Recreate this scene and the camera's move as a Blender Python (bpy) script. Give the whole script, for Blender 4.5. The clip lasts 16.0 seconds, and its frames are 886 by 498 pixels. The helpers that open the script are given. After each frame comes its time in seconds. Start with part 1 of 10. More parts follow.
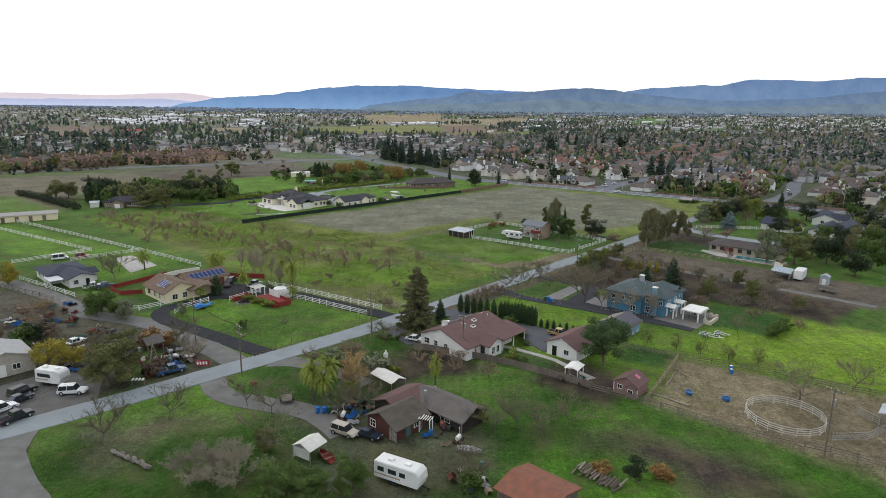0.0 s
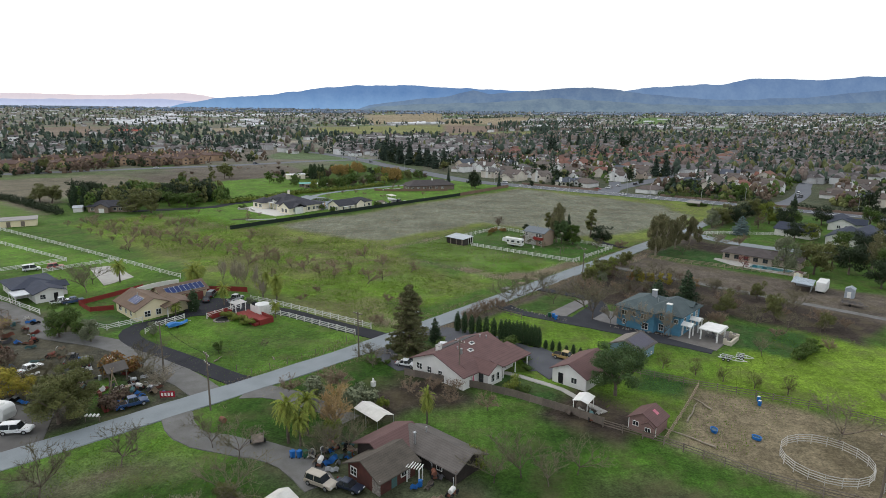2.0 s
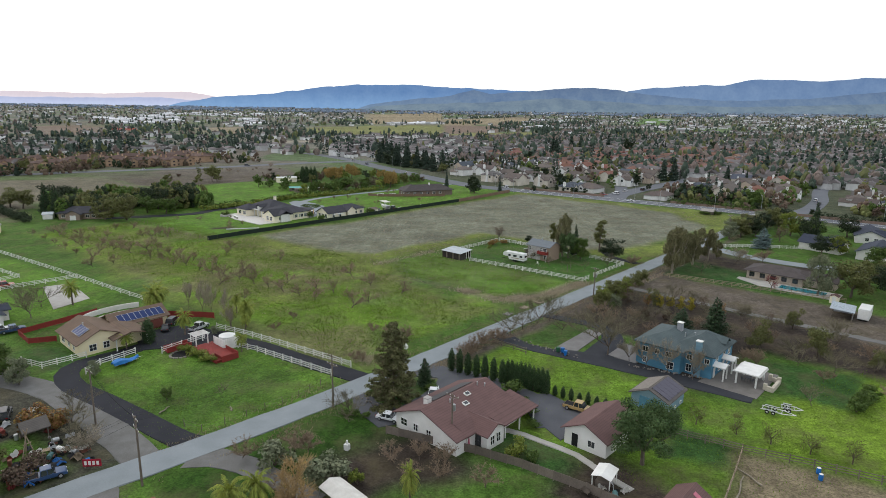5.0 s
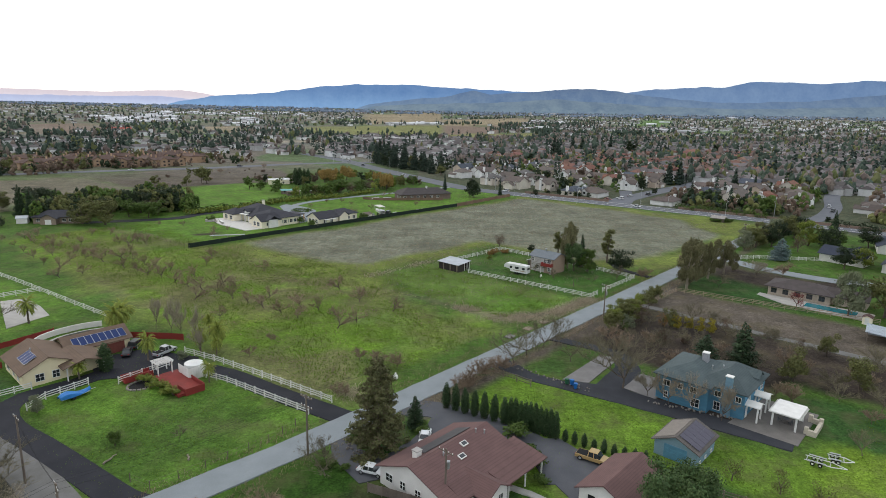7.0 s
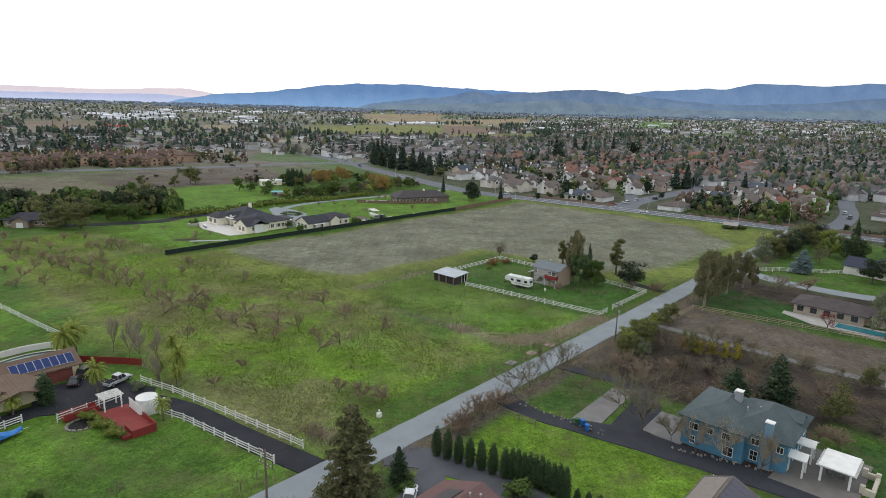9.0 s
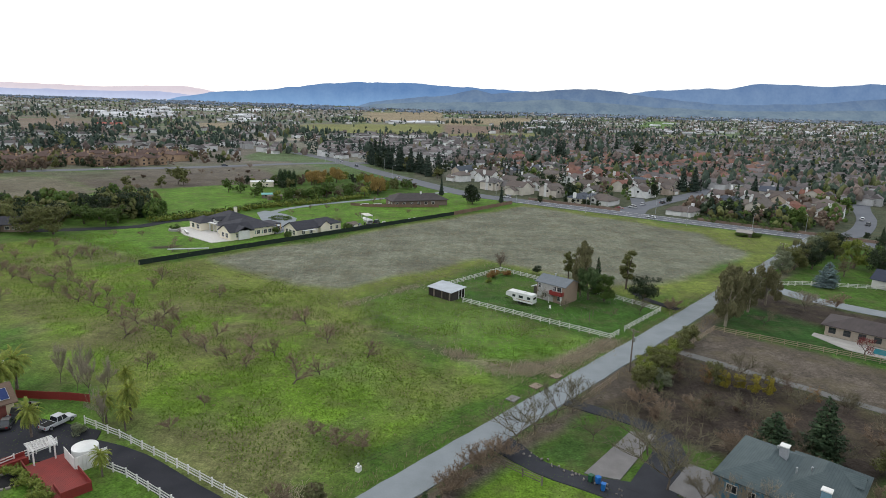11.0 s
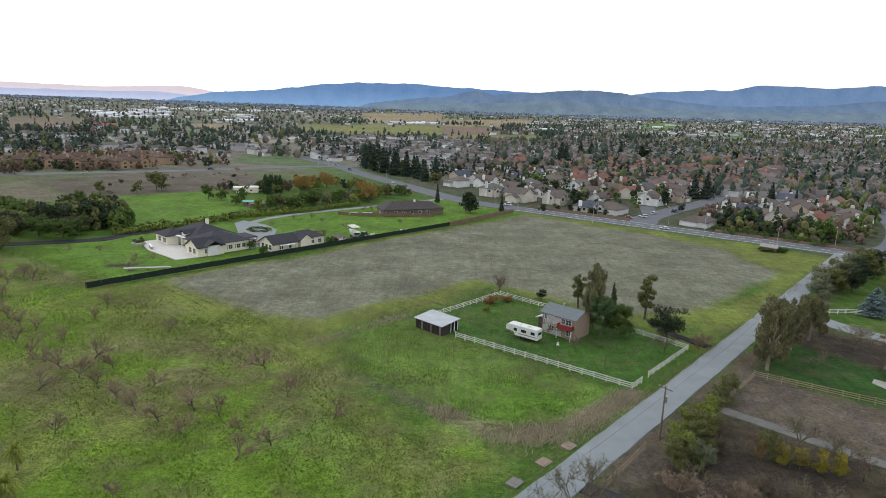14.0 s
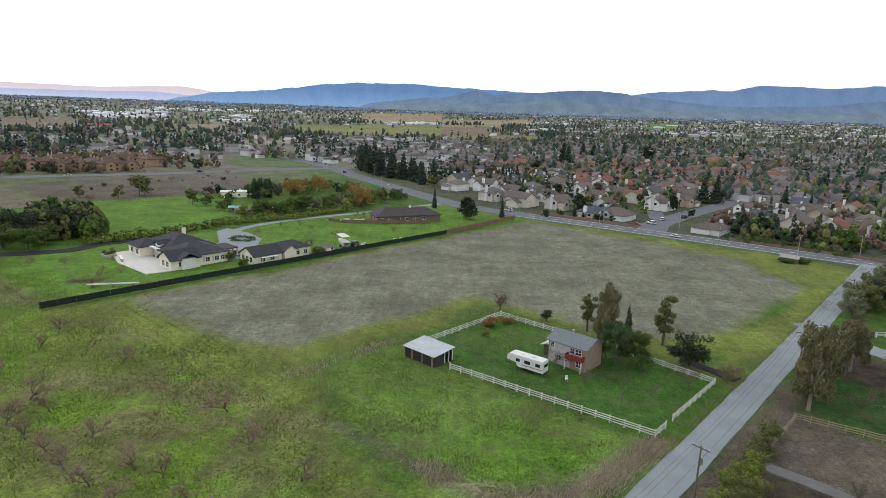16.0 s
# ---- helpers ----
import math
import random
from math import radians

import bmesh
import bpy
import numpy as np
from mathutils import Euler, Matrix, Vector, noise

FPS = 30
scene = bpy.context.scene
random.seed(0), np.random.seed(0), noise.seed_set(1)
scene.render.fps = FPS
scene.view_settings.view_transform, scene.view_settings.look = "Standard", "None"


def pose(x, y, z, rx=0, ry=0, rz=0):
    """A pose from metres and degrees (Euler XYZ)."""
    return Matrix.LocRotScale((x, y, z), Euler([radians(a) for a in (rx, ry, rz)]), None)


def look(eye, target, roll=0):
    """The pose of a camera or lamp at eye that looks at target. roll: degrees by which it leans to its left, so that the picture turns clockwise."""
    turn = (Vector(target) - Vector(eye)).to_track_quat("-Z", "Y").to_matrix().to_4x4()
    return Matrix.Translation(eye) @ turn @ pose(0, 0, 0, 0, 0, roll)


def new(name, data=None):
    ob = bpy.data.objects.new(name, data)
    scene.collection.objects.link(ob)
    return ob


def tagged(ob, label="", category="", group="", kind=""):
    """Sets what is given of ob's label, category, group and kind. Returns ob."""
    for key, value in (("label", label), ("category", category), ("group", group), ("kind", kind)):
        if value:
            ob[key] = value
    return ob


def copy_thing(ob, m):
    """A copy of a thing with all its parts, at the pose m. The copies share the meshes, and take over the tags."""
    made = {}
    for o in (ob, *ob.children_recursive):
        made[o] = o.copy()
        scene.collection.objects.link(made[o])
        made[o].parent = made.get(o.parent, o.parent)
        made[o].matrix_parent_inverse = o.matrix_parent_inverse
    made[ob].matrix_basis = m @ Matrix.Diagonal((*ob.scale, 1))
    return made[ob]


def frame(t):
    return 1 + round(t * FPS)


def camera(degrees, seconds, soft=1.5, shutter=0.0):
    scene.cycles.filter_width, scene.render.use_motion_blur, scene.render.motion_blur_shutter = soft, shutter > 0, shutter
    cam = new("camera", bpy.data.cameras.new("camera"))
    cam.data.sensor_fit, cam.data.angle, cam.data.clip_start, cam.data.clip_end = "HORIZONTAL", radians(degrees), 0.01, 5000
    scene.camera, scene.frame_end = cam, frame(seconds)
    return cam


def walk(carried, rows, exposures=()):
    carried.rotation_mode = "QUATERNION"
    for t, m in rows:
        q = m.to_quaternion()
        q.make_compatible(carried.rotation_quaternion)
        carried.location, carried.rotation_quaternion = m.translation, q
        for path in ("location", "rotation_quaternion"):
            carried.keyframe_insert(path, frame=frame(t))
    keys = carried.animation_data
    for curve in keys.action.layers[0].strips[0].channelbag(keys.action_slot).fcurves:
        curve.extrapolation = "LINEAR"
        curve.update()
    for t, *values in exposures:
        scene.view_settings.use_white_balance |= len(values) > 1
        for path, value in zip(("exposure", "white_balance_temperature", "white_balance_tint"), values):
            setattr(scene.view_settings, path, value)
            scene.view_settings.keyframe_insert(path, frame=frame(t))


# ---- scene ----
cam = camera(71.6, 16.0, soft=0.4)
PATH = [
    (0, (1.919, 3.754, 49.163), (1.861, 5.704, 48.72), 0.6),
    (0.5, (2.123, 6.994, 49.15), (2.064, 8.944, 48.708), 0.5),
    (1, (2.372, 10.125, 49.267), (2.312, 12.075, 48.824), 0.5),
    (1.5, (2.622, 13.417, 49.323), (2.56, 15.366, 48.88), 0.5),
    (2, (2.823, 16.799, 49.396), (2.762, 18.748, 48.952), 0.5),
    (2.5, (3.036, 20.245, 49.475), (2.975, 22.194, 49.031), 0.4),
    (3, (3.198, 23.837, 49.558), (3.136, 25.786, 49.113), 0.4),
    (3.5, (3.42, 27.462, 49.674), (3.357, 29.411, 49.228), 0.4),
    (4, (3.582, 30.684, 49.816), (3.519, 32.633, 49.371), 0.5),
    (6.5, (3.754, 48.75, 50.192), (3.697, 50.699, 49.747), 1.0),
    (7, (3.882, 52.66, 50.04), (3.825, 54.61, 49.596), 1.1),
    (7.5, (4.091, 56.476, 49.894), (4.033, 58.426, 49.451), 1.3),
    (8, (4.304, 60.575, 49.85), (4.247, 62.524, 49.406), 1.3),
    (8.5, (4.568, 64.566, 49.697), (4.511, 66.515, 49.253), 1.4),
    (9, (4.651, 68.446, 49.597), (4.594, 70.396, 49.153), 1.5),
    (11.5, (5.683, 88.113, 49.969), (5.625, 90.061, 49.521), 1.8),
    (12, (6.055, 92.197, 50.044), (5.995, 94.146, 49.596), 1.8),
    (12.5, (6.249, 96.34, 50.008), (6.19, 98.289, 49.562), 1.8),
    (13, (6.52, 100.568, 50.038), (6.46, 102.516, 49.592), 1.8),
    (13.5, (6.651, 104.763, 50.022), (6.592, 106.712, 49.576), 1.9),
    (14, (6.945, 108.779, 50.056), (6.886, 110.729, 49.611), 1.9),
    (14.5, (7.284, 113.202, 50.0), (7.224, 115.151, 49.555), 1.8),
    (15, (7.571, 117.378, 50.045), (7.51, 119.327, 49.601), 1.9),
    (15.5, (7.774, 121.77, 50.127), (7.714, 123.719, 49.682), 1.9),
    (16, (7.829, 125.975, 50.151), (7.769, 127.924, 49.707), 1.9),
]
walk(cam, [(t, look(eye, target, roll)) for t, eye, target, roll in PATH])

# ---- world, sun, exposure ----
SUN_AZ, SUN_EL = -55.0, 38.0
world = bpy.data.worlds.new("sky")
scene.world = world
world.use_nodes = True
wn = world.node_tree
wn.nodes.clear()
sky = wn.nodes.new("ShaderNodeTexSky")
sky.sky_type, sky.sun_disc = "NISHITA", False
sky.sun_elevation, sky.sun_rotation = radians(SUN_EL), radians(SUN_AZ)
sky.air_density, sky.dust_density, sky.ozone_density = 1.0, 2.0, 1.0
bgd = wn.nodes.new("ShaderNodeBackground")
bgd.inputs[1].default_value = 0.05
veil = wn.nodes.new("ShaderNodeBackground")  # even bright overcast veil over the whole sky
veil.inputs[0].default_value, veil.inputs[1].default_value = (0.93, 0.97, 1.0, 1), 0.95
both = wn.nodes.new("ShaderNodeAddShader")
wout = wn.nodes.new("ShaderNodeOutputWorld")
wn.links.new(sky.outputs[0], bgd.inputs[0])
wn.links.new(bgd.outputs[0], both.inputs[0])
wn.links.new(veil.outputs[0], both.inputs[1])
wn.links.new(both.outputs[0], wout.inputs[0])
sun = new("sun", bpy.data.lights.new("sun", "SUN"))
sun.data.energy, sun.data.angle, sun.data.color = 0.6, radians(30), (1.0, 0.93, 0.84)
_d = Vector((math.sin(radians(SUN_AZ)), math.cos(radians(SUN_AZ)), math.tan(radians(SUN_EL))))
sun.matrix_world = look(_d * 100, (0, 0, 0))
scene.view_settings.exposure = 0.0

# ---- frame of the plots: u runs along the lane, v to its left ----
A = 49.5
CA, SA = math.cos(radians(A)), math.sin(radians(A))


def P(u, v, z=0.0):
    return Vector((u * CA - v * SA, u * SA + v * CA, z))


def at(u, v, z=0.0, rz=0.0):
    p = P(u, v, z)
    return pose(p.x, p.y, p.z, 0, 0, A + rz)


rng = random.Random(7)

# ---- materials ----


def mat(name, col, col2=None, rough=0.8, scale=1.5, fine=14.0, bump=0.25, metal=0.0, rnd=0.0, hue=0.0, spec=0.3, stretch=(1, 1, 1), island=False):
    """A worn surface: base colour varied at two scales, bump, and a shift per object."""
    m = bpy.data.materials.new(name)
    m.use_nodes = True
    n, l = m.node_tree.nodes, m.node_tree.links
    b = n["Principled BSDF"]
    b.inputs["Roughness"].default_value, b.inputs["Metallic"].default_value = rough, metal
    b.inputs["Specular IOR Level"].default_value = spec
    col2 = col2 or tuple(c * 0.72 for c in col)
    geo = n.new("ShaderNodeTexCoord")
    mp = n.new("ShaderNodeMapping")
    mp.inputs["Scale"].default_value = stretch
    l.new(geo.outputs["Object"], mp.inputs[0])
    n1, n2 = n.new("ShaderNodeTexNoise"), n.new("ShaderNodeTexNoise")
    n1.inputs["Scale"].default_value, n2.inputs["Scale"].default_value = scale, fine
    n1.inputs["Detail"].default_value, n2.inputs["Detail"].default_value = 4, 3
    l.new(mp.outputs[0], n1.inputs["Vector"])
    l.new(mp.outputs[0], n2.inputs["Vector"])
    mul = n.new("ShaderNodeMath")
    mul.operation = "MULTIPLY_ADD"
    mul.inputs[1].default_value, mul.inputs[2].default_value = 0.45, 0.0
    l.new(n2.outputs[0], mul.inputs[0])
    add = n.new("ShaderNodeMath")
    add.operation = "MULTIPLY_ADD"
    add.inputs[1].default_value = 0.9
    l.new(n1.outputs[0], add.inputs[0])
    l.new(mul.outputs[0], add.inputs[2])
    rmp = n.new("ShaderNodeMapRange")
    rmp.inputs[1].default_value, rmp.inputs[2].default_value = 0.42, 0.92
    l.new(add.outputs[0], rmp.inputs[0])
    mix = n.new("ShaderNodeMix")
    mix.data_type = "RGBA"
    mix.inputs[6].default_value, mix.inputs[7].default_value = (*col2, 1), (*col, 1)
    l.new(rmp.outputs[0], mix.inputs[0])
    last = mix.outputs[2]
    if rnd or hue:
        src = n.new("ShaderNodeNewGeometry").outputs["Random Per Island"] if island else n.new("ShaderNodeObjectInfo").outputs["Random"]
        hsv = n.new("ShaderNodeHueSaturation")
        for amount, i, k in ((hue, 0, 1.0), (rnd, 2, 1.7)):
            r = n.new("ShaderNodeMapRange")
            mid = 0.5 if i == 0 else 1.0
            r.inputs[3].default_value, r.inputs[4].default_value = mid - amount, mid + amount
            if i == 0:
                w = n.new("ShaderNodeMath")
                w.operation = "FRACT"
                w2 = n.new("ShaderNodeMath")
                w2.operation = "MULTIPLY"
                w2.inputs[1].default_value = 7.31
                l.new(src, w2.inputs[0])
                l.new(w2.outputs[0], w.inputs[0])
                l.new(w.outputs[0], r.inputs[0])
            else:
                l.new(src, r.inputs[0])
            l.new(r.outputs[0], hsv.inputs[i])
        l.new(last, hsv.inputs["Color"])
        last = hsv.outputs[0]
    l.new(last, b.inputs["Base Color"])
    if bump:
        bp = n.new("ShaderNodeBump")
        bp.inputs["Strength"].default_value, bp.inputs["Distance"].default_value = bump, 0.05
        l.new(n2.outputs[0], bp.inputs["Height"])
        l.new(bp.outputs[0], b.inputs["Normal"])
    return m


def leaf_mat(name, col, col2, hue=0.02, rnd=0.25):
    m = mat(name, col, col2, rough=0.7, scale=0.5, fine=5.0, bump=0, rnd=rnd, hue=hue, spec=0.15, island=True)
    return m


ASPHALT = mat("asphalt", (0.240, 0.265, 0.280), (0.182, 0.204, 0.215), rough=0.9, scale=0.25, fine=6, bump=0.1)
PAVER = mat("brown_paving", (0.19, 0.175, 0.16), (0.13, 0.12, 0.11), rough=0.9, scale=0.5, fine=9, bump=0.2)
FORECOURT = mat("grey_blacktop", (0.105, 0.108, 0.12), (0.075, 0.078, 0.088), rough=0.9, scale=0.3, fine=8, bump=0.1, spec=0.15)
YARD = mat("dark_gravel", (0.125, 0.12, 0.115), (0.08, 0.077, 0.073), rough=0.95, scale=0.4, fine=9, bump=0.4)
WORNTOP = mat("worn_blacktop", (0.050, 0.052, 0.060), (0.032, 0.034, 0.040), spec=0.12, rough=0.9, scale=0.3, fine=8, bump=0.1)
BLACKTOP = mat("blacktop", (0.036, 0.037, 0.044), (0.022, 0.023, 0.028), spec=0.12, rough=0.9, scale=0.3, fine=8, bump=0.1)
ROADFAR = mat("worn_asphalt", (0.135, 0.142, 0.160), (0.100, 0.106, 0.120), rough=0.9, scale=0.15, fine=3, bump=0.1)
GRAVEL = mat("gravel", (0.168, 0.165, 0.162), (0.105, 0.102, 0.092), rough=0.95, scale=0.4, fine=9, bump=0.5)
PADCON = mat("grey_concrete", (0.215, 0.205, 0.20), (0.15, 0.143, 0.138), rough=0.9, scale=0.5, fine=9, bump=0.15)
CONCRETE = mat("concrete", (0.42, 0.40, 0.37), (0.30, 0.29, 0.27), rough=0.9, scale=0.5, fine=9, bump=0.15)
WHITE = mat("white_paint", (0.78, 0.77, 0.74), (0.62, 0.61, 0.58), rough=0.6, scale=0.8, fine=12, bump=0.05)
WHITEWOOD = mat("white_fence_paint", (0.74, 0.73, 0.70), (0.50, 0.49, 0.46), rough=0.7, scale=1.5, fine=12, bump=0.1, rnd=0.08)
OLDWOOD = mat("weathered_wood", (0.22, 0.18, 0.15), (0.11, 0.09, 0.075), rough=0.9, scale=1.2, fine=16, bump=0.4, rnd=0.2, stretch=(1, 1, 0.2))
TANWOOD = mat("tan_wood", (0.36, 0.28, 0.20), (0.22, 0.17, 0.12), rough=0.85, scale=1.2, fine=14, bump=0.3, rnd=0.15)
POLEWOOD = mat("pole_wood", (0.20, 0.16, 0.13), (0.11, 0.09, 0.075), rough=0.9, scale=1.5, fine=12, bump=0.4, stretch=(1, 1, 0.15))
DARK = mat("near_black", (0.012, 0.012, 0.013), rough=0.9, bump=0)
METAL = mat("galvanised_steel", (0.50, 0.51, 0.52), (0.34, 0.35, 0.36), rough=0.45, metal=0.7, scale=1, fine=9, bump=0.05)
BARK = mat("bark", (0.17, 0.135, 0.11), (0.08, 0.063, 0.05), rough=0.95, scale=1.2, fine=12, bump=0.6, rnd=0.2)
TWIG = mat("twigs", (0.275, 0.205, 0.145), (0.165, 0.12, 0.085), rough=0.95, scale=1.2, fine=10, bump=0, rnd=0.2)
TWIGGOLD = mat("golden_twigs", (0.40, 0.28, 0.14), (0.26, 0.18, 0.09), rough=0.9, scale=1.2, fine=10, bump=0, rnd=0.2)
TWIGDARK = mat("dark_twigs", (0.182, 0.162, 0.105), (0.105, 0.092, 0.06), rough=0.95, scale=1.2, fine=10, bump=0, rnd=0.2)
TWIGPALE = mat("pale_twigs", (0.31, 0.27, 0.205), (0.20, 0.17, 0.13), rough=0.95, scale=1.2, fine=10, bump=0, rnd=0.2)
L_DARK = leaf_mat("dark_evergreen_leaves", (0.03825, 0.0561, 0.0255), (0.0153, 0.0238, 0.0119))
L_PINE = leaf_mat("pine_needles", (0.088, 0.140, 0.048), (0.036, 0.062, 0.024))
L_CONIFER = leaf_mat("conifer_needles", (0.048, 0.078, 0.036), (0.019, 0.033, 0.017))
# needles slightly lightened: distance haze put into their colour
L_TALL = leaf_mat("town_conifer_needles", (0.046, 0.068, 0.048), (0.022, 0.036, 0.026))
L_CYPRESS = leaf_mat("cypress_foliage", (0.052, 0.088, 0.034), (0.020, 0.038, 0.016))
L_REDWOOD = leaf_mat("redwood_needles", (0.150, 0.148, 0.062), (0.075, 0.080, 0.036))
L_OLIVE = leaf_mat("olive_leaves", (0.150, 0.155, 0.052), (0.075, 0.080, 0.030))
L_EUC = leaf_mat("eucalyptus_leaves", (0.20, 0.185, 0.092), (0.095, 0.092, 0.046))
L_GREY = leaf_mat("grey_green_leaves", (0.205, 0.225, 0.135), (0.11, 0.125, 0.075))
L_GREEN = leaf_mat("green_leaves", (0.095, 0.148, 0.032), (0.042, 0.068, 0.016))
L_LIME = leaf_mat("yellow_green_leaves", (0.19, 0.225, 0.04), (0.09, 0.115, 0.022))
L_YELLOW = leaf_mat("yellow_leaves", (0.36, 0.29, 0.035), (0.17, 0.155, 0.03))
L_ORANGE = leaf_mat("autumn_leaves", (0.26, 0.15, 0.05), (0.15, 0.085, 0.03), hue=0.03)
L_GOLD = leaf_mat("golden_willow_leaves", (0.37, 0.255, 0.085), (0.23, 0.155, 0.05), hue=0.015)
L_RED = leaf_mat("red_leaves", (0.20, 0.04, 0.035), (0.10, 0.02, 0.02))
L_BROWN = leaf_mat("brown_leaves", (0.153, 0.108, 0.0765), (0.0855, 0.0612, 0.045), hue=0.02)
L_BLUE = leaf_mat("blue_spruce_needles", (0.17, 0.23, 0.23), (0.08, 0.12, 0.12))
L_PALM = leaf_mat("palm_fronds", (0.25, 0.28, 0.05), (0.11, 0.14, 0.03))
GLASS = mat("window_glass", (0.03, 0.035, 0.04), rough=0.08, bump=0, spec=0.8, scale=0.4)
TYRE = mat("tyre_rubber", (0.02, 0.02, 0.02), rough=0.85, bump=0)

# ---- mesh helpers ----


def part(name, bm, material, parent=None, label=""):
    """Links a bmesh as one mesh object under a thing or a part."""
    me = bpy.data.meshes.new(name)
    bmesh.ops.recalc_face_normals(bm, faces=bm.faces)
    bm.to_mesh(me)
    bm.free()
    me.materials.append(material)
    ob = new(name, me)
    ob.parent = parent
    if label:
        ob["label"] = label
    return ob


def again(ob, m=None, parent=None):
    """One more object on the same mesh, under the same or another parent."""
    o = ob.copy()
    scene.collection.objects.link(o)
    o.parent = parent or ob.parent
    if m is not None:
        o.matrix_basis = m
    return o


def thing(name, m, label, category, group="", kind=""):
    e = new(name)
    e.empty_display_size = 0.3
    e.matrix_basis = m
    return tagged(e, label, category, group, kind)


def box(bm, x0, x1, y0, y1, z0, z1, m=None):
    vs = [bm.verts.new((x, y, z)) for z in (z0, z1) for x, y in ((x0, y0), (x1, y0), (x1, y1), (x0, y1))]
    if m is not None:
        for v in vs:
            v.co = m @ v.co
    for f in ((3, 2, 1, 0), (4, 5, 6, 7), (0, 1, 5, 4), (1, 2, 6, 5), (2, 3, 7, 6), (3, 0, 4, 7)):
        bm.faces.new([vs[i] for i in f])
    return vs


def bm_box(*a, m=None):
    bm = bmesh.new()
    box(bm, *a, m=m)
    return bm


def poly_prism(bm, pts, z0, z1):
    a = [bm.verts.new((x, y, z0)) for x, y in pts]
    b = [bm.verts.new((x, y, z1)) for x, y in pts]
    n = len(pts)
    bm.faces.new(a[::-1])
    bm.faces.new(b)
    for i in range(n):
        bm.faces.new((a[i], a[(i + 1) % n], b[(i + 1) % n], b[i]))


def tube(bm, p, q, r0, r1, sides=5, cap=True):
    p, q = Vector(p), Vector(q)
    d = (q - p).normalized()
    s = d.cross(Vector((0.3, 0.2, 1)) if abs(d.z) < 0.9 else Vector((1, 0, 0))).normalized()
    t = d.cross(s)
    ra, rb = [], []
    for i in range(sides):
        a = 2 * math.pi * i / sides
        o = s * math.cos(a) + t * math.sin(a)
        ra.append(bm.verts.new(p + o * r0))
        rb.append(bm.verts.new(q + o * r1))
    for i in range(sides):
        j = (i + 1) % sides
        bm.faces.new((ra[i], ra[j], rb[j], rb[i]))
    if cap:
        bm.faces.new(ra[::-1])
        bm.faces.new(rb)


def mesh_from(name, verts, faces, material, parent=None, label=""):
    me = bpy.data.meshes.new(name)
    me.from_pydata(verts, [], faces)
    me.update()
    me.materials.append(material)
    ob = new(name, me)
    ob.parent = parent
    if label:
        ob["label"] = label
    return ob


def value_noise(x, y, cell, seed):
    r = np.random.RandomState(seed).rand(257, 257)
    gx, gy = x / cell, y / cell
    ix, iy = np.floor(gx).astype(int), np.floor(gy).astype(int)
    fx, fy = gx - ix, gy - iy
    fx, fy = fx * fx * (3 - 2 * fx), fy * fy * (3 - 2 * fy)
    ix, iy = ix % 256, iy % 256
    return (r[ix, iy] * (1 - fx) + r[ix + 1, iy] * fx) * (1 - fy) + (r[ix, iy + 1] * (1 - fx) + r[ix + 1, iy + 1] * fx) * fy


# ---- ground: one sheet to the horizon, its cover by plots ----
def rise(x, y):
    """The valley floor, flat round the plots, climbing gently towards the hills."""
    return 41.0 * np.clip((np.hypot(x, y) - 1500) / 3300, 0, 1) ** 1.6


def axis(lo, hi, a, b, step, grow):
    mid = list(np.arange(a, b + 0.01, step))
    up, s = [], step
    x = b
    while x < hi:
        s *= grow
        x += s
        up.append(x)
    down, s, x = [], step, a
    while x > lo:
        s *= grow
        x -= s
        down.append(x)
    return np.array(down[::-1] + mid + up)


def inside(U, V, pts):
    """Signed distance to a closed polygon in plot coordinates, positive inside."""
    d = np.full(U.shape, 1e9)
    ins = np.zeros(U.shape, bool)
    n = len(pts)
    for i in range(n):
        (x0, y0), (x1, y1) = pts[i], pts[(i + 1) % n]
        ex, ey = x1 - x0, y1 - y0
        t = np.clip(((U - x0) * ex + (V - y0) * ey) / (ex * ex + ey * ey), 0, 1)
        d = np.minimum(d, np.hypot(U - x0 - t * ex, V - y0 - t * ey))
        if y0 != y1:
            ins ^= ((y0 > V) != (y1 > V)) & (U < (x1 - x0) * (V - y0) / (y1 - y0) + x0)
    return np.where(ins, d, -d)


def rect(u0, u1, v0, v1):
    return [(u0, v0), (u1, v0), (u1, v1), (u0, v1)]


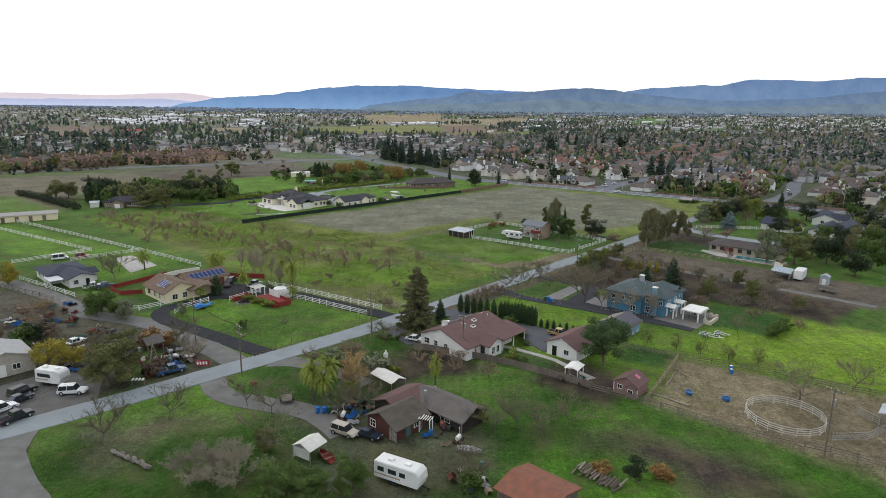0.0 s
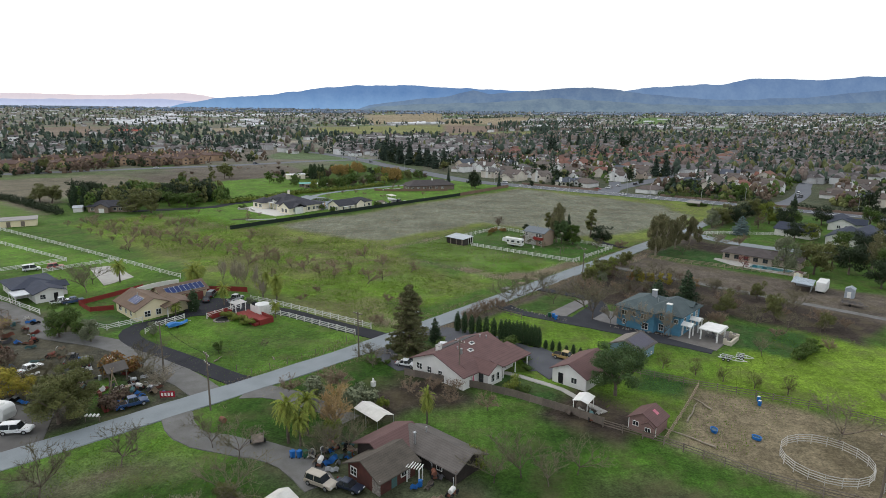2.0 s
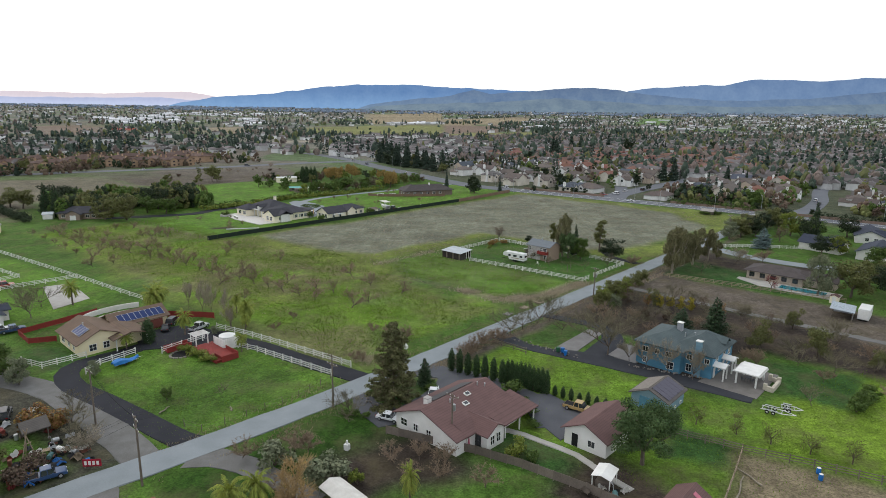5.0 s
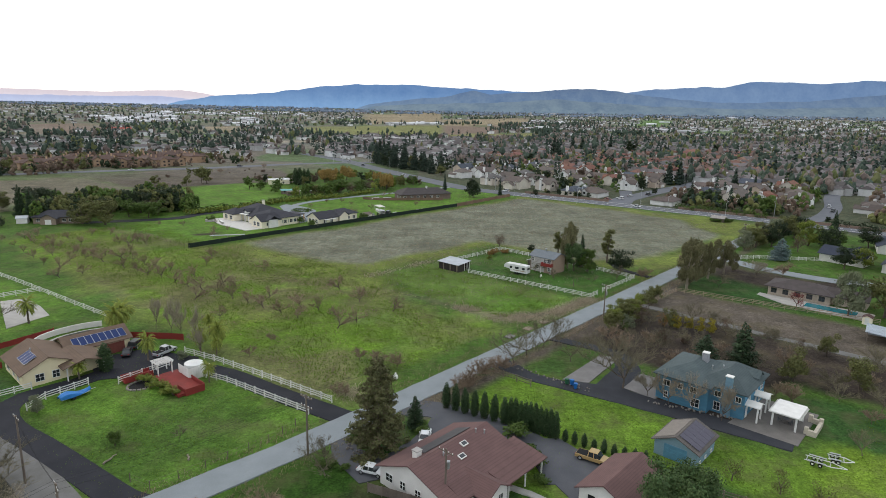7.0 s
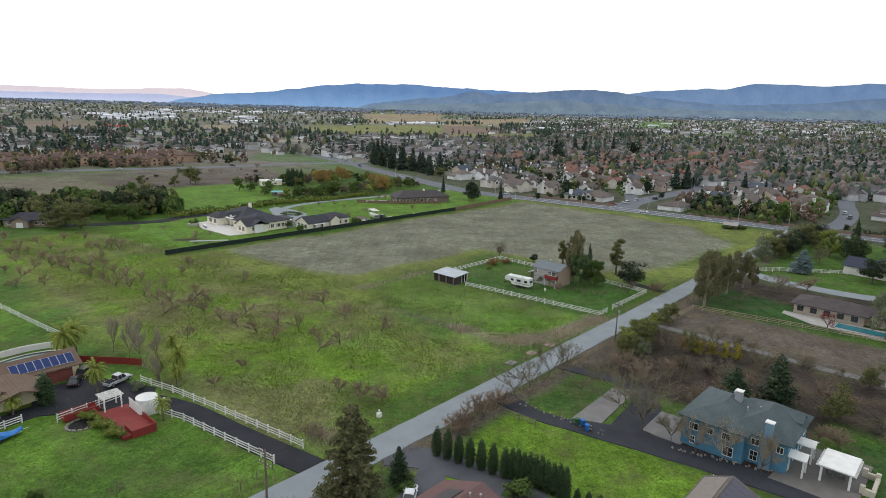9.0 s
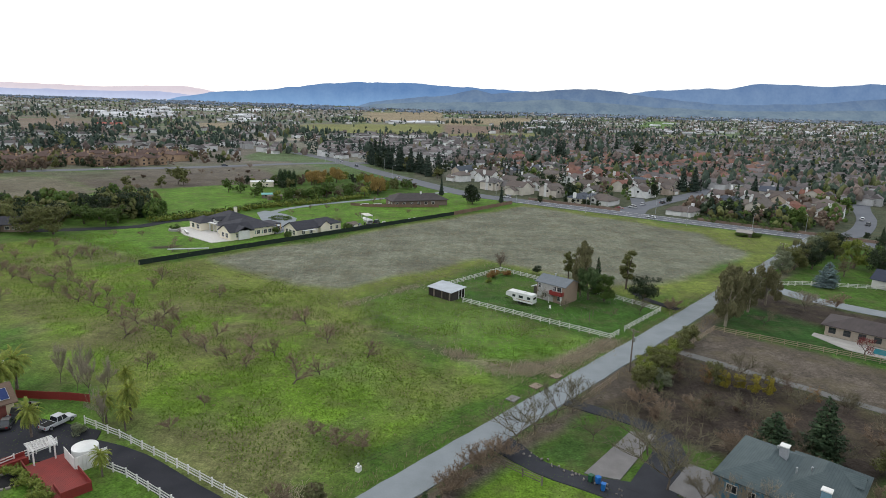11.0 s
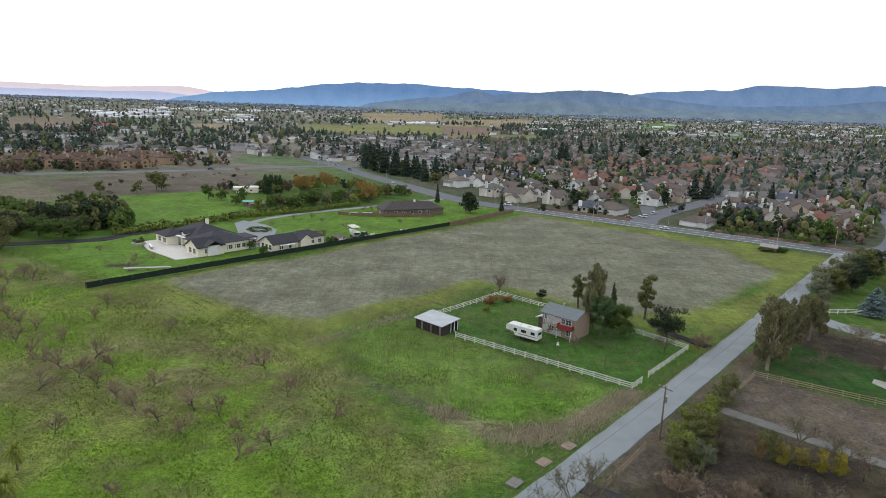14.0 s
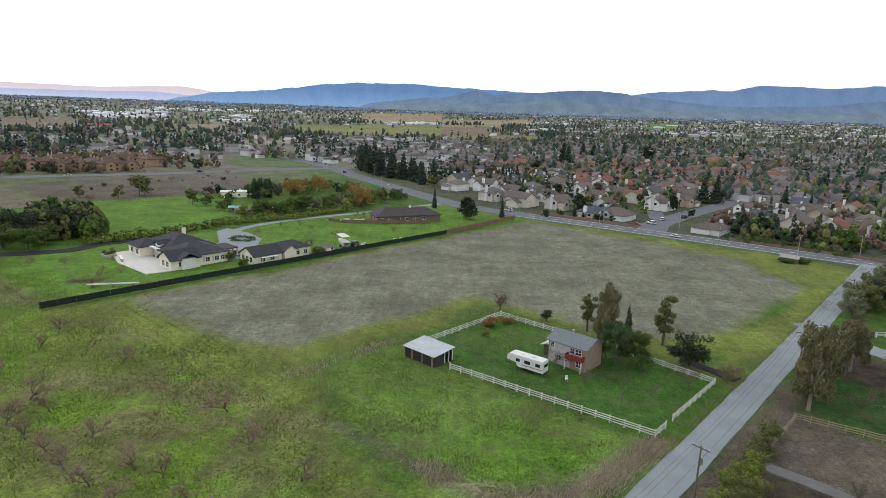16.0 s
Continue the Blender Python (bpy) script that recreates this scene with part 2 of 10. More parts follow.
G_GRASS, G_BRIGHT, G_LAWN = (0.055, 0.108, 0.018), (0.085, 0.165, 0.022), (0.032, 0.076, 0.018)
G_OLIVE, G_DRY, G_FIELD = (0.120, 0.152, 0.034), (0.150, 0.126, 0.086), (0.152, 0.158, 0.116)
G_DIRT, G_TAN, G_SOIL = (0.092, 0.077, 0.062), (0.162, 0.134, 0.086), (0.047, 0.037, 0.030)
G_DEEP = (0.026, 0.062, 0.009)
G_BAND = (0.124, 0.154, 0.034)
G_TOWN = (0.060, 0.070, 0.042)
PLOTS = [  # cover, outline in plot coordinates, softness of the edge, its raggedness
    (G_OLIVE, rect(98, 150, 112, 300), 4, 10),
    ((0.098, 0.152, 0.032), rect(98, 140, 112, 152), 10, 22),
    (G_OLIVE, [(147, 148), (158, 148), (166, 168), (166, 192), (156, 240), (147, 240)], 3, 6),
    (G_BAND, [(150, 238), (342, 240), (352, 180), (352, 118), (228, 118), (224, 170), (164, 170), (152, 198)], 3, 6),
    (G_FIELD, [(160, 236), (340, 237), (346, 180), (346, 152), (336, 141), (322, 131), (315, 119), (306, 115), (255, 120), (240, 127), (230, 134), (228, 178), (190, 182), (172, 181), (163, 196)], 2.2, 4),
    (G_BAND, [(310, 112), (356, 112), (354, 150), (338, 142), (324, 131), (316, 117)], 2, 4),
    (G_BAND, rect(220, 356, 108, 115), 2, 5),
    (G_BAND, rect(338, 346, 120, 242), 2, 3),
    ((0.092, 0.150, 0.030), [(159, 114), (188, 113), (188, 172), (166, 168), (158, 150)], 2, 5),
    (G_BRIGHT, rect(161, 178, 114, 130), 4, 8),
    ((0.042, 0.096, 0.017), rect(188, 220, 111, 163.5), 1.5, 2),
    (G_GRASS, rect(200, 220, 140, 163), 3, 6),
    (G_DRY, [(157.6, 126), (159, 118), (163, 112.5), (168, 110), (190, 107.8), (190, 110.2), (170, 112.8), (164, 116), (160.5, 122)], 1.5, 2),
    (G_DIRT, [(157.4, 126), (158.6, 126), (158.4, 139), (157.4, 150), (155.4, 158), (154.4, 158), (156.2, 149), (157.2, 139)], 1.5, 1.0),
    (G_BRIGHT, [(56, 246), (92, 191), (76, 281), (60, 330)], 1, 2),
    (G_BRIGHT, [(60, 186), (88, 190), (86, 220), (62, 220)], 2, 4),
    (G_BRIGHT, rect(130, 342, 243, 303), 1.5, 2),
    (G_BRIGHT, [(150, 318), (262, 306), (262, 400), (180, 412)], 3, 6),
    (G_SOIL, [(151, 261), (159.5, 257.6), (161, 260.6), (152.4, 265)], 0.8, 1.0),
    ((0.125, 0.112, 0.080), [(-60, 345), (98, 338), (118, 385), (190, 412), (190, 500), (-60, 540)], 4, 12),
    (G_DIRT, [(190, 412), (300, 392), (330, 500), (190, 520)], 3, 6),
    ((0.085, 0.14, 0.03), [(-20, 316), (64, 318), (96, 330), (94, 404), (-20, 404)], 2, 3),
    (G_TOWN, [(352, 60), (352, 120), (368, 112), (350, 250), (372, 360), (450, 560), (1500, 900), (1500, -900), (352, -900)], 4, 4),
    (G_BRIGHT, rect(64, 96, 108, 158), 2, 6),
    (G_GRASS, rect(66, 92, 110, 132), 5, 16),
    ((0.098, 0.172, 0.020), rect(104, 138, 30, 97), 2, 4),
    ((0.126, 0.200, 0.022), rect(128, 172, -80, 42), 2, 6),
    (G_LAWN, [(149.6, 50), (150.6, 34.6), (169.6, 34.8), (164.5, 52.5)], 0.8, 0.8),
    (G_SOIL, [(160, 56), (168, 55), (168.5, 24), (194, 24), (194, 99), (158, 99), (158, 68)], 1.5, 4),
    (G_SOIL, rect(140, 160, 56, 72), 1.5, 3),
    (G_DIRT, rect(194, 217, 28, 97), 1, 2),
    (G_DIRT, rect(110, 360, 95.5, 100.5), 1, 3),
    (G_DIRT, rect(192, 216, 20, 50), 2, 5),
    (G_LAWN, [(217, 96), (240, 96), (240, 82), (222, 60), (219, 62)], 1, 1.5),
    (G_SOIL, rect(240, 266, 60, 97), 2, 4),
    (G_GRASS, rect(262, 356, 30, 97), 4, 8),
    ((0.045, 0.088, 0.02), [(138.2, 94.8), (139.2, 87.6), (155.2, 88.2), (152.2, 95.2)], 0.6, 0.6),
    (G_LAWN, [(115, 52.6), (125.5, 55.6), (124.4, 45.2), (116.6, 44.6)], 1, 1.5),
    (G_TAN, [(99.5, 41), (123, 44), (130, 18), (133, 6), (128, -30), (102, -30)], 1.5, 3),
    (G_DEEP, rect(-40, 100, -60, 58), 3, 6),
    ((0.038, 0.094, 0.010), [(72, 50), (98, 40), (100, 10), (80, 10), (66, 36)], 5, 14),
    ((0.056, 0.125, 0.014), rect(66, 96, 20, 44), 6, 18),
    (G_SOIL, [(80, 40), (92, 36), (96, 22), (86, 18)], 5, 14),
    ((0.062, 0.070, 0.040), [(40, 48), (74, 48), (76, 72), (60, 84), (48, 80)], 3, 8),
    (G_DEEP, [(25, 70), (52, 68), (58, 96), (30, 102), (20, 96)], 2, 5),
    (G_BRIGHT, [(34, 92), (50, 90), (54, 98), (36, 103)], 4, 8),
    (G_DIRT, [(30, 92), (44, 91), (43, 96), (30, 99)], 4, 9),
    (G_DEEP, [(60, 84), (92, 72), (92, 100), (62, 100)], 2, 5),
    (G_SOIL, [(72, 74), (92, 70), (94, 82), (76, 90)], 3, 7),
    (G_LAWN, [(96, 73.6), (105, 73.4), (106, 60.8), (98, 60.4)], 0.6, 0.6),
    (G_LAWN, [(96.2, 96.4), (99.2, 98.4), (105, 97.6), (110, 97.4), (108, 93.8), (103.8, 92.6), (97.2, 92.1)], 0.6, 0.6),
    (G_DIRT, [(95.6, 97.4), (98.8, 98.4), (99.6, 100.6), (97, 100.6)], 0.6, 0.8),
    ((0.058, 0.056, 0.042), [(20, 112), (60, 108), (60, 145), (20, 150)], 2, 4),
    (G_GRASS, rect(43, 52, 112, 126), 1, 3),
    ((0.068, 0.064, 0.048), [(16, 145), (58, 142), (57, 172), (50, 190), (30, 220), (10, 220)], 2, 5),
    (G_LAWN, [(60, 150), (68, 151), (67, 163), (60, 168)], 1, 2),
    (G_SOIL, rect(95, 108, 45, 60), 2, 5),
]
gx, gy = axis(-6500, 6500, -190, 235, 1.7, 1.13), axis(-400, 4970, 50, 470, 1.7, 1.09)
X, Y = np.meshgrid(gx, gy)
U, V = X * CA + Y * SA, -X * SA + Y * CA
cover = np.empty(X.shape + (3,))
cover[:] = G_GRASS
wob = (value_noise(X + 900, Y + 900, 14, 3) - 0.5) + 0.6 * (value_noise(X + 900, Y + 900, 5, 4) - 0.5)
for col, pts, soft, rag in PLOTS:
    w = np.clip((inside(U, V, pts) + wob * rag) / soft * 0.5 + 0.5, 0, 1)[..., None]
    cover = cover * (1 - w) + np.array(col) * w
# the meadow's patches: worn brown-olive ground and lusher grass
mead = np.clip(inside(U, V, [(98, 112), (156, 112), (157, 150), (150, 236), (136, 302), (96, 302)]) / 4, 0, 1)
east = np.clip((U - 128) / 14, 0, 1)
for col, cell, sd, lo, hi, most in (((0.128, 0.122, 0.056), 19, 41, 0.42 - 0.16 * east, 0.66 - 0.16 * east, 0.8), ((0.100, 0.178, 0.016), 13, 43, 0.54 + 0.2 * east, 0.70 + 0.2 * east, 0.8)):
    n = value_noise(X + 900, Y + 900, cell, sd) * 0.7 + value_noise(X + 900, Y + 900, cell * 0.3, sd + 1) * 0.3
    w = (np.clip((n - lo) / (hi - lo), 0, 1) * mead * most)[..., None]
    cover = cover * (1 - w) + np.array(col) * w
# the distant plain: a patchwork of gardens and town, with open farmland between
far = np.clip((np.hypot(X, Y) - 500) / 130, 0, 1)[..., None]
cells = value_noise(X * 1.0 + 7000, Y * 0.45 + 300, 90, 11)
# paler, cooler ground colours, with the valley's haze painted in
pal = np.array([(0.105, 0.115, 0.09), (0.14, 0.125, 0.105), (0.09, 0.13, 0.06), (0.16, 0.155, 0.125), (0.105, 0.11, 0.10)])
cover = cover * (1 - far) + pal[np.clip((cells * 5).astype(int), 0, 4)] * far
F_TAN, F_OLIVE, F_PLOUGH, F_GREEN, F_PALE = (0.24, 0.195, 0.125), (0.165, 0.172, 0.062), (0.178, 0.128, 0.100), (0.10, 0.175, 0.05), (0.26, 0.23, 0.185)
FIELDS = [  # open farmland of the valley, in metres east and north
    (F_OLIVE, [(-37, 1330), (209, 1522), (167, 1224), (-27, 1075)]),
    (F_OLIVE, [(-404, 1593), (-62, 1986), (-32, 1204), (-262, 1088)]),
    (F_PLOUGH, [(-57, 1871), (110, 2002), (83, 1438), (-37, 1330)]),
    (F_TAN, [(-87, 2648), (340, 3256), (231, 2222), (-57, 1871)]),
    (F_TAN, [(-512, 3217), (-140, 4032), (-69, 2189), (-296, 1933)]),
    (F_PALE, [(-293, 957), (-29, 1127), (-25, 1040), (-268, 895)]),
    (F_GREEN, [(851, 3068), (1030, 3191), (700, 2197), (587, 2139)]),
    (F_GREEN, [(-808, 1312), (-776, 1367), (-645, 1158), (-676, 1120)]),
    (F_GREEN, [(-462, 1094), (-425, 1129), (-389, 1046), (-424, 1016)]),
    (F_TAN, [(-602, 1474), (-542, 1565), (-412, 1224), (-465, 1170)]),
    (F_PLOUGH, [(-965, 1401), (-897, 1559), (-610, 1103), (-680, 1025)]),
    (F_OLIVE, [(330, 1500), (520, 1640), (470, 1440), (300, 1330)]),
    (F_GREEN, [(560, 1720), (760, 1850), (700, 1640), (520, 1560)]),
]
for col, pts in FIELDS:
    w = np.clip(inside(X, Y, pts) / 16 + 0.5, 0, 1)[..., None]
    streak = 0.86 + 0.28 * value_noise(X * 0.15 + 4000, Y + 800, 34, 19)[..., None]
    cover = cover * (1 - w) + np.array(col) * streak * w
relief = 0.14 * (value_noise(X + 500, Y + 500, 3.1, 5) - 1) * (np.hypot(X, Y - 200) < 400) + rise(X, Y)
nv, nu = X.shape
me = bpy.data.meshes.new("ground")
idx = np.arange(nv * nu).reshape(nv, nu)
quads = np.stack([idx[:-1, :-1], idx[:-1, 1:], idx[1:, 1:], idx[1:, :-1]], -1).reshape(-1, 4)
me.vertices.add(nv * nu)
me.vertices.foreach_set("co", np.stack([X, Y, relief], -1).ravel())
me.loops.add(quads.size)
me.loops.foreach_set("vertex_index", quads.ravel())
me.polygons.add(len(quads))
me.polygons.foreach_set("loop_start", np.arange(len(quads)) * 4)
me.update(calc_edges=True)
att = me.color_attributes.new("cover", "FLOAT_COLOR", "POINT")
att.data.foreach_set("color", np.concatenate([cover, np.ones(X.shape + (1,))], -1).ravel())
gm = bpy.data.materials.new("ground_cover")
gm.use_nodes = True
gn, gl = gm.node_tree.nodes, gm.node_tree.links
gb = gn["Principled BSDF"]
gb.inputs["Roughness"].default_value, gb.inputs["Specular IOR Level"].default_value = 0.95, 0.1
ga = gn.new("ShaderNodeAttribute")
ga.attribute_name = "cover"
gc = gn.new("ShaderNodeNewGeometry")
last = ga.outputs["Color"]
for sc, lo, hi, det in ((0.07, 0.74, 1.28, 5), (0.36, 0.78, 1.24, 6), (1.15, 0.76, 1.24, 4), (3.4, 0.62, 1.40, 9)):
    t = gn.new("ShaderNodeTexNoise")
    t.inputs["Scale"].default_value, t.inputs["Detail"].default_value = sc, det
    gl.new(gc.outputs["Position"], t.inputs["Vector"])
    r = gn.new("ShaderNodeMapRange")
    r.inputs[1].default_value, r.inputs[2].default_value = 0.3, 0.7
    r.inputs[3].default_value, r.inputs[4].default_value = lo, hi
    gl.new(t.outputs[0], r.inputs[0])
    x = gn.new("ShaderNodeVectorMath")
    x.operation = "SCALE"
    gl.new(last, x.inputs[0])
    gl.new(r.outputs[0], x.inputs["Scale"])
    last = x.outputs[0]
rowm = gn.new("ShaderNodeMapping")  # faint tillage rows across the plots
rowm.inputs["Rotation"].default_value = (0, 0, radians(-A))
rowm.inputs["Scale"].default_value = (1.0, 0.05, 1)
gl.new(gc.outputs["Position"], rowm.inputs[0])
rown = gn.new("ShaderNodeTexNoise")
rown.inputs["Scale"].default_value, rown.inputs["Detail"].default_value = 0.8, 3
gl.new(rowm.outputs[0], rown.inputs["Vector"])
rowr = gn.new("ShaderNodeMapRange")
rowr.inputs[1].default_value, rowr.inputs[2].default_value, rowr.inputs[3].default_value, rowr.inputs[4].default_value = 0.3, 0.7, 0.90, 1.10
gl.new(rown.outputs[0], rowr.inputs[0])
rowx = gn.new("ShaderNodeVectorMath")
rowx.operation = "SCALE"
gl.new(last, rowx.inputs[0])
gl.new(rowr.outputs[0], rowx.inputs["Scale"])
last = rowx.outputs[0]
dry = gn.new("ShaderNodeTexNoise")
dry.inputs["Scale"].default_value, dry.inputs["Detail"].default_value, dry.inputs["Roughness"].default_value = 0.16, 6, 0.6
gl.new(gc.outputs["Position"], dry.inputs["Vector"])
dr = gn.new("ShaderNodeMapRange")
dr.inputs[1].default_value, dr.inputs[2].default_value, dr.inputs[4].default_value = 0.48, 0.70, 0.50
gl.new(dry.outputs[0], dr.inputs[0])
dm = gn.new("ShaderNodeMix")
dm.data_type = "RGBA"
dm.inputs[7].default_value = (0.112, 0.096, 0.052, 1)
gl.new(dr.outputs[0], dm.inputs[0])
gl.new(last, dm.inputs[6])
gl.new(dm.outputs[2], gb.inputs["Base Color"])
gbp = gn.new("ShaderNodeBump")
gbp.inputs["Strength"].default_value, gbp.inputs["Distance"].default_value = 0.6, 0.3
gbt = gn.new("ShaderNodeTexNoise")
gbt.inputs["Scale"].default_value, gbt.inputs["Detail"].default_value = 1.6, 4
gl.new(gc.outputs["Position"], gbt.inputs["Vector"])
gl.new(gbt.outputs[0], gbp.inputs["Height"])
gl.new(gbp.outputs[0], gb.inputs["Normal"])
me.materials.append(gm)
tagged(new("ground", me), "flat green and dry brown farmland with worn dirt", "ground", kind="structure")


def ribbon(name, pts, width, z, material, label, category, wob=0.0, kind="structure", bend=True):
    """A paved strip of real thickness along points in plot coordinates; width may differ from point to point."""
    pp = [Vector(p[:2]) for p in pts]
    ws = [p[2] if len(p) > 2 else width for p in pts]
    fine = []
    for i in range(len(pp) - 1):
        a, b, c, d = pp[max(i - 1, 0)], pp[i], pp[i + 1], pp[min(i + 2, len(pp) - 1)]
        n = max(2, int((c - b).length / 3))
        for k in range(n):
            t = k / n
            q = b.lerp(c, t) if not bend else 0.5 * ((2 * b) + (c - a) * t + (2 * a - 5 * b + 4 * c - d) * t * t + (3 * b - a - 3 * c + d) * t ** 3)
            fine.append((q, ws[i] * (1 - t) + ws[i + 1] * t))
    fine.append((pp[-1], ws[-1]))
    top, low = [], []
    r = random.Random(len(name) + int(pts[0][0]))
    for i, (q, w) in enumerate(fine):
        d = (fine[min(i + 1, len(fine) - 1)][0] - fine[max(i - 1, 0)][0]).normalized()
        s = Vector((-d.y, d.x))
        for e in (1, -1):
            p = q + s * e * (w / 2 + r.uniform(-wob, wob))
            top.append(P(p.x, p.y, z))
            p = q + s * e * (w / 2 + 0.15)
            low.append(P(p.x, p.y, -0.3))
    n = len(top)
    faces = []
    for i in range(0, n - 2, 2):
        faces += [(i, i + 1, i + 3, i + 2), (i + 2, n + i + 2, n + i, i), (i + 1, n + i + 1, n + i + 3, i + 3)]
    faces += [(0, n, n + 1, 1), (n - 2, n - 1, 2 * n - 1, 2 * n - 2)]
    return tagged(mesh_from(name, top + low, faces, material), label, category, kind=kind)


def slab(name, pts, z, material, label, category):
    bm = bmesh.new()
    q = [P(*p) for p in pts]
    if sum(a.x * b.y - b.x * a.y for a, b in zip(q, q[1:] + q[:1])) < 0:
        q = q[::-1]
    poly_prism(bm, [(p.x, p.y) for p in q], -0.3, z)
    return tagged(part(name, bm, material), label, category, kind="structure")


ribbon("road", [(-30, 128), (0, 117), (22, 109), (53, 105.8), (75, 104.0), (100, 103.1), (170, 103.6), (260, 104.9), (366, 107)], 5.5, 0.075, ASPHALT, "worn grey asphalt country lane", "road", wob=0.12)
ribbon("road_side", [(54, 105), (52, 96), (54, 90), (57, 84), (59, 78), (58, 70)], 4.6, 0.04, GRAVEL, "grey gravel track turning off the lane", "track", wob=0.3)
ribbon("road_yard", [(66.5, 103, 7), (68.6, 99.6, 4.5), (70.4, 95, 3.8), (71.6, 88.5, 3.6), (72, 81, 3.6)], 4.0, 0.035, GRAVEL, "grey gravel track into the cabin yard", "track", wob=0.3)
ribbon("road_near", [(24, 107), (20.5, 101), (19.5, 92), (19, 82), (17, 66)], 5.6, 0.045, GRAVEL, "pale gravel track beside the lane", "track", wob=0.3)
ribbon("road_far", [(420, -160), (383, -20), (368, 112), (360, 180), (351, 250), (349, 290), (366, 350), (392, 430), (418, 500), (440, 600)], 14.0, 0.06, ROADFAR, "two-lane grey asphalt road beside the field", "road")
ribbon("road_cross", [(430, 470), (372, 496), (288, 508), (225, 527), (100, 560), (-100, 620)], 13.0, 0.07, ROADFAR, "wide grey asphalt cross road", "road")
ribbon("street", [(356, 191, 18), (368, 192, 16), (385, 195, 12), (430, 197, 11.5), (470, 197, 11.5), (512, 199, 11)], 11.5, 0.065, ROADFAR, "grey residential street between houses", "street")
ribbon("street_side", [(396, 200), (407, 206), (420, 213)], 8.0, 0.061, ROADFAR, "short grey side street", "street")
ribbon("street_curved", [(372, 104), (395, 96), (442, 99), (487, 108), (541, 116.6), (602, 126.5), (695, 140)], 8.8, 0.065, ROADFAR, "curving grey residential street", "street")
ribbon("street_back", [(578, 161.6), (656, 166), (708, 165)], 10.5, 0.068, ROADFAR, "grey back street between houses", "street")
ribbon("driveway_black", [(101, 104.5), (99.6, 112), (97.8, 122), (96, 134), (93, 142), (89, 148), (83, 154), (80, 158)], 4.4, 0.052, BLACKTOP, "fresh black asphalt driveway", "driveway")
ribbon("driveway_west", [(69, 104.8), (67.2, 108.6), (65.5, 120), (63.8, 131), (62.2, 140), (63, 147), (67, 150.6), (75, 150.4), (84, 152)], 4.2, 0.042, BLACKTOP, "black asphalt driveway beside the green plot", "driveway")
ribbon("driveway_gravel", [(60.5, 105), (61, 111), (60.6, 122), (59.6, 136), (57, 147), (51, 160), (51.2, 168), (49.2, 185.5), (45.8, 203), (42, 225)], 5.2, 0.03, GRAVEL, "grey gravel lane beside the yard", "driveway", wob=0.3)
ribbon("driveway_blue", [(137.6, 103, 5.2), (136.9, 98.4, 4.4), (136.0, 92.7, 3.3), (137.1, 86.4, 3.3), (139.2, 80.9, 5.4), (140.7, 74.7, 5.8), (142, 65, 5.0), (143.3, 53.5, 4.4), (143.9, 48.5, 4.2)], 5.0, 0.05, WORNTOP, "curving dark asphalt driveway", "driveway", wob=0.08)
ribbon("driveway_loop", [(156.6, 102.5, 3.2), (157.4, 95, 2.7), (158.6, 88.5, 3.0), (157.2, 84.2, 4.2), (153, 80.6, 5.0), (146.5, 79.2, 6.0), (140.5, 78.4, 6.0)], 5.0, 0.055, WORNTOP, "dark asphalt driveway loop", "driveway", wob=0.08)
ribbon("driveway_brown", [(110, 101), (113, 97), (115.5, 90), (116, 83), (115, 75), (110, 69)], 5.5, 0.05, FORECOURT, "dark asphalt driveway beside clipped cypresses", "driveway")
slab("forecourt", [(107.5, 66), (117.5, 65), (120, 76), (116, 80), (110, 72)], 0.056, FORECOURT, "dark asphalt forecourt", "driveway")
ribbon("garden_path", [(96.6, 75.2), (101, 74.6), (104.4, 73.8), (105.2, 68), (105.6, 62), (104, 57), (103, 52)], 1.1, 0.05, CONCRETE, "pale concrete garden path round the lawn", "path")
slab("forecourt_west", [(90.6, 89.4), (92.0, 97.2), (94.6, 100.9), (98.6, 100.9), (96.2, 96.2), (97.2, 91.9), (103.8, 92.4), (108, 93.4), (112, 95.6), (113.6, 92), (108.4, 88.5), (93, 88.2)], 0.048, FORECOURT, "dark asphalt forecourt beside the white bungalow", "driveway")
slab("patio_brown", [(94.6, 79.6), (96.6, 75), (100.4, 75.4), (99, 80)], 0.045, PAVER, "brown paved patio beside the house", "pavement")
slab("parking_pad", [(139.2, 87.3), (155.0, 88.0), (157.0, 84.4), (141.3, 82.9)], 0.06, PADCON, "pale concrete parking pad", "pavement")
slab("garage_apron", [(144, 77.2), (152.4, 77.6), (153, 70), (143.8, 71)], 0.062, PADCON, "brown-grey paved apron beside the blue house", "pavement")
slab("side_patio", [(144, 48), (158, 48), (158, 57), (144, 58.5)], 0.07, PAVER, "brown-grey paved patio", "pavement")
ribbon("field_track", [(194.6, 97), (194.4, 80), (194.2, 60), (194, 20)], 2.4, 0.02, GRAVEL, "pale worn farm track", "track", wob=0.25)
ribbon("lane_east", [(273, 108), (266, 96), (262, 84), (262, 66), (268, 50)], 6.0, 0.05, ASPHALT, "grey asphalt side lane", "lane")
ribbon("track_field_gate", [(224, 108), (226, 118), (232, 125)], 2.6, 0.03, BLACKTOP, "dark track into the field", "track", wob=0.2)
ribbon("drive_cream", [(197, 262), (206, 276), (216, 284), (224, 300), (250, 306), (300, 302), (345, 300)], 3.8, 0.04, ASPHALT, "grey paved drive to the villa", "driveway")
ribbon("drive_dark", [(130, 318), (150, 308), (164, 303), (176, 306), (188, 306)], 5.5, 0.04, BLACKTOP, "dark asphalt drive between hedges", "driveway")
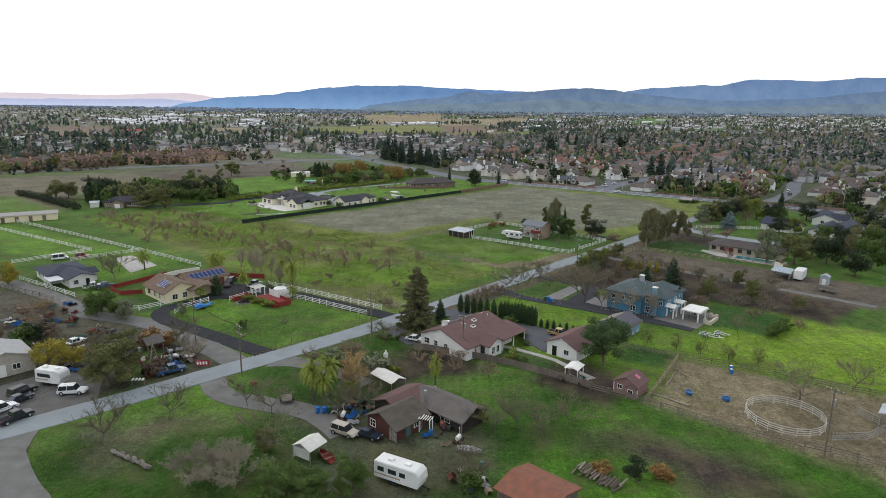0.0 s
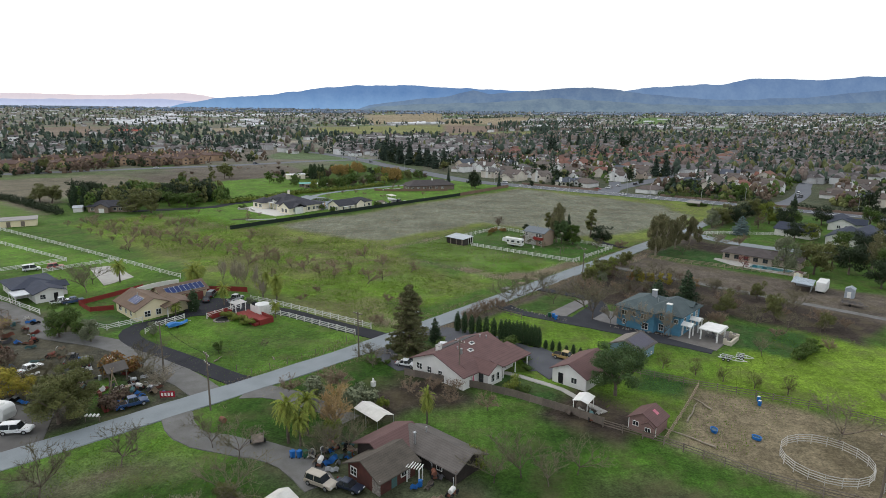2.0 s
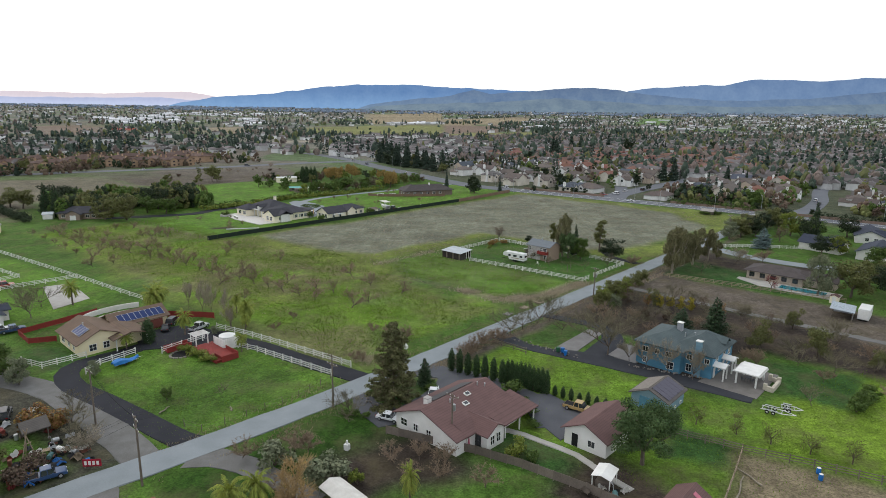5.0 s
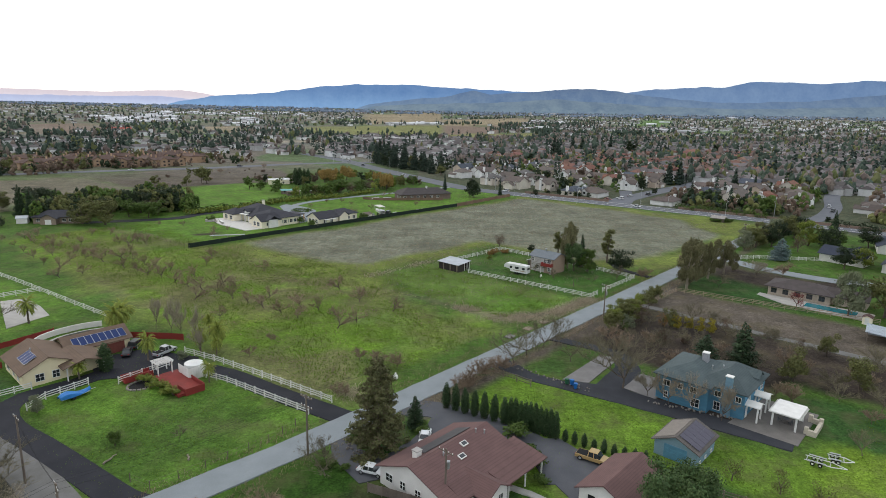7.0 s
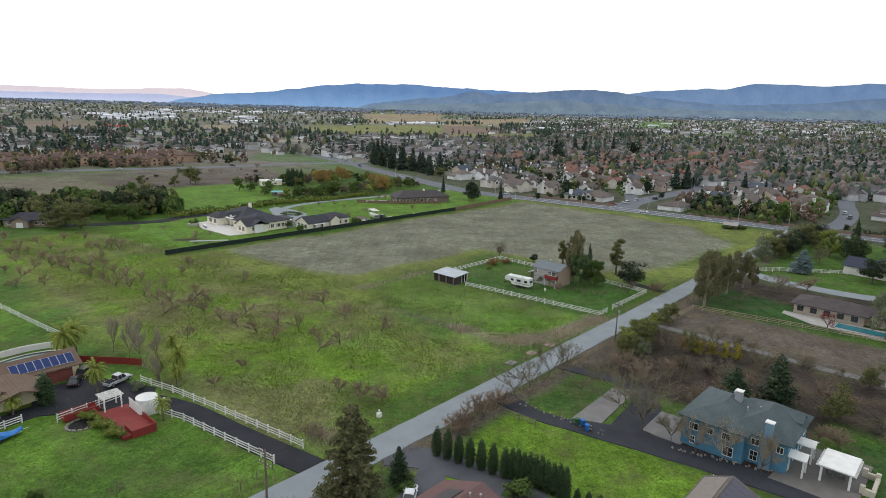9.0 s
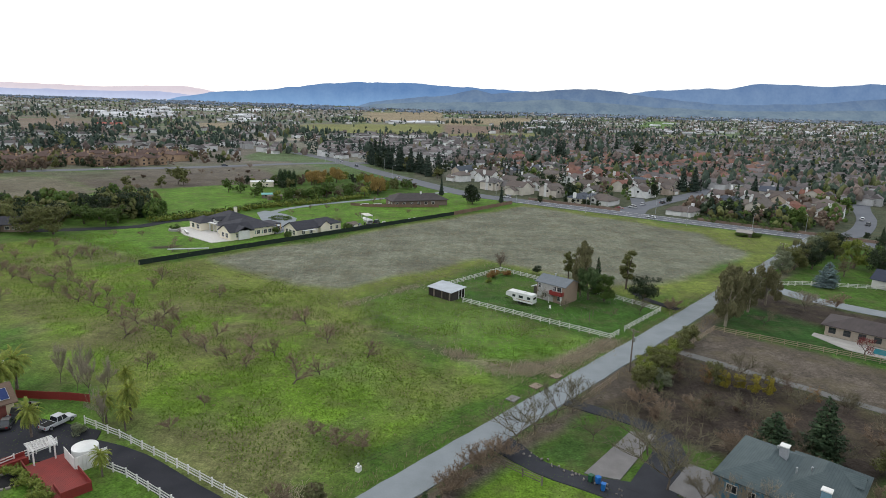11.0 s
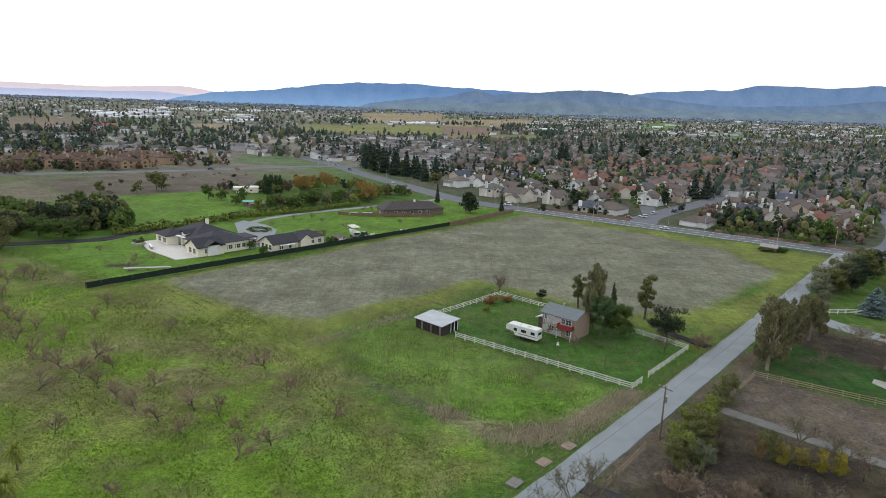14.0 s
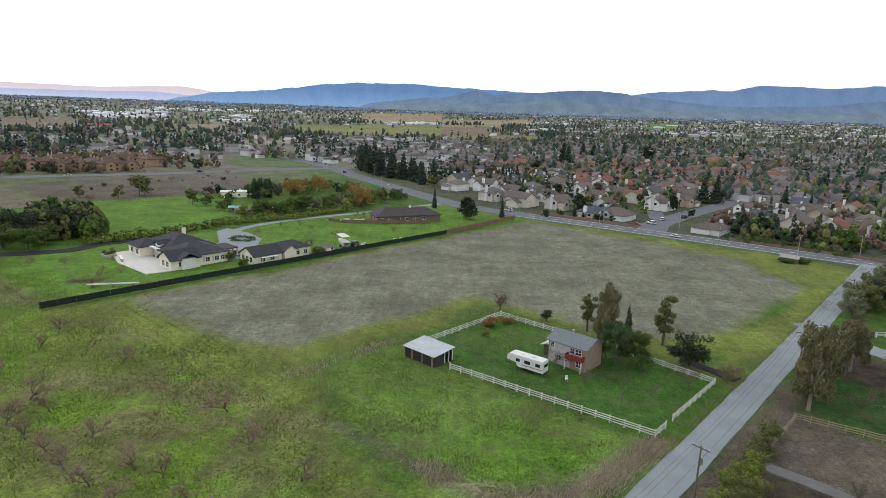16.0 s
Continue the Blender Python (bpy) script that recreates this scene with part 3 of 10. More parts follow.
slab("parking_yard", [(22, 112), (36, 109.5), (40, 118), (36, 128), (22, 128)], 0.02, YARD, "grey gravel parking yard", "pavement")
slab("yard_black", [(78, 149), (92, 140), (96, 146), (90, 158), (80, 160)], 0.045, BLACKTOP, "black asphalt yard", "driveway")
slab("court", [(73.5, 191.6), (83, 195), (83.6, 204), (82.8, 214), (77.6, 215.4)], 0.04, CONCRETE, "pale sandy riding court", "court")

# ---- distant hills ----


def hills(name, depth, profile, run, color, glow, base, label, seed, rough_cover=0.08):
    """A range of folded slopes far off; the haze before it is painted as emission, paler towards its foot."""
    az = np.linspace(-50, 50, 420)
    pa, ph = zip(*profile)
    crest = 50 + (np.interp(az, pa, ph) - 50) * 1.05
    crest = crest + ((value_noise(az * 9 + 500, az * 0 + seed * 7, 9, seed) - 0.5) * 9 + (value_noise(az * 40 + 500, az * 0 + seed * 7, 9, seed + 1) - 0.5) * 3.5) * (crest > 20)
    rows = 18
    vs, fs = [], []
    for k in range(rows):
        q = k / (rows - 1)
        wave = np.full_like(az, q * 1.3 + seed)
        spur = (value_noise(az * 0.9 + 300 + q * 0.4, wave, 1.0, seed + 3) - 0.5) * 1.0 + (value_noise(az * 2.6 + 300 - q * 0.8, wave * 1.7, 1.0, seed + 4) - 0.5) * 0.55 + (value_noise(az * 7 + 300, wave * 3, 1.0, seed + 5) - 0.5) * 0.22
        d = depth - run * (1 - q) - run * 0.9 * np.maximum(spur, -0.1) * math.sin(math.pi * min(q + 0.12, 1))
        x = d * np.tan(np.radians(az))
        z = np.maximum(crest * q ** 1.1, -4 + q)
        vs += [(a, c, b) for a, c, b in zip(x, d, z)]
    n = len(az)
    for k in range(rows - 1):
        fs += [(k * n + i, k * n + i + 1, (k + 1) * n + i + 1, (k + 1) * n + i) for i in range(n - 1)]
    # mottled land cover; its wide contrast also paints the folds' light and shade
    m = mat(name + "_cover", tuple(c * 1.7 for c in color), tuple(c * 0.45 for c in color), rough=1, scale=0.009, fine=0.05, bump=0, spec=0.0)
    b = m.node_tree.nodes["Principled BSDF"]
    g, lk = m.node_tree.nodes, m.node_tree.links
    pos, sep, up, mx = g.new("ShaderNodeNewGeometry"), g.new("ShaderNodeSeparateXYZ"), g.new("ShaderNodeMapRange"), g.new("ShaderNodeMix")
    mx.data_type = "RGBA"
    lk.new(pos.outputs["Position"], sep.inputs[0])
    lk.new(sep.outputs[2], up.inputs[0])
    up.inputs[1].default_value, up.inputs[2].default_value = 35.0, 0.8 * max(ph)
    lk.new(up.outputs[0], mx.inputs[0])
    # air haze put in as emission: base at the foot, glow at the crest
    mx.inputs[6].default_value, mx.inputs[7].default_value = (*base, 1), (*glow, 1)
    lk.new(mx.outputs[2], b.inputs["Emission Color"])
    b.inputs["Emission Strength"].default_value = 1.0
    ob = tagged(mesh_from(name, vs, fs, m), label, "hills", kind="structure")
    ob.data.polygons.foreach_set("use_smooth", [True] * len(fs))
    return ob


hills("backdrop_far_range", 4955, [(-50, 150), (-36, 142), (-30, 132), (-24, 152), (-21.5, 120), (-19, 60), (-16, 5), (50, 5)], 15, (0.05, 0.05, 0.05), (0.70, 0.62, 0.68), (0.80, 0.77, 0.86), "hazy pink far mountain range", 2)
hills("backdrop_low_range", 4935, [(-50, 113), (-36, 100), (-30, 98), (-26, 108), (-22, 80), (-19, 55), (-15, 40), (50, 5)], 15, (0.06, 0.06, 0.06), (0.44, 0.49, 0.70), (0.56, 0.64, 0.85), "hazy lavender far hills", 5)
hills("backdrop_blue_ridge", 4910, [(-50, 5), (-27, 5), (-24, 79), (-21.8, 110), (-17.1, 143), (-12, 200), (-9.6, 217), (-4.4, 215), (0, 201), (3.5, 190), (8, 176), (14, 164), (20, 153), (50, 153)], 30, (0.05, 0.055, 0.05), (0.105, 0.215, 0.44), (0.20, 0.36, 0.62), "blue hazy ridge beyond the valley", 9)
hills("backdrop_east_ridge", 4875, [(-50, 5), (10, 5), (13, 173), (16.2, 213), (20, 237), (21.8, 238), (23.6, 281), (29, 273), (31.6, 300), (36, 317), (50, 339)], 55, (0.06, 0.064, 0.055), (0.110, 0.195, 0.375), (0.150, 0.250, 0.430), "wooded mountain ridge in blue-violet haze", 14)
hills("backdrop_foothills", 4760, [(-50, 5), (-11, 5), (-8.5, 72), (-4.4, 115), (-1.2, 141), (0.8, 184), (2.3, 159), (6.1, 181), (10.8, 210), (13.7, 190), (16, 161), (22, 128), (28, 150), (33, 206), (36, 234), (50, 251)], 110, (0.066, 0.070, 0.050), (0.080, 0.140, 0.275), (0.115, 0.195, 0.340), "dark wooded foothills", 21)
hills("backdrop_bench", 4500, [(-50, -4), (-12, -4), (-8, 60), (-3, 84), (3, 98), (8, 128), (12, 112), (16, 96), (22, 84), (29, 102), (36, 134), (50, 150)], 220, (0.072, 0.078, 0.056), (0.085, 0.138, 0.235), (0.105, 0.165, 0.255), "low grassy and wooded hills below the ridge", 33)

# ---- trees: trunk and limbs, and a crown of many leaves ----
PROTO = {}


def leaves(name, blobs, n, size, seed, material, parent, hang=0.0, shell=0.55, label="", long=1.0):
    """Small leaf sprays over the outer part of several clumps."""
    r = np.random.RandomState(seed)
    b = np.array(blobs, float)
    w = (b[:, 3] * b[:, 4] + b[:, 3] * b[:, 5] + 1e-3)
    k = r.choice(len(b), n, p=w / w.sum())
    d = r.normal(size=(n, 3))
    d /= np.linalg.norm(d, axis=1)[:, None]
    rad = shell + (1 - shell) * r.rand(n) ** 0.6
    rad *= 1 + 0.14 * r.normal(size=n)
    c = b[k, :3] + d * b[k, 3:6] * rad[:, None]
    c[:, 2] = np.maximum(c[:, 2], 0.05)
    nrm = d + r.normal(size=(n, 3)) * 0.55 + np.array([0, 0, 0.35])
    nrm /= np.linalg.norm(nrm, axis=1)[:, None]
    s = np.cross(nrm, r.normal(size=(n, 3)))
    if hang:
        s = s * (1 - hang) + np.array([0, 0, -1.0]) * hang
    s /= np.linalg.norm(s, axis=1)[:, None]
    t = np.cross(nrm, s)
    t /= np.linalg.norm(t, axis=1)[:, None] + 1e-6
    z = size * (0.6 + 0.8 * r.rand(n))[:, None]
    a, e = s * z * (0.5 * long), t * z * 0.36
    v = np.stack([c - a, c + e, c + a, c - e], 1).reshape(-1, 3)
    f = np.arange(4 * n).reshape(n, 4)
    me = bpy.data.meshes.new(name)
    me.from_pydata(v.tolist(), [], f.tolist())
    me.materials.append(material)
    ob = new(name, me)
    ob.parent = parent
    if label:
        ob["label"] = label
    return ob


def sprays(bm, tips, size, seed, thick=1.0):
    """Fans of fine twigs at the ends of the branches, as thin slivers."""
    r = random.Random(seed)
    for c in tips:
        for k in range(5):
            d = Vector((r.gauss(0, 1), r.gauss(0, 1), r.gauss(0.35, 0.8))).normalized()
            s = d.cross(Vector((r.gauss(0, 1), r.gauss(0, 1), r.gauss(0, 1)))).normalized() * r.uniform(0.011, 0.019) * thick
            p, q = Vector(c), Vector(c) + d * size * r.uniform(0.5, 1.5)
            bm.faces.new([bm.verts.new(v) for v in (p - s, p + s, q)])


def limbs(bm, twigs, p, d, length, rad, level, r, spread, split, top, minr):
    """A branch that bends, tapers and splits; the last levels go into the twig mesh."""
    steps = 3 if level < 2 else 2
    q = p
    for i in range(steps):
        d2 = (d + Vector((r.uniform(-1, 1), r.uniform(-1, 1), r.uniform(-0.6, 0.7))) * 0.3).normalized()
        e = q + d2 * length / steps
        ra, rb = rad * (1 - 0.45 * i / steps), rad * (1 - 0.45 * (i + 1) / steps)
        tube(bm if level < top - 1 else twigs, q, e, max(ra, minr), max(rb, minr * 0.8), 6 if level == 0 else (4 if level < top - 1 else 3), cap=False)
        q, d = e, d2
        if level < top and level > 0 and i < steps - 1:
            o = (d + Vector((r.uniform(-1, 1), r.uniform(-1, 1), r.uniform(-0.2, 0.9))) * spread).normalized()
            limbs(bm, twigs, q, o, length * r.uniform(0.5, 0.75), rb * 0.6, level + 1, r, spread, split, top, minr)
    if level < top:
        for k in range(split + (1 if level == 0 else 0)):
            a = 2 * math.pi * (k + r.random()) / (split + 1)
            o = (d * (0.55 if level == 0 else 0.9) + Vector((math.cos(a), math.sin(a), r.uniform(-0.1, 0.55))) * spread).normalized()
            limbs(bm, twigs, q, o, length * (r.uniform(1.5, 2.2) if level == 0 else r.uniform(0.55, 0.85)), rad * (0.62 if level == 0 else 0.52), level + 1, r, spread, split, top, minr)


def bare(e, seed, height=6.0, stem=1.2, spread=0.85, split=3, top=3, rad=0.16, tw=None, minr=0.02, spray=160, thick=1.0):
    r = random.Random(seed)
    bm, tb = bmesh.new(), bmesh.new()
    limbs(bm, tb, Vector((0, 0, -0.1)), Vector((r.uniform(-0.1, 0.1), r.uniform(-0.1, 0.1), 1)), stem, rad, 0, r, spread, split, top, minr)
    zmax = max(v.co.z for v in tb.verts)
    k = height / zmax
    for b in (bm, tb):
        for v in b.verts:
            v.co = v.co * k
    part("trunk", bm, BARK, e)
    tips = [tuple(v.co) for v in tb.verts if v.co.z > height * 0.3]
    r.shuffle(tips)
    g = height / 9.0
    sprays(tb, tips[:spray], 0.7 * g ** 0.5, seed, thick)
    part("crown", tb, tw or TWIG, e)["kind"] = "stuff"


def trunk(e, h, r0, seed, forks=3, reach=1.5, z0=0.5, bark=None):
    r = random.Random(seed)
    bm = bmesh.new()
    p = Vector((0, 0, -0.1))
    q = Vector((r.uniform(-0.2, 0.2), r.uniform(-0.2, 0.2), h * z0))
    tube(bm, p, q, r0, r0 * 0.75, 7)
    for k in range(forks):
        a = 2 * math.pi * (k + r.random() * 0.6) / forks
        m = q + Vector((math.cos(a) * reach * 0.5, math.sin(a) * reach * 0.5, h * 0.2))
        tube(bm, q, m, r0 * 0.55, r0 * 0.4, 5)
        tube(bm, m, m + Vector((math.cos(a) * reach * 0.6, math.sin(a) * reach * 0.6, h * 0.22)), r0 * 0.4, r0 * 0.12, 5)
    return part("trunk", bm, bark or BARK, e)


def clumps(seed, n, spread, z0, z1, r0, r1, flat=0.8):
    r = random.Random(seed)
    out = []
    for i in range(n):
        a, d = r.uniform(0, 6.28), spread * math.sqrt(r.random())
        z = r.uniform(z0, z1)
        s = r.uniform(r0, r1)
        out.append((math.cos(a) * d, math.sin(a) * d, z, s, s * r.uniform(0.8, 1.15), s * flat * r.uniform(0.8, 1.1)))
    return out


def grow(kind, variant, e):
    """Builds one tree of a kind, about ten units tall, under the empty e."""
    s = variant * 17 + len(kind) * 101
    if kind == "orchard":
        bare(e, s, height=3.0, stem=0.7, spread=0.75, split=3, top=3, rad=0.125, spray=150, minr=0.016, tw=TWIG, thick=1.1)
    elif kind == "bare_tree":
        bare(e, s, height=9.0, stem=1.1, spread=0.72, split=4, top=3, rad=0.095, minr=0.008, spray=440, tw=TWIGDARK, thick=1.45)
    elif kind == "pale_bare":
        bare(e, s, height=6.6, stem=0.5, spread=0.75, split=4, top=3, rad=0.05, tw=TWIGPALE, minr=0.006, spray=1100, thick=1.2)
    elif kind == "bare_shrub":
        bare(e, s, height=3.2, stem=0.3, spread=0.9, split=5, top=2, rad=0.03, tw=TWIG, minr=0.006, spray=420, thick=1.2)
    elif kind in ("round_tree", "oak", "lime_tree", "autumn_tree", "grey_tree", "olive_tree", "yellow_tree", "red_tree", "brown_tree", "thin_tree"):
        m = dict(round_tree=L_GREEN, oak=L_DARK, lime_tree=L_LIME, autumn_tree=L_ORANGE, grey_tree=L_GREY, olive_tree=L_OLIVE, yellow_tree=L_YELLOW, red_tree=L_RED, brown_tree=L_BROWN, thin_tree=L_OLIVE)[kind]
        trunk(e, 9, 0.3, s, 4, 3.0, 0.22)
        thin = kind in ("autumn_tree", "red_tree", "brown_tree", "thin_tree")
        leaves("crown", clumps(s, 26, 3.3, 2.0, 7.7, 0.9, 1.8), 1500 if thin else 4500, 0.3 if thin else 0.38, s, m, e, shell=0.45)
    elif kind in ("near_oak", "near_olive", "near_round"):
        m = dict(near_oak=L_PINE, near_olive=L_OLIVE, near_round=L_GREEN)[kind]
        trunk(e, 9, 0.3, s, 5, 3.2, 0.22)
        leaves("crown", clumps(s, 40, 3.5, 2.0, 7.9, 0.9, 1.6, 0.62), 20000, 0.22, s, m, e, shell=0.35)
    elif kind == "gold_bare":
        bare(e, s, height=6.4, stem=0.3, spread=0.5, split=5, top=3, rad=0.05, tw=TWIGGOLD, minr=0.006, spray=700, thick=1.1)
        leaves("leaf_spray", clumps(s, 14, 1.6, 2.0, 6.4, 0.5, 1.0), 420, 0.24, s, L_GOLD, e, shell=0.3)
    elif kind == "gold_willow":
        trunk(e, 9, 0.3, s, 4, 2.6, 0.25)
        leaves("crown", clumps(s, 24, 2.9, 3.0, 7.6, 0.9, 1.5, 1.3), 3600, 0.36, s, L_GOLD, e, hang=0.75, long=1.7, shell=0.4)
    elif kind == "eucalyptus":
        trunk(e, 10, 0.34, s, 4, 2.4, 0.35, bark=TWIGPALE)
        leaves("crown", clumps(s, 24, 2.3, 2.0, 9.2, 0.6, 1.3, 1.2), 7000, 0.28, s, L_EUC, e, hang=0.6, long=1.5, shell=0.35)
    elif kind == "tall_pine":
        trunk(e, 9, 0.28, s, 3, 1.0, 0.5)
        leaves("crown", clumps(s, 20, 1.7, 3.0, 9.4, 0.6, 1.15), 4600, 0.32, s, L_OLIVE, e, shell=0.35)
    elif kind == "redwood":
        r = random.Random(s)
        bm, bl = bmesh.new(), []
        tube(bm, (0, 0, -0.1), (0.1, 0, 9.7), 0.26, 0.03, 7)
        for i in range(120):
            t = (i + r.random()) / 120
            z, a = 0.5 + 8.9 * t, i * 2.4 + r.uniform(-0.5, 0.5)
            L = (2.75 * (1 - t) ** 0.62 + 0.25) * r.uniform(0.55, 1.12)
            tip = Vector((math.cos(a) * L, math.sin(a) * L, z - 0.16 * L + 0.1))
            tube(bm, (0, 0, z), tip, 0.035, 0.01, 4, cap=False)
            for k in range(4):
                q = Vector((0, 0, z)).lerp(tip, 0.3 + 0.25 * k)
                w = r.uniform(0.28, 0.5) * (1 - 0.3 * t)
                bl.append((q.x, q.y, q.z - 0.08, w * 1.2, w * 1.2, w * 0.55))
        part("trunk", bm, BARK, e)
        leaves("crown", bl, 34000, 0.19, s, L_REDWOOD, e, shell=0.1)
        leaves("dead_foliage", bl[::2], 6000, 0.13, s + 1, L_BROWN, e, shell=0.3, label="rusty brown dead sprays")
    elif kind in ("conifer", "spruce"):
        m = dict(conifer=L_CONIFER, spruce=L_BLUE)[kind]
        r = random.Random(s)
        bm = bmesh.new()
        tube(bm, (0, 0, -0.1), (0, 0, 9.4), 0.32, 0.05, 7)
        part("trunk", bm, BARK, e)
        bl = []
        for i in range(70):
            t = i / 69
            z = 0.6 + 9.0 * t
            w = 2.1 * (1 - t) ** 0.75 * r.uniform(0.6, 1.15) + 0.12
            a = i * 2.4
            bl.append((math.cos(a) * w * 0.6, math.sin(a) * w * 0.6, z - w * 0.12, w * 0.5, w * 0.5, 0.3 + 0.12 * w))
        leaves("crown", bl, 4200, 0.3, s, m, e, shell=0.3)
    elif kind == "cypress":
        bl = [(0, 0, 0.6 + i * 0.95, w, w, 1.0) for i, w in enumerate((1.0, 1.2, 1.28, 1.3, 1.25, 1.15, 1.0, 0.8, 0.5))]
        bm = bmesh.new()
        tube(bm, (0, 0, -0.1), (0, 0, 7), 0.25, 0.05, 6)
        part("trunk", bm, BARK, e)
        leaves("crown", bl, 2600, 0.34, s, L_CYPRESS, e, shell=0.72)
    elif kind == "palm":
        r = random.Random(s)
        bm = bmesh.new()
        for i in range(8):
            tube(bm, (0, 0, i * 0.75 - 0.1), (0, 0, (i + 1) * 0.75 - 0.1), 0.36 - 0.012 * i, 0.30 - 0.012 * i, 7)
        part("trunk", bm, BARK, e)
        vs, fs = [], []
        for i in range(58):
            a, up = i * 2.4 + r.random(), r.uniform(-0.7, 1.3)
            p, d = Vector((0, 0, 6.0)), Vector((math.cos(a) * math.cos(up), math.sin(a) * math.cos(up), math.sin(up)))
            side = Vector((-math.sin(a), math.cos(a), 0))
            for k in range(14):
                w = 0.75 * math.sin(math.pi * (0.16 + 0.8 * k / 13))
                q = p + d * 0.3
                for e1 in (1, -1):
                    b = len(vs)
                    tip = p + side * e1 * w * 0.8 + d * w * 0.55 - Vector((0, 0, w * 0.55))
                    vs += [tuple(p), tuple(q), tuple(tip)]
                    fs.append((b, b + 1, b + 2))
                d = (d + Vector((0, 0, -0.135))).normalized()
                p = p + d * 0.3
        mesh_from("fronds", vs, fs, L_PALM, e)
    elif kind in ("shrub", "lime_shrub", "yellow_shrub", "dry_shrub", "grey_shrub", "autumn_shrub"):
        m = dict(shrub=L_GREEN, lime_shrub=L_LIME, yellow_shrub=L_YELLOW, dry_shrub=L_BROWN, grey_shrub=L_GREY, autumn_shrub=L_ORANGE)[kind]
        bm = bmesh.new()
        for k in range(4):
            tube(bm, (0, 0, -0.05), (math.cos(k * 1.6) * 0.7, math.sin(k * 1.6) * 0.7, 1.1), 0.06, 0.02, 4)
        part("stem", bm, BARK, e)
        leaves("foliage", clumps(s, 12, 1.05, 0.4, 1.7, 0.4, 0.8), 1200, 0.24, s, m, e, shell=0.4)
    elif kind.startswith("town_"):
        bm = bmesh.new()
        tube(bm, (0, 0, -0.1), (0, 0, 5), 0.25, 0.12, 5)
        part("trunk", bm, BARK, e)
        if kind == "town_conifer":
            bl = [(0, 0, 1 + i * 1.15, 2.0 * (1 - i / 8.5), 2.0 * (1 - i / 8.5), 0.9) for i in range(8)]
            leaves("crown", bl, 1000, 0.62, s, L_TALL, e, shell=0.5)
        else:
            m = dict(town_tree=L_DARK, town_brown=L_BROWN, town_olive=L_OLIVE, town_lime=L_LIME, town_green=L_GREEN, town_orange=L_GOLD)[kind]
            leaves("crown", clumps(s, 18, 3.0, 2.0, 7.6, 1.1, 1.9), 700, 0.9, s, m, e, shell=0.45)


WORDS = dict(gold_bare=("upright tree of golden twigs and last leaves", "tree"), thin_tree=("small airy tree with sparse olive leaves", "tree"), gold_willow=("weeping willow in golden autumn leaf", "tree"), orchard=("bare pruned orchard tree in rough grass", "fruit tree"), bare_tree=("large leafless tree with spreading limbs", "tree"),
             pale_bare=("leafless tree with pale grey twigs", "tree"), bare_shrub=("leafless grey-brown brushy shrub", "shrub"),
             round_tree=("leafy green tree with rounded crown", "tree"), oak=("dark evergreen broad-crowned tree", "tree"), near_oak=("large dark green pine with a broad crown", "tree"), near_olive=("large spreading olive-green tree", "tree"), near_round=("leafy green tree with dense crown", "tree"), lime_tree=("leafy tree with yellow-green crown", "tree"),
             autumn_tree=("tree in thin orange autumn leaf", "tree"), grey_tree=("leafy tree with grey-green crown", "tree"), olive_tree=("leafy tree with olive-green crown", "tree"),
             yellow_tree=("tree with yellow autumn leaves", "tree"), red_tree=("small tree with red autumn leaves", "tree"), brown_tree=("tree with sparse brown leaves", "tree"),
             eucalyptus=("tall eucalyptus with drooping olive-brown leaves", "tree"), tall_pine=("tall dark tree with open clumped crown", "tree"),
             conifer=("dark green conifer of conical shape", "tree"), redwood=("tall rusty green redwood beside the lane", "tree"), spruce=("dense blue-grey spruce on a lawn", "tree"),
             cypress=("clipped columnar dark green cypress", "cypress"), palm=("feather palm with arching green fronds", "palm"), shrub=("rounded green garden shrub", "shrub"),
             lime_shrub=("rounded shrub with yellow-green leaves", "shrub"), yellow_shrub=("tall shrub with bright yellow flowers", "shrub"), dry_shrub=("dry brown shrub with dead leaves", "shrub"),
             grey_shrub=("soft grey-green shrub in grass", "shrub"), autumn_shrub=("low shrub in russet autumn leaf", "shrub"), town_tree=("dark leafy tree among the houses", "tree"),
             town_conifer=("dark conifer among the houses", "tree"), town_brown=("brown-leaved tree among the houses", "tree"), town_olive=("olive-green tree among the houses", "tree"), town_lime=("yellow-green leafy tree beyond the lawn", "tree"), town_green=("green leafy tree beyond the lawn", "tree"), town_orange=("orange-leaved autumn tree beyond the lawn", "tree"))
NAMES = dict(gold_bare="tree", thin_tree="tree", gold_willow="willow", near_oak="pine", near_olive="olive_tree", near_round="tree", orchard="fruit_tree", pale_bare="bare_tree", town_tree="tree", town_conifer="conifer", town_brown="tree", town_olive="tree", town_lime="tree", town_green="tree", town_orange="tree", round_tree="tree", lime_tree="tree", grey_tree="tree")
VARIANTS = dict(orchard=4, bare_tree=3, eucalyptus=3, town_tree=4, town_conifer=3, town_brown=3, town_olive=2, round_tree=3, near_oak=1, near_olive=1, near_round=1, oak=3, bare_shrub=3, pale_bare=3)


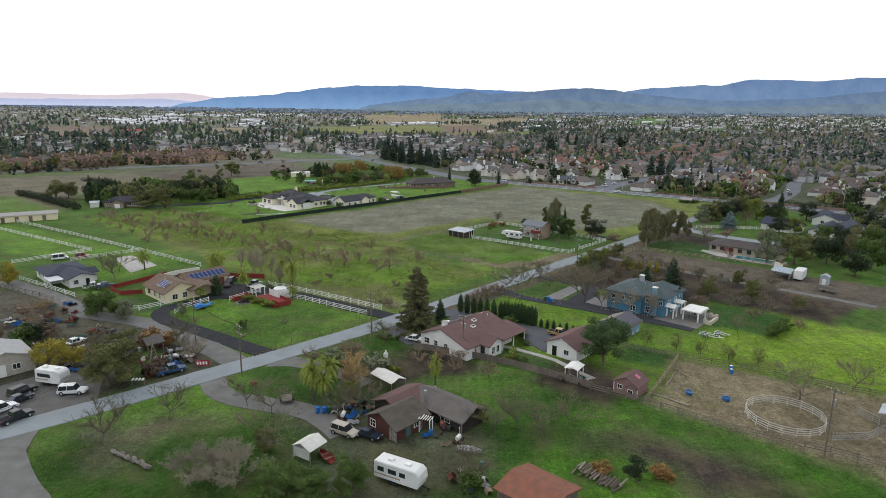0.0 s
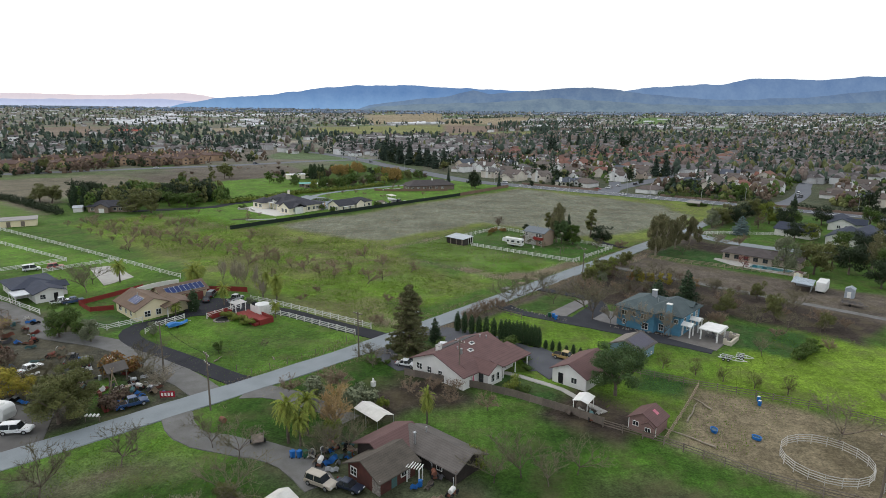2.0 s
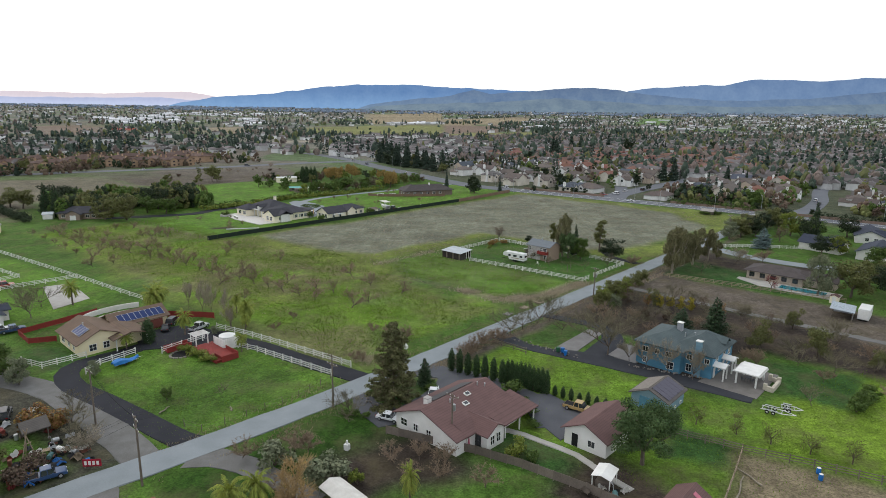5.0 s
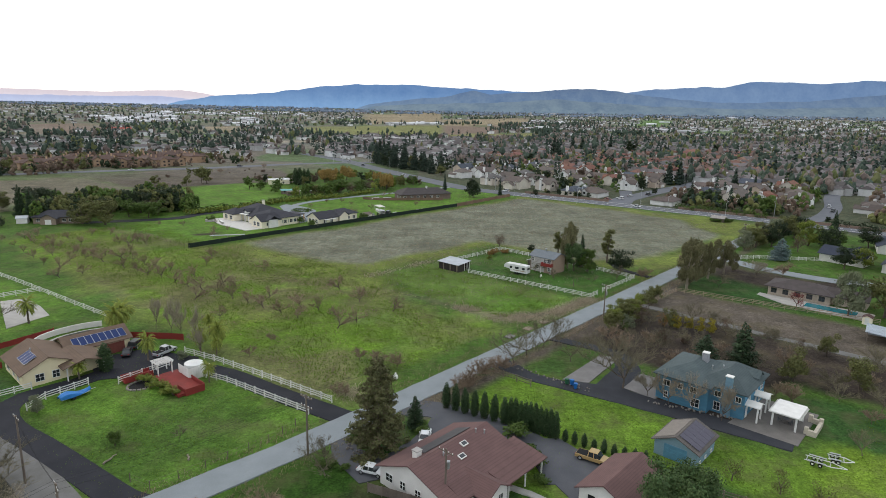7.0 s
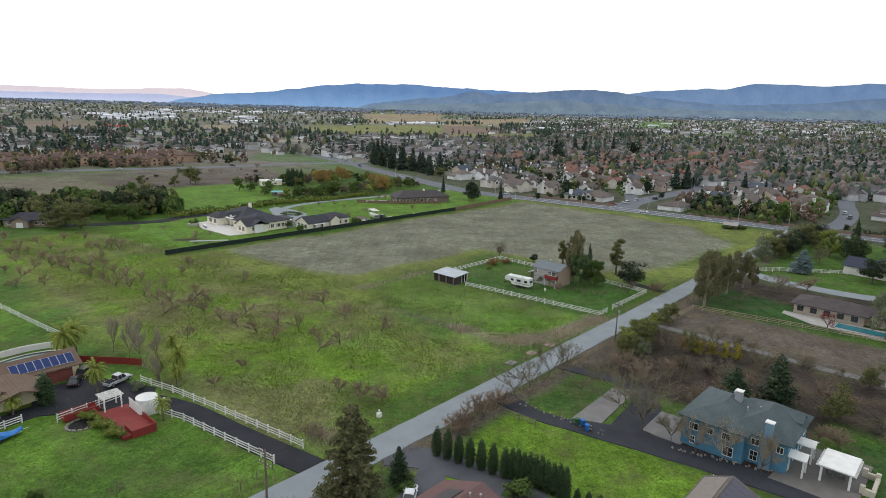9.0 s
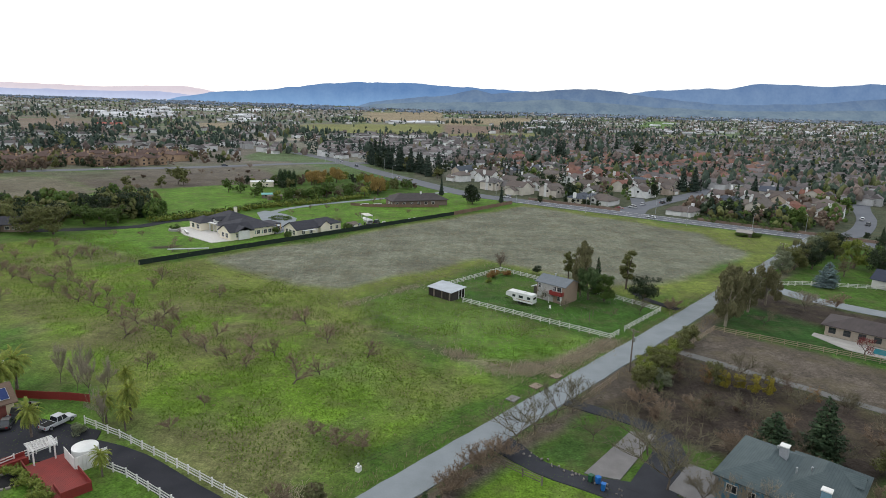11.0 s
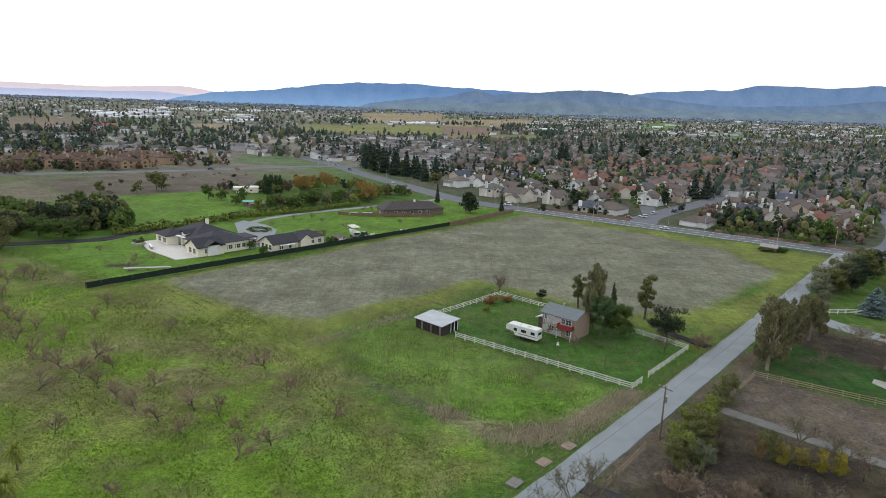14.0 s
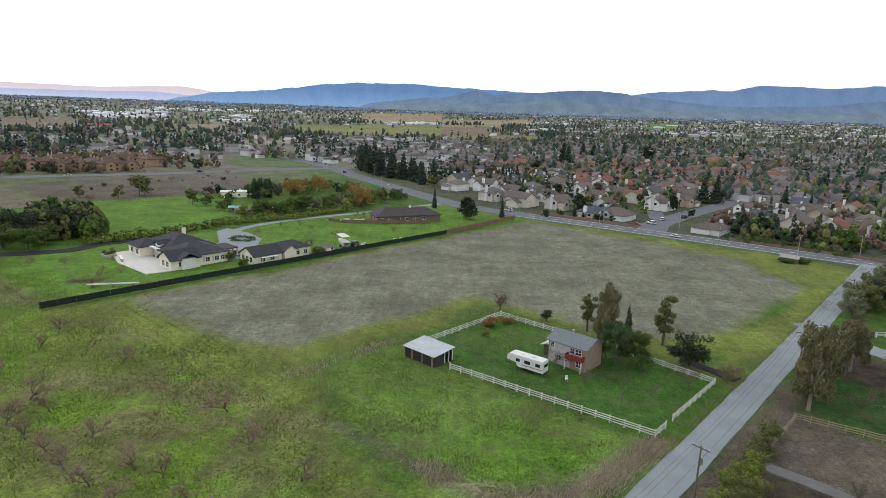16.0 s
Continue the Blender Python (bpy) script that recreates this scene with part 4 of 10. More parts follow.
def plant(kind, u, v, s=1.0, h=None, label="", group="", xy=None):
    """Plants a tree of a kind; s and h scale its width and height."""
    k = (kind, rng.randrange(VARIANTS.get(kind, 2)))
    p = Vector((*xy, 0)) if xy else P(u, v, 0)
    target = pose(p.x, p.y, 0, 0, 0, rng.uniform(0, 360)) @ Matrix.Diagonal((s, s, h or s, 1))
    words, cat = WORDS[kind]
    if k not in PROTO:
        e = thing(NAMES.get(kind, kind), target, label or words, cat, group)
        grow(kind, k[1], e)
        PROTO[k] = e
        return e
    src = PROTO[k]
    o = copy_thing(src, target @ Matrix.Diagonal((*src.scale, 1)).inverted())
    tagged(o, label or words, cat)
    o["group"] = group
    return o


def hedge(pts, w, h, m, n, label, size=0.5, seed=5):
    """A continuous hedge of leaf sprays over an uneven row of clumps."""
    e = thing("hedge", at(*pts[0]), label, "hedge")
    r = random.Random(seed)
    bl, st = [], bmesh.new()
    for (a, b), (c, d) in zip(pts, pts[1:]):
        k = int(math.hypot(c - a, d - b) / (w * 0.7))
        for i in range(k):
            t = i / k
            x, y = a + (c - a) * t - pts[0][0] + r.uniform(-0.3, 0.3) * w, b + (d - b) * t - pts[0][1] + r.uniform(-0.3, 0.3) * w
            hh = h * r.uniform(0.7, 1.15)
            bl.append((x, y, hh * 0.5, w * r.uniform(0.45, 0.75), w * r.uniform(0.45, 0.75), hh * 0.5))
            tube(st, (x, y, -0.1), (x, y, hh * 0.5), 0.07, 0.04, 4)
    part("stem", st, BARK, e)
    leaves("foliage", bl, n, size, seed, m, e, shell=0.6)
    return e


# ---- fences ----
POSTS = {}


def fence(pts, style, label, name="fence", group=""):
    """Posts and rails along plot points. style: spacing, post width, height, rails (z, tall, thick), material."""
    gap, pw, hh, rails, m = style
    e = thing(name, at(*pts[0]), label, "fence", group)
    base = P(*pts[0])
    inv = at(*pts[0]).inverted()
    key = (pw, hh, m.name)
    for a, b in zip(pts, pts[1:]):
        pa, pb = P(*a), P(*b)
        n = max(1, round((pb - pa).length / gap))
        d = (pb - pa) / n
        ang = math.degrees(math.atan2(d.y, d.x))
        for i in range(n + 1):
            if i == n and b != pts[-1]:
                continue
            q = pa + d * i
            mm = inv @ pose(q.x, q.y, 0, rng.uniform(-1.5, 1.5), rng.uniform(-1.5, 1.5), ang)
            if key not in POSTS:
                bm = bmesh.new()
                box(bm, -pw / 2, pw / 2, -pw / 2, pw / 2, -0.2, hh)
                box(bm, -pw * 0.6, pw * 0.6, -pw * 0.6, pw * 0.6, hh, hh + 0.03)
                POSTS[key] = part("post", bm, m, e)
                POSTS[key].matrix_basis = mm
            else:
                again(POSTS[key], mm, e)
            if i < n:
                for z, tall, thick in rails:
                    rk = (tall, thick, m.name)
                    rm = inv @ pose(q.x, q.y, z + rng.uniform(-0.02, 0.02), 0, rng.uniform(-0.5, 0.5), ang) @ Matrix.Diagonal((d.length - pw * 0.9, 1, 1, 1))
                    if rk not in POSTS:
                        POSTS[rk] = part("rail", bm_box(0, 1, -thick / 2, thick / 2, -tall / 2, tall / 2, m=Matrix.Translation((0.02, pw * 0.1, 0))), m, e)
                        POSTS[rk].matrix_basis = rm
                    else:
                        again(POSTS[rk], rm, e)
    return e


W3 = (2.6, 0.16, 1.35, ((0.35, 0.15, 0.05), (0.75, 0.15, 0.05), (1.15, 0.15, 0.05)), WHITEWOOD)
T3 = (2.6, 0.14, 1.3, ((0.35, 0.13, 0.05), (0.75, 0.13, 0.05), (1.15, 0.13, 0.05)), TANWOOD)
O3 = (2.8, 0.15, 1.35, ((0.4, 0.13, 0.05), (0.8, 0.13, 0.05), (1.2, 0.13, 0.05)), OLDWOOD)
WIRE = (3.2, 0.09, 1.2, ((0.5, 0.02, 0.02), (1.1, 0.02, 0.02)), OLDWOOD)
W3F = (4.9, 0.16, 1.35, W3[3], WHITEWOOD)
M4 = (2.4, 0.08, 1.5, ((0.3, 0.07, 0.04), (0.65, 0.07, 0.04), (1.0, 0.07, 0.04), (1.4, 0.07, 0.04)), METAL)

fence([(186.2, 150.5), (190.6, 110.2), (194.6, 110.2)], W3, "white painted three-rail timber fence round the farmhouse lot")
fence([(198, 110.4), (218.4, 110.6), (219.4, 124)], W3, "white three-rail timber fence beside the lane")
fence([(219.6, 128), (219.5, 163.4), (191, 163.5)], W3, "white three-rail timber fence behind the farmhouse")
fence([(67.5, 345), (74.5, 305.6), (81.9, 256.7), (87.4, 218.5), (91.1, 189.7), (92, 184)], W3F, "long white three-rail fence beside the orchard")
fence([(66, 219.5), (87.2, 218.5)], W3, "white three-rail paddock fence")
fence([(58, 325), (63.9, 296.7), (70.1, 261.1), (75.7, 230.3), (52.1, 229.1)], W3F, "white three-rail fence round the bright pasture")
fence([(97.4, 110.5), (95.6, 121), (94, 131), (91.6, 138.5)], W3, "white three-rail fence beside the black driveway")
fence([(102.6, 111), (101, 121), (99.3, 131), (97.2, 142), (95, 150)], W3, "weathered white fence along the driveway")
fence([(58.7, 159), (60.7, 153.3), (68.5, 153.1)], W3, "white fence in front of the yellow house")
fence([(65.6, 144.5), (69, 147), (76.1, 148)], W3, "curved white fence beside the driveway")
fence([(80, 144.5), (84.5, 145.2), (90, 146)], W3, "white fence beside the red deck")
fence([(269.4, 97), (277, 91), (288, 76), (296, 62)], W3, "white three-rail fence beside the side lane")
fence([(199.5, 95.8), (214, 95.5)], T3, "tan timber fence along the lane")
fence([(214, 95.8), (218.6, 71), (221.3, 58.3), (223, 48)], T3, "tan timber fence beside the ploughed field")
fence([(98.3, 50), (99.8, 40.6), (100.5, 26), (101.7, 19.8), (103.5, 13.4), (104.6, 6.8), (106, -6), (108, -30)], O3, "weathered brown paddock fence")
fence([(99.8, 40.6), (110, 42), (118, 43.2), (123.6, 44.2)], T3, "tan timber gate fence of the paddock")
fence([(119.6, 62), (123.6, 44.2), (126.4, 35.2), (129.1, 24.7), (130, 15), (133, 5), (136, -20)], O3, "dark weathered field fence")
fence([(108, 14), (112, 10), (118, 8), (121, 13)], M4, "grey steel panel fence")
fence([(90.1, 87), (92.2, 81), (95.2, 73), (97, 65.8), (98.3, 56.3), (98.6, 50)], (2.2, 0.1, 1.5, ((0.8, 1.35, 0.03),), OLDWOOD), "solid weathered board fence")
fence([(69.4, 112), (70.5, 108.4), (78, 107.8), (88, 107.5), (96.5, 109.5)], WIRE, "wire fence with thin posts round the green plot", name="wire_fence")
fence([(139.7, 241), (138.5, 268), (137, 300)], WIRE, "wire fence with thin posts across the grass", name="wire_fence")
fence([(132, 99.2), (132.5, 90)], O3, "short weathered rail fence beside the driveway")
fence([(158, 98.5), (166, 98.8), (172, 99)], T3, "broken tan rail fence beside the lane")
NET = mat("dark_windscreen_net", (0.018, 0.03, 0.022), (0.012, 0.02, 0.015), rough=0.9, bump=0.1)
fence([(139.7, 241.8), (180, 241.8), (220, 241.8), (285.5, 241.8)], (4.2, 0.07, 1.75, ((0.9, 1.65, 0.03),), NET), "dark green netted boundary fence", name="net_fence")
fence([(285.5, 241.8), (300, 243), (338, 246)], (3.0, 0.14, 1.9, ((0.95, 1.75, 0.06),), mat("brown_board_fence", (0.22, 0.14, 0.10), (0.14, 0.09, 0.065), rnd=0.1)), "brown board boundary fence", name="board_fence")
fence([(265, 294), (268.5, 286), (278, 277.5), (286, 271), (297, 262.5)], (3.0, 0.14, 1.5, ((0.75, 1.4, 0.05),), bpy.data.materials["brown_board_fence"]), "low brown board fence before the dark house", name="board_fence")
# round pen of steel panels
ring = [(110.6 + 5.9 * math.cos(radians(a)), 21.3 + 5.9 * math.sin(radians(a))) for a in range(10, 371, 20)]
fence(ring, (2.0, 0.08, 1.5, ((0.35, 0.1, 0.05), (0.72, 0.1, 0.05), (1.08, 0.1, 0.05), (1.45, 0.1, 0.05)), mat("dull_steel_rail", (0.52, 0.50, 0.46), (0.42, 0.40, 0.37), rnd=0.1)), "round pen of pale steel rail panels on sand", name="round_pen")

# ---- planting ----
ORCHARD = [(128.7, 283.9), (125.5, 265.9), (126.2, 259.9), (131, 264.5), (131.6, 257.9), (122, 247.6), (117.2, 241.6), (118.5, 236.2), (119.3, 228.7), (113, 228.6), (114.3, 222.1), (114.8, 215.8), (119.9, 221.7), (121.3, 215.7), (116.3, 210.2), (123.4, 203.7), (117, 202.8), (133, 215.5), (138.2, 222), (142, 196.2), (119, 190.2), (117.8, 195.9), (113.3, 183), (125, 191), (126, 184.4), (120.8, 177.1), (122, 171.3), (127.8, 170.9), (122.3, 164.5), (123.4, 158.4), (129.2, 157.9), (124.2, 152.5), (131, 153.2), (131.1, 146.3), (126.5, 139.8), (132.2, 139.8), (146.5, 164.5), (142.9, 151.5), (143.9, 139.7), (110.7, 165), (120, 184), (106.3, 272.7), (108.6, 260.7), (109.3, 254.8), (110.7, 248.4), (111.3, 241.1), (98.5, 241.1), (95.4, 230), (101.5, 229.8), (108.4, 299.2), (103.7, 290.4), (122.9, 286.4)]
for u, v in ORCHARD:
    s = rng.uniform(0.95, 1.3)
    plant("orchard", u, v, s * 1.22, s * 1.15, group="orchard trees")
for i in range(18):
    u, v = 97 + 6.2 * (i % 4) + rng.uniform(-1, 1), 250 + 12 * (i // 4) + rng.uniform(-1, 1)
    plant("orchard", u, v, rng.uniform(0.75, 1.15), group="orchard trees")
for u, v, s in ((111, 143, 0.7), (118, 122, 0.9), (121, 114, 1.0), (118.5, 117, 1.1), (105.5, 113, 0.7), (106, 111.5, 0.8), (103.4, 139, 0.8)):
    plant("bare_shrub", u, v, s)
plant("redwood", 97.6, 93.4, 1.55, 1.58)
plant("conifer", 106.6, 94.6, 0.85, 0.58)
for i in range(7):
    plant("cypress", 115.2 + i * 0.42, 95.6 - i * 1.75, 0.6, rng.uniform(0.48, 0.54), group="clipped cypress row")
for i in range(10):
    plant("cypress", 118.2 + i * 0.16, 84.2 - i * 0.85, 0.56, rng.uniform(0.5, 0.57), group="clipped cypress row")
for i in range(9):
    plant("cypress", 120 + i * 0.3, 75 - i * 1.5, 0.36, rng.uniform(0.2, 0.27), group="young cypress row")
# big pine and yard trees round the brown house
plant("near_oak", 110, 53.8, 1.15, 1.12)
for u, v, s in ((111.5, 74.5, 1.0), (112.8, 76.2, 0.95), (110.8, 78.6, 1.3), (108.2, 71.4, 0.8), (99.8, 66, 0.9), (106, 92.5, 0.9), (107.5, 94.4, 0.8), (101, 97.6, 0.8), (97.4, 98.8, 0.7), (90.2, 95.2, 0.7), (91.2, 93.4, 0.6), (89.4, 96.6, 0.6), (114.9, 81.2, 1.5)):
    plant("shrub", u, v, s, s * 0.8)
plant("lime_shrub", 99.3, 68.4, 1.2)
for u, v in ((90.5, 96.5), (88.5, 94.2)):
    plant("bare_tree", u, v, 0.5)
for u, v in ((85.5, 81), (88.5, 78), (90, 74), (84.5, 76), (87, 73), (90, 67)):
    plant("bare_shrub", u, v, rng.uniform(0.8, 1.15), label="tangled leafless grey-brown bush")
# yard of the wooden cabin
plant("palm", 61.2, 82.4, 0.7, 1.0)
plant("palm", 64.6, 82.2, 0.64, 0.95)
plant("palm", 62.0, 80.4, 0.5, 0.7)
plant("palm", 79.8, 71.2, 0.42, 0.75)
plant("gold_bare", 70, 82.2, 0.9, 1.0)
plant("gold_bare", 68.2, 81.2, 0.6, 0.7)
plant("lime_tree", 66.4, 78.4, 0.36, 0.42)
plant("grey_shrub", 73.2, 92, 1.9, 1.9)
plant("grey_shrub", 76.2, 83, 2.2, 2.1)
plant("lime_shrub", 78.4, 80, 0.8, 1.1)
for u, v, s in ((71, 97, 1.0), (77, 93, 1.3), (78.5, 91.5, 1.0), (69.5, 87, 0.7)):
    plant("bare_shrub", u, v, s, label="tangled purple-grey leafless bush")
for u, v, s in ((64.5, 76.5, 0.55), (66.2, 74.5, 0.6), (62.4, 74.8, 0.5), (78, 51.5, 0.75), (74.5, 53.5, 0.6), (83.9, 46.1, 0.6), (63, 47.1, 0.62), (61.5, 49.5, 0.6), (78.9, 47.6, 0.5)):
    plant("bare_tree", u, v, s)
for u, v, s in ((37.7, 72.1, 0.8), (35.8, 76, 0.75), (40.5, 70, 0.8), (39.5, 75.5, 0.7), (43, 74, 0.65)):
    plant("pale_bare", u, v, s)
for u, v, s in ((31.5, 94.2, 0.85), (41.6, 94.2, 0.7), (52.7, 89.3, 0.5), (53.9, 84, 0.62), (47.3, 75.1, 0.85), (54, 94.5, 0.4)):
    plant("bare_tree", u, v, s)
plant("olive_tree", 46.8, 74.4, 0.42, 0.5)
plant("near_round", 42.4, 62.4, 0.85, 0.62)
plant("near_round", 44.5, 59.5, 0.7, 0.55)
plant("near_round", 49.5, 57.7, 0.6, 0.55)
plant("lime_shrub", 75.8, 57.6, 1.2, 1.4)
plant("shrub", 60.5, 46.8, 1.3)
plant("oak", 77, 31.4, 0.42, 0.45)
plant("autumn_shrub", 80.6, 29.3, 1.3, 0.8)
plant("autumn_shrub", 76.4, 36, 1.1, 0.6)
# paddock side
plant("bare_tree", 119.1, 21.2, 1.05, 0.85)
plant("bare_tree", 132, 15, 0.7)
plant("bare_tree", 101.5, 2.5, 0.8)
for u, v, s in ((127.3, 52.5, 0.5), (128.6, 46.6, 0.5), (129.2, 41.7, 0.5), (130.2, 36.5, 0.5), (131.5, 31.3, 0.55)):
    plant("thin_tree", u, v, s * 0.75, s * 0.85)
plant("bare_tree", 148.1, 40.2, 0.42)
for i in range(5):
    plant("shrub", 151 + i * 1.9, 33.4 + rng.uniform(-0.6, 0.6), 1.15)
# junk yard and the houses west of the lane
plant("near_olive", 39.6, 114, 1.15, 1.0)
plant("near_olive", 43.5, 117, 0.85, 0.95)
plant("yellow_tree", 35.1, 130.8, 0.75, 0.62)
plant("yellow_tree", 38.5, 128.5, 0.55, 0.5)
for u, v, s in ((53.9, 158.5, 0.85), (52, 156, 0.75), (55, 152, 0.6)):
    plant("round_tree", u, v, s, s * 0.9)
plant("grey_tree", 55.7, 148.2, 0.55, 0.6)
plant("yellow_tree", 45, 203, 0.8, 0.75, label="golden weeping tree beside the gravel lane")
plant("bare_tree", 67.7, 187.6, 0.85)
plant("yellow_shrub", 45.2, 171.8, 1.3, 0.9)
fence([(48.5, 206), (53.7, 176.5)], W3F, "white three-rail fence beside the gravel lane")
fence([(42.4, 200.2), (48.3, 180.7), (46.7, 174.9), (37.3, 177.4)], O3, "dark weathered corral fence")
plant("dry_shrub", 46.9, 113, 1.7, 1.5)
plant("dry_shrub", 49.5, 116.2, 1.3, 1.0)
plant("pale_bare", 56.2, 114.6, 0.62, 0.6)
plant("bare_tree", 57.6, 126.6, 0.62)
plant("autumn_shrub", 53, 127.5, 1.8)
plant("autumn_shrub", 55.5, 125.5, 1.5)
for u, v, s in ((56, 122, 0.55), (56, 117, 0.5), (46, 134, 0.6), (42, 132, 0.6), (38, 138, 0.5)):
    plant("bare_tree", u, v, s)
for i in range(10):
    plant(("dry_shrub", "bare_shrub", "shrub", "oak")[i % 4], 20 + i * 2.4, 152 + rng.uniform(-8, 8), rng.uniform(0.35, 0.6) if i % 4 == 3 else rng.uniform(1.2, 2.2))
# yellow house garden
plant("cypress", 80.6, 152.2, 1.1, 0.62, label="dark bushy evergreen beside the yellow house")
for u, v, s, h in ((88.5, 168.5, 0.85, 0.95), (91, 171, 0.8, 0.9), (88.1, 151.2, 0.6, 0.72), (97.5, 148.2, 0.55, 0.7), (100.6, 146.6, 0.66, 0.82), (98.6, 143.6, 0.42, 0.55), (75.8, 151.8, 0.5, 0.42), (91.8, 133.5, 0.42, 0.52), (104, 157, 0.45, 0.6), (78, 192, 0.7, 0.8)):
    plant("palm", u, v, s, h)
for u, v in ((83.6, 141.6), (84.0, 139.4), (84.4, 137.2), (84.6, 135.0), (84.9, 133.0)):
    plant("lime_shrub", u, v, 0.95, 0.8, label="low clipped green hedge shrub")
plant("grey_shrub", 93.2, 147.5, 0.9)
for u, v in ((96.5, 146), (99, 160), (101, 158), (98, 163), (100.5, 166), (97, 168.5)):
    plant("pale_bare", u, v, 0.36, 1.15, label="tall slender leafless tree with pale twigs")
plant("bare_tree", 72, 196, 0.75)
plant("bare_tree", 69, 201, 0.6)
plant("bare_tree", 79, 118, 0.24)
plant("round_tree", 71.5, 123, 0.25, 0.3)
plant("grey_tree", 66.5, 142.5, 0.3, 0.38)
# between the lane and the blue house
for i in range(11):
    plant("bare_shrub", rng.uniform(121, 135), 98.4 + rng.uniform(-1.0, 1.0), rng.uniform(0.7, 1.15))
for u, v, s in ((139, 98.6, 0.75), (144, 99, 0.7), (150, 99, 0.75), (154, 98, 0.7), (148, 90.8, 0.5), (143.9, 77.2, 1.15), (150.4, 83, 0.9)):
    plant("bare_tree", u, v, s)
for u, v, h in ((144.2, 72.4, 0.85), (143.6, 68.4, 0.95), (143.8, 64.2, 1.05), (144, 59.5, 1.0)):
    plant("pale_bare", u, v, 0.5, h, label="slender leafless tree before the blue house")
for i in range(52):
    u, v = 161 + 5.6 * (i % 6) + rng.uniform(-1, 1), rng.uniform(30, 92)
    if v > 84 and u > 166:
        continue
    plant("bare_tree" if i % 3 else "bare_shrub", u, v, rng.uniform(0.35, 0.6) if i % 3 else rng.uniform(0.8, 1.4))
for u, v, s, k in ((171, 93.2, 0.62, "olive_tree"), (174, 94.6, 0.7, "lime_tree"), (177.5, 93.2, 0.76, "near_olive"), (181, 94.6, 0.70, "lime_tree"), (184, 92.2, 0.55, "brown_tree"), (186.5, 95.0, 0.66, "lime_tree"), (191.5, 96.0, 0.5, "olive_tree"), (197, 96.2, 0.52, "olive_tree"), (201, 96.4, 0.55, "olive_tree"), (179, 90.8, 0.46, "brown_tree"), (174.6, 91.2, 0.46, "grey_tree")):
    plant(k, u, v, s, s * 0.92, label="bushy olive-green tree beside the lane")
for u, v in ((183.6, 80.5), (184.5, 78), (182.6, 82.8), (185.5, 75.8)):
    plant("yellow_tree", u, v, 0.3, 0.42, label="small tree with a yellow flowering crown")
for u, v in ((182, 86), (180, 88), (183, 84.5), (187, 73), (188, 69), (188.5, 64), (189, 58), (189.5, 53)):
    s = rng.uniform(0.32, 0.5)
    plant(rng.choice(("brown_tree", "olive_tree", "bare_tree", "autumn_tree")), u, v, s, s * 1.2)
for i in range(16):
    s = rng.uniform(0.9, 1.5)
    plant(("dry_shrub", "bare_shrub", "shrub", "bare_shrub")[i % 4], rng.uniform(159, 176), rng.uniform(64, 92), s * (0.7 if i % 2 == 0 else 1.0), s, label="rough scrub between bare trees")
plant("conifer", 167, 63.6, 1.75, 1.1, label="dark green conical cedar behind the blue house")
plant("conifer", 162.6, 69.2, 1.9, 0.8, label="broad green cypress behind the blue house")
for u, v, s in ((170.3, 54.9, 0.8), (173.5, 44.6, 0.85), (174.4, 34, 0.55)):
    plant("olive_tree", u, v, s * 0.85, s * 0.9)
# eucalyptus group and the east lots
for u, v, s in ((219.8, 94.8, 1.05), (224, 96.0, 1.1), (236, 94.5, 1.0), (241, 96.2, 0.9), (246, 93, 0.85), (232, 96.4, 1.0)):
    plant("eucalyptus", u, v, s * 1.1, s * 1.25)
plant("eucalyptus", 252, 92, 0.6, 0.65)
plant("spruce", 281.3, 85.3, 2.0, 0.8)
for u, v, k, s in ((290, 100, "grey_tree", 0.95), (297, 98, "olive_tree", 1.05), (300, 101, "grey_tree", 0.9), (307, 99, "eucalyptus", 0.9), (314, 98, "olive_tree", 1.0), (325, 99, "grey_tree", 1.0), (333, 96, "olive_tree", 1.1), (341, 93, "oak", 1.0), (347, 98, "grey_tree", 0.9), (303, 94, "oak", 1.0), (310, 97, "eucalyptus", 0.9), (320, 95, "oak", 0.9), (329, 92, "olive_tree", 0.9), (338, 97, "oak", 0.9), (300, 84, "brown_tree", 0.7),
                   (316, 84, "lime_tree", 1.2), (322, 76, "round_tree", 1.1), (309, 76, "oak", 1.1), (296, 70, "autumn_tree", 0.7), (290, 62, "lime_tree", 0.9), (283, 66, "oak", 1.0), (330, 66, "oak", 1.1), (340, 80, "conifer", 1.2),
                   (230, 48, "olive_tree", 1.3), (238, 40, "oak", 1.2), (246, 46, "olive_tree", 1.1), (252, 36, "eucalyptus", 1.2), (262, 40, "oak", 1.2), (270, 30, "round_tree", 1.1), (255, 22, "oak", 1.3),
                   (222.4, 66.5, "red_tree", 0.5), (240, 28, "round_tree", 1.2), (226, 30, "oak", 1.0), (275, 48, "round_tree", 1.0), (285, 36, "olive_tree", 1.2), (300, 30, "oak", 1.3), (318, 40, "oak", 1.2), (248, 84, "pale_bare", 0.9),
                   (227, 88, "bare_tree", 0.6), (256, 78, "bare_shrub", 1.6), (320, 20, "oak", 1.3), (296, 12, "olive_tree", 1.2), (270, 8, "oak", 1.2), (345, 50, "round_tree", 1.2), (350, 30, "oak", 1.3), (336, 8, "brown_tree", 1.1)):
    plant(k, u, v, s, s * rng.uniform(0.85, 1.05))
plant("grey_tree", 224.8, 55.1, 0.95, 1.45, label="tall slender grey-green eucalyptus beside the pool")
# farmhouse trees
plant("eucalyptus", 222.5, 136.5, 0.95, 1.35, label="tall eucalyptus with a clumped olive crown")
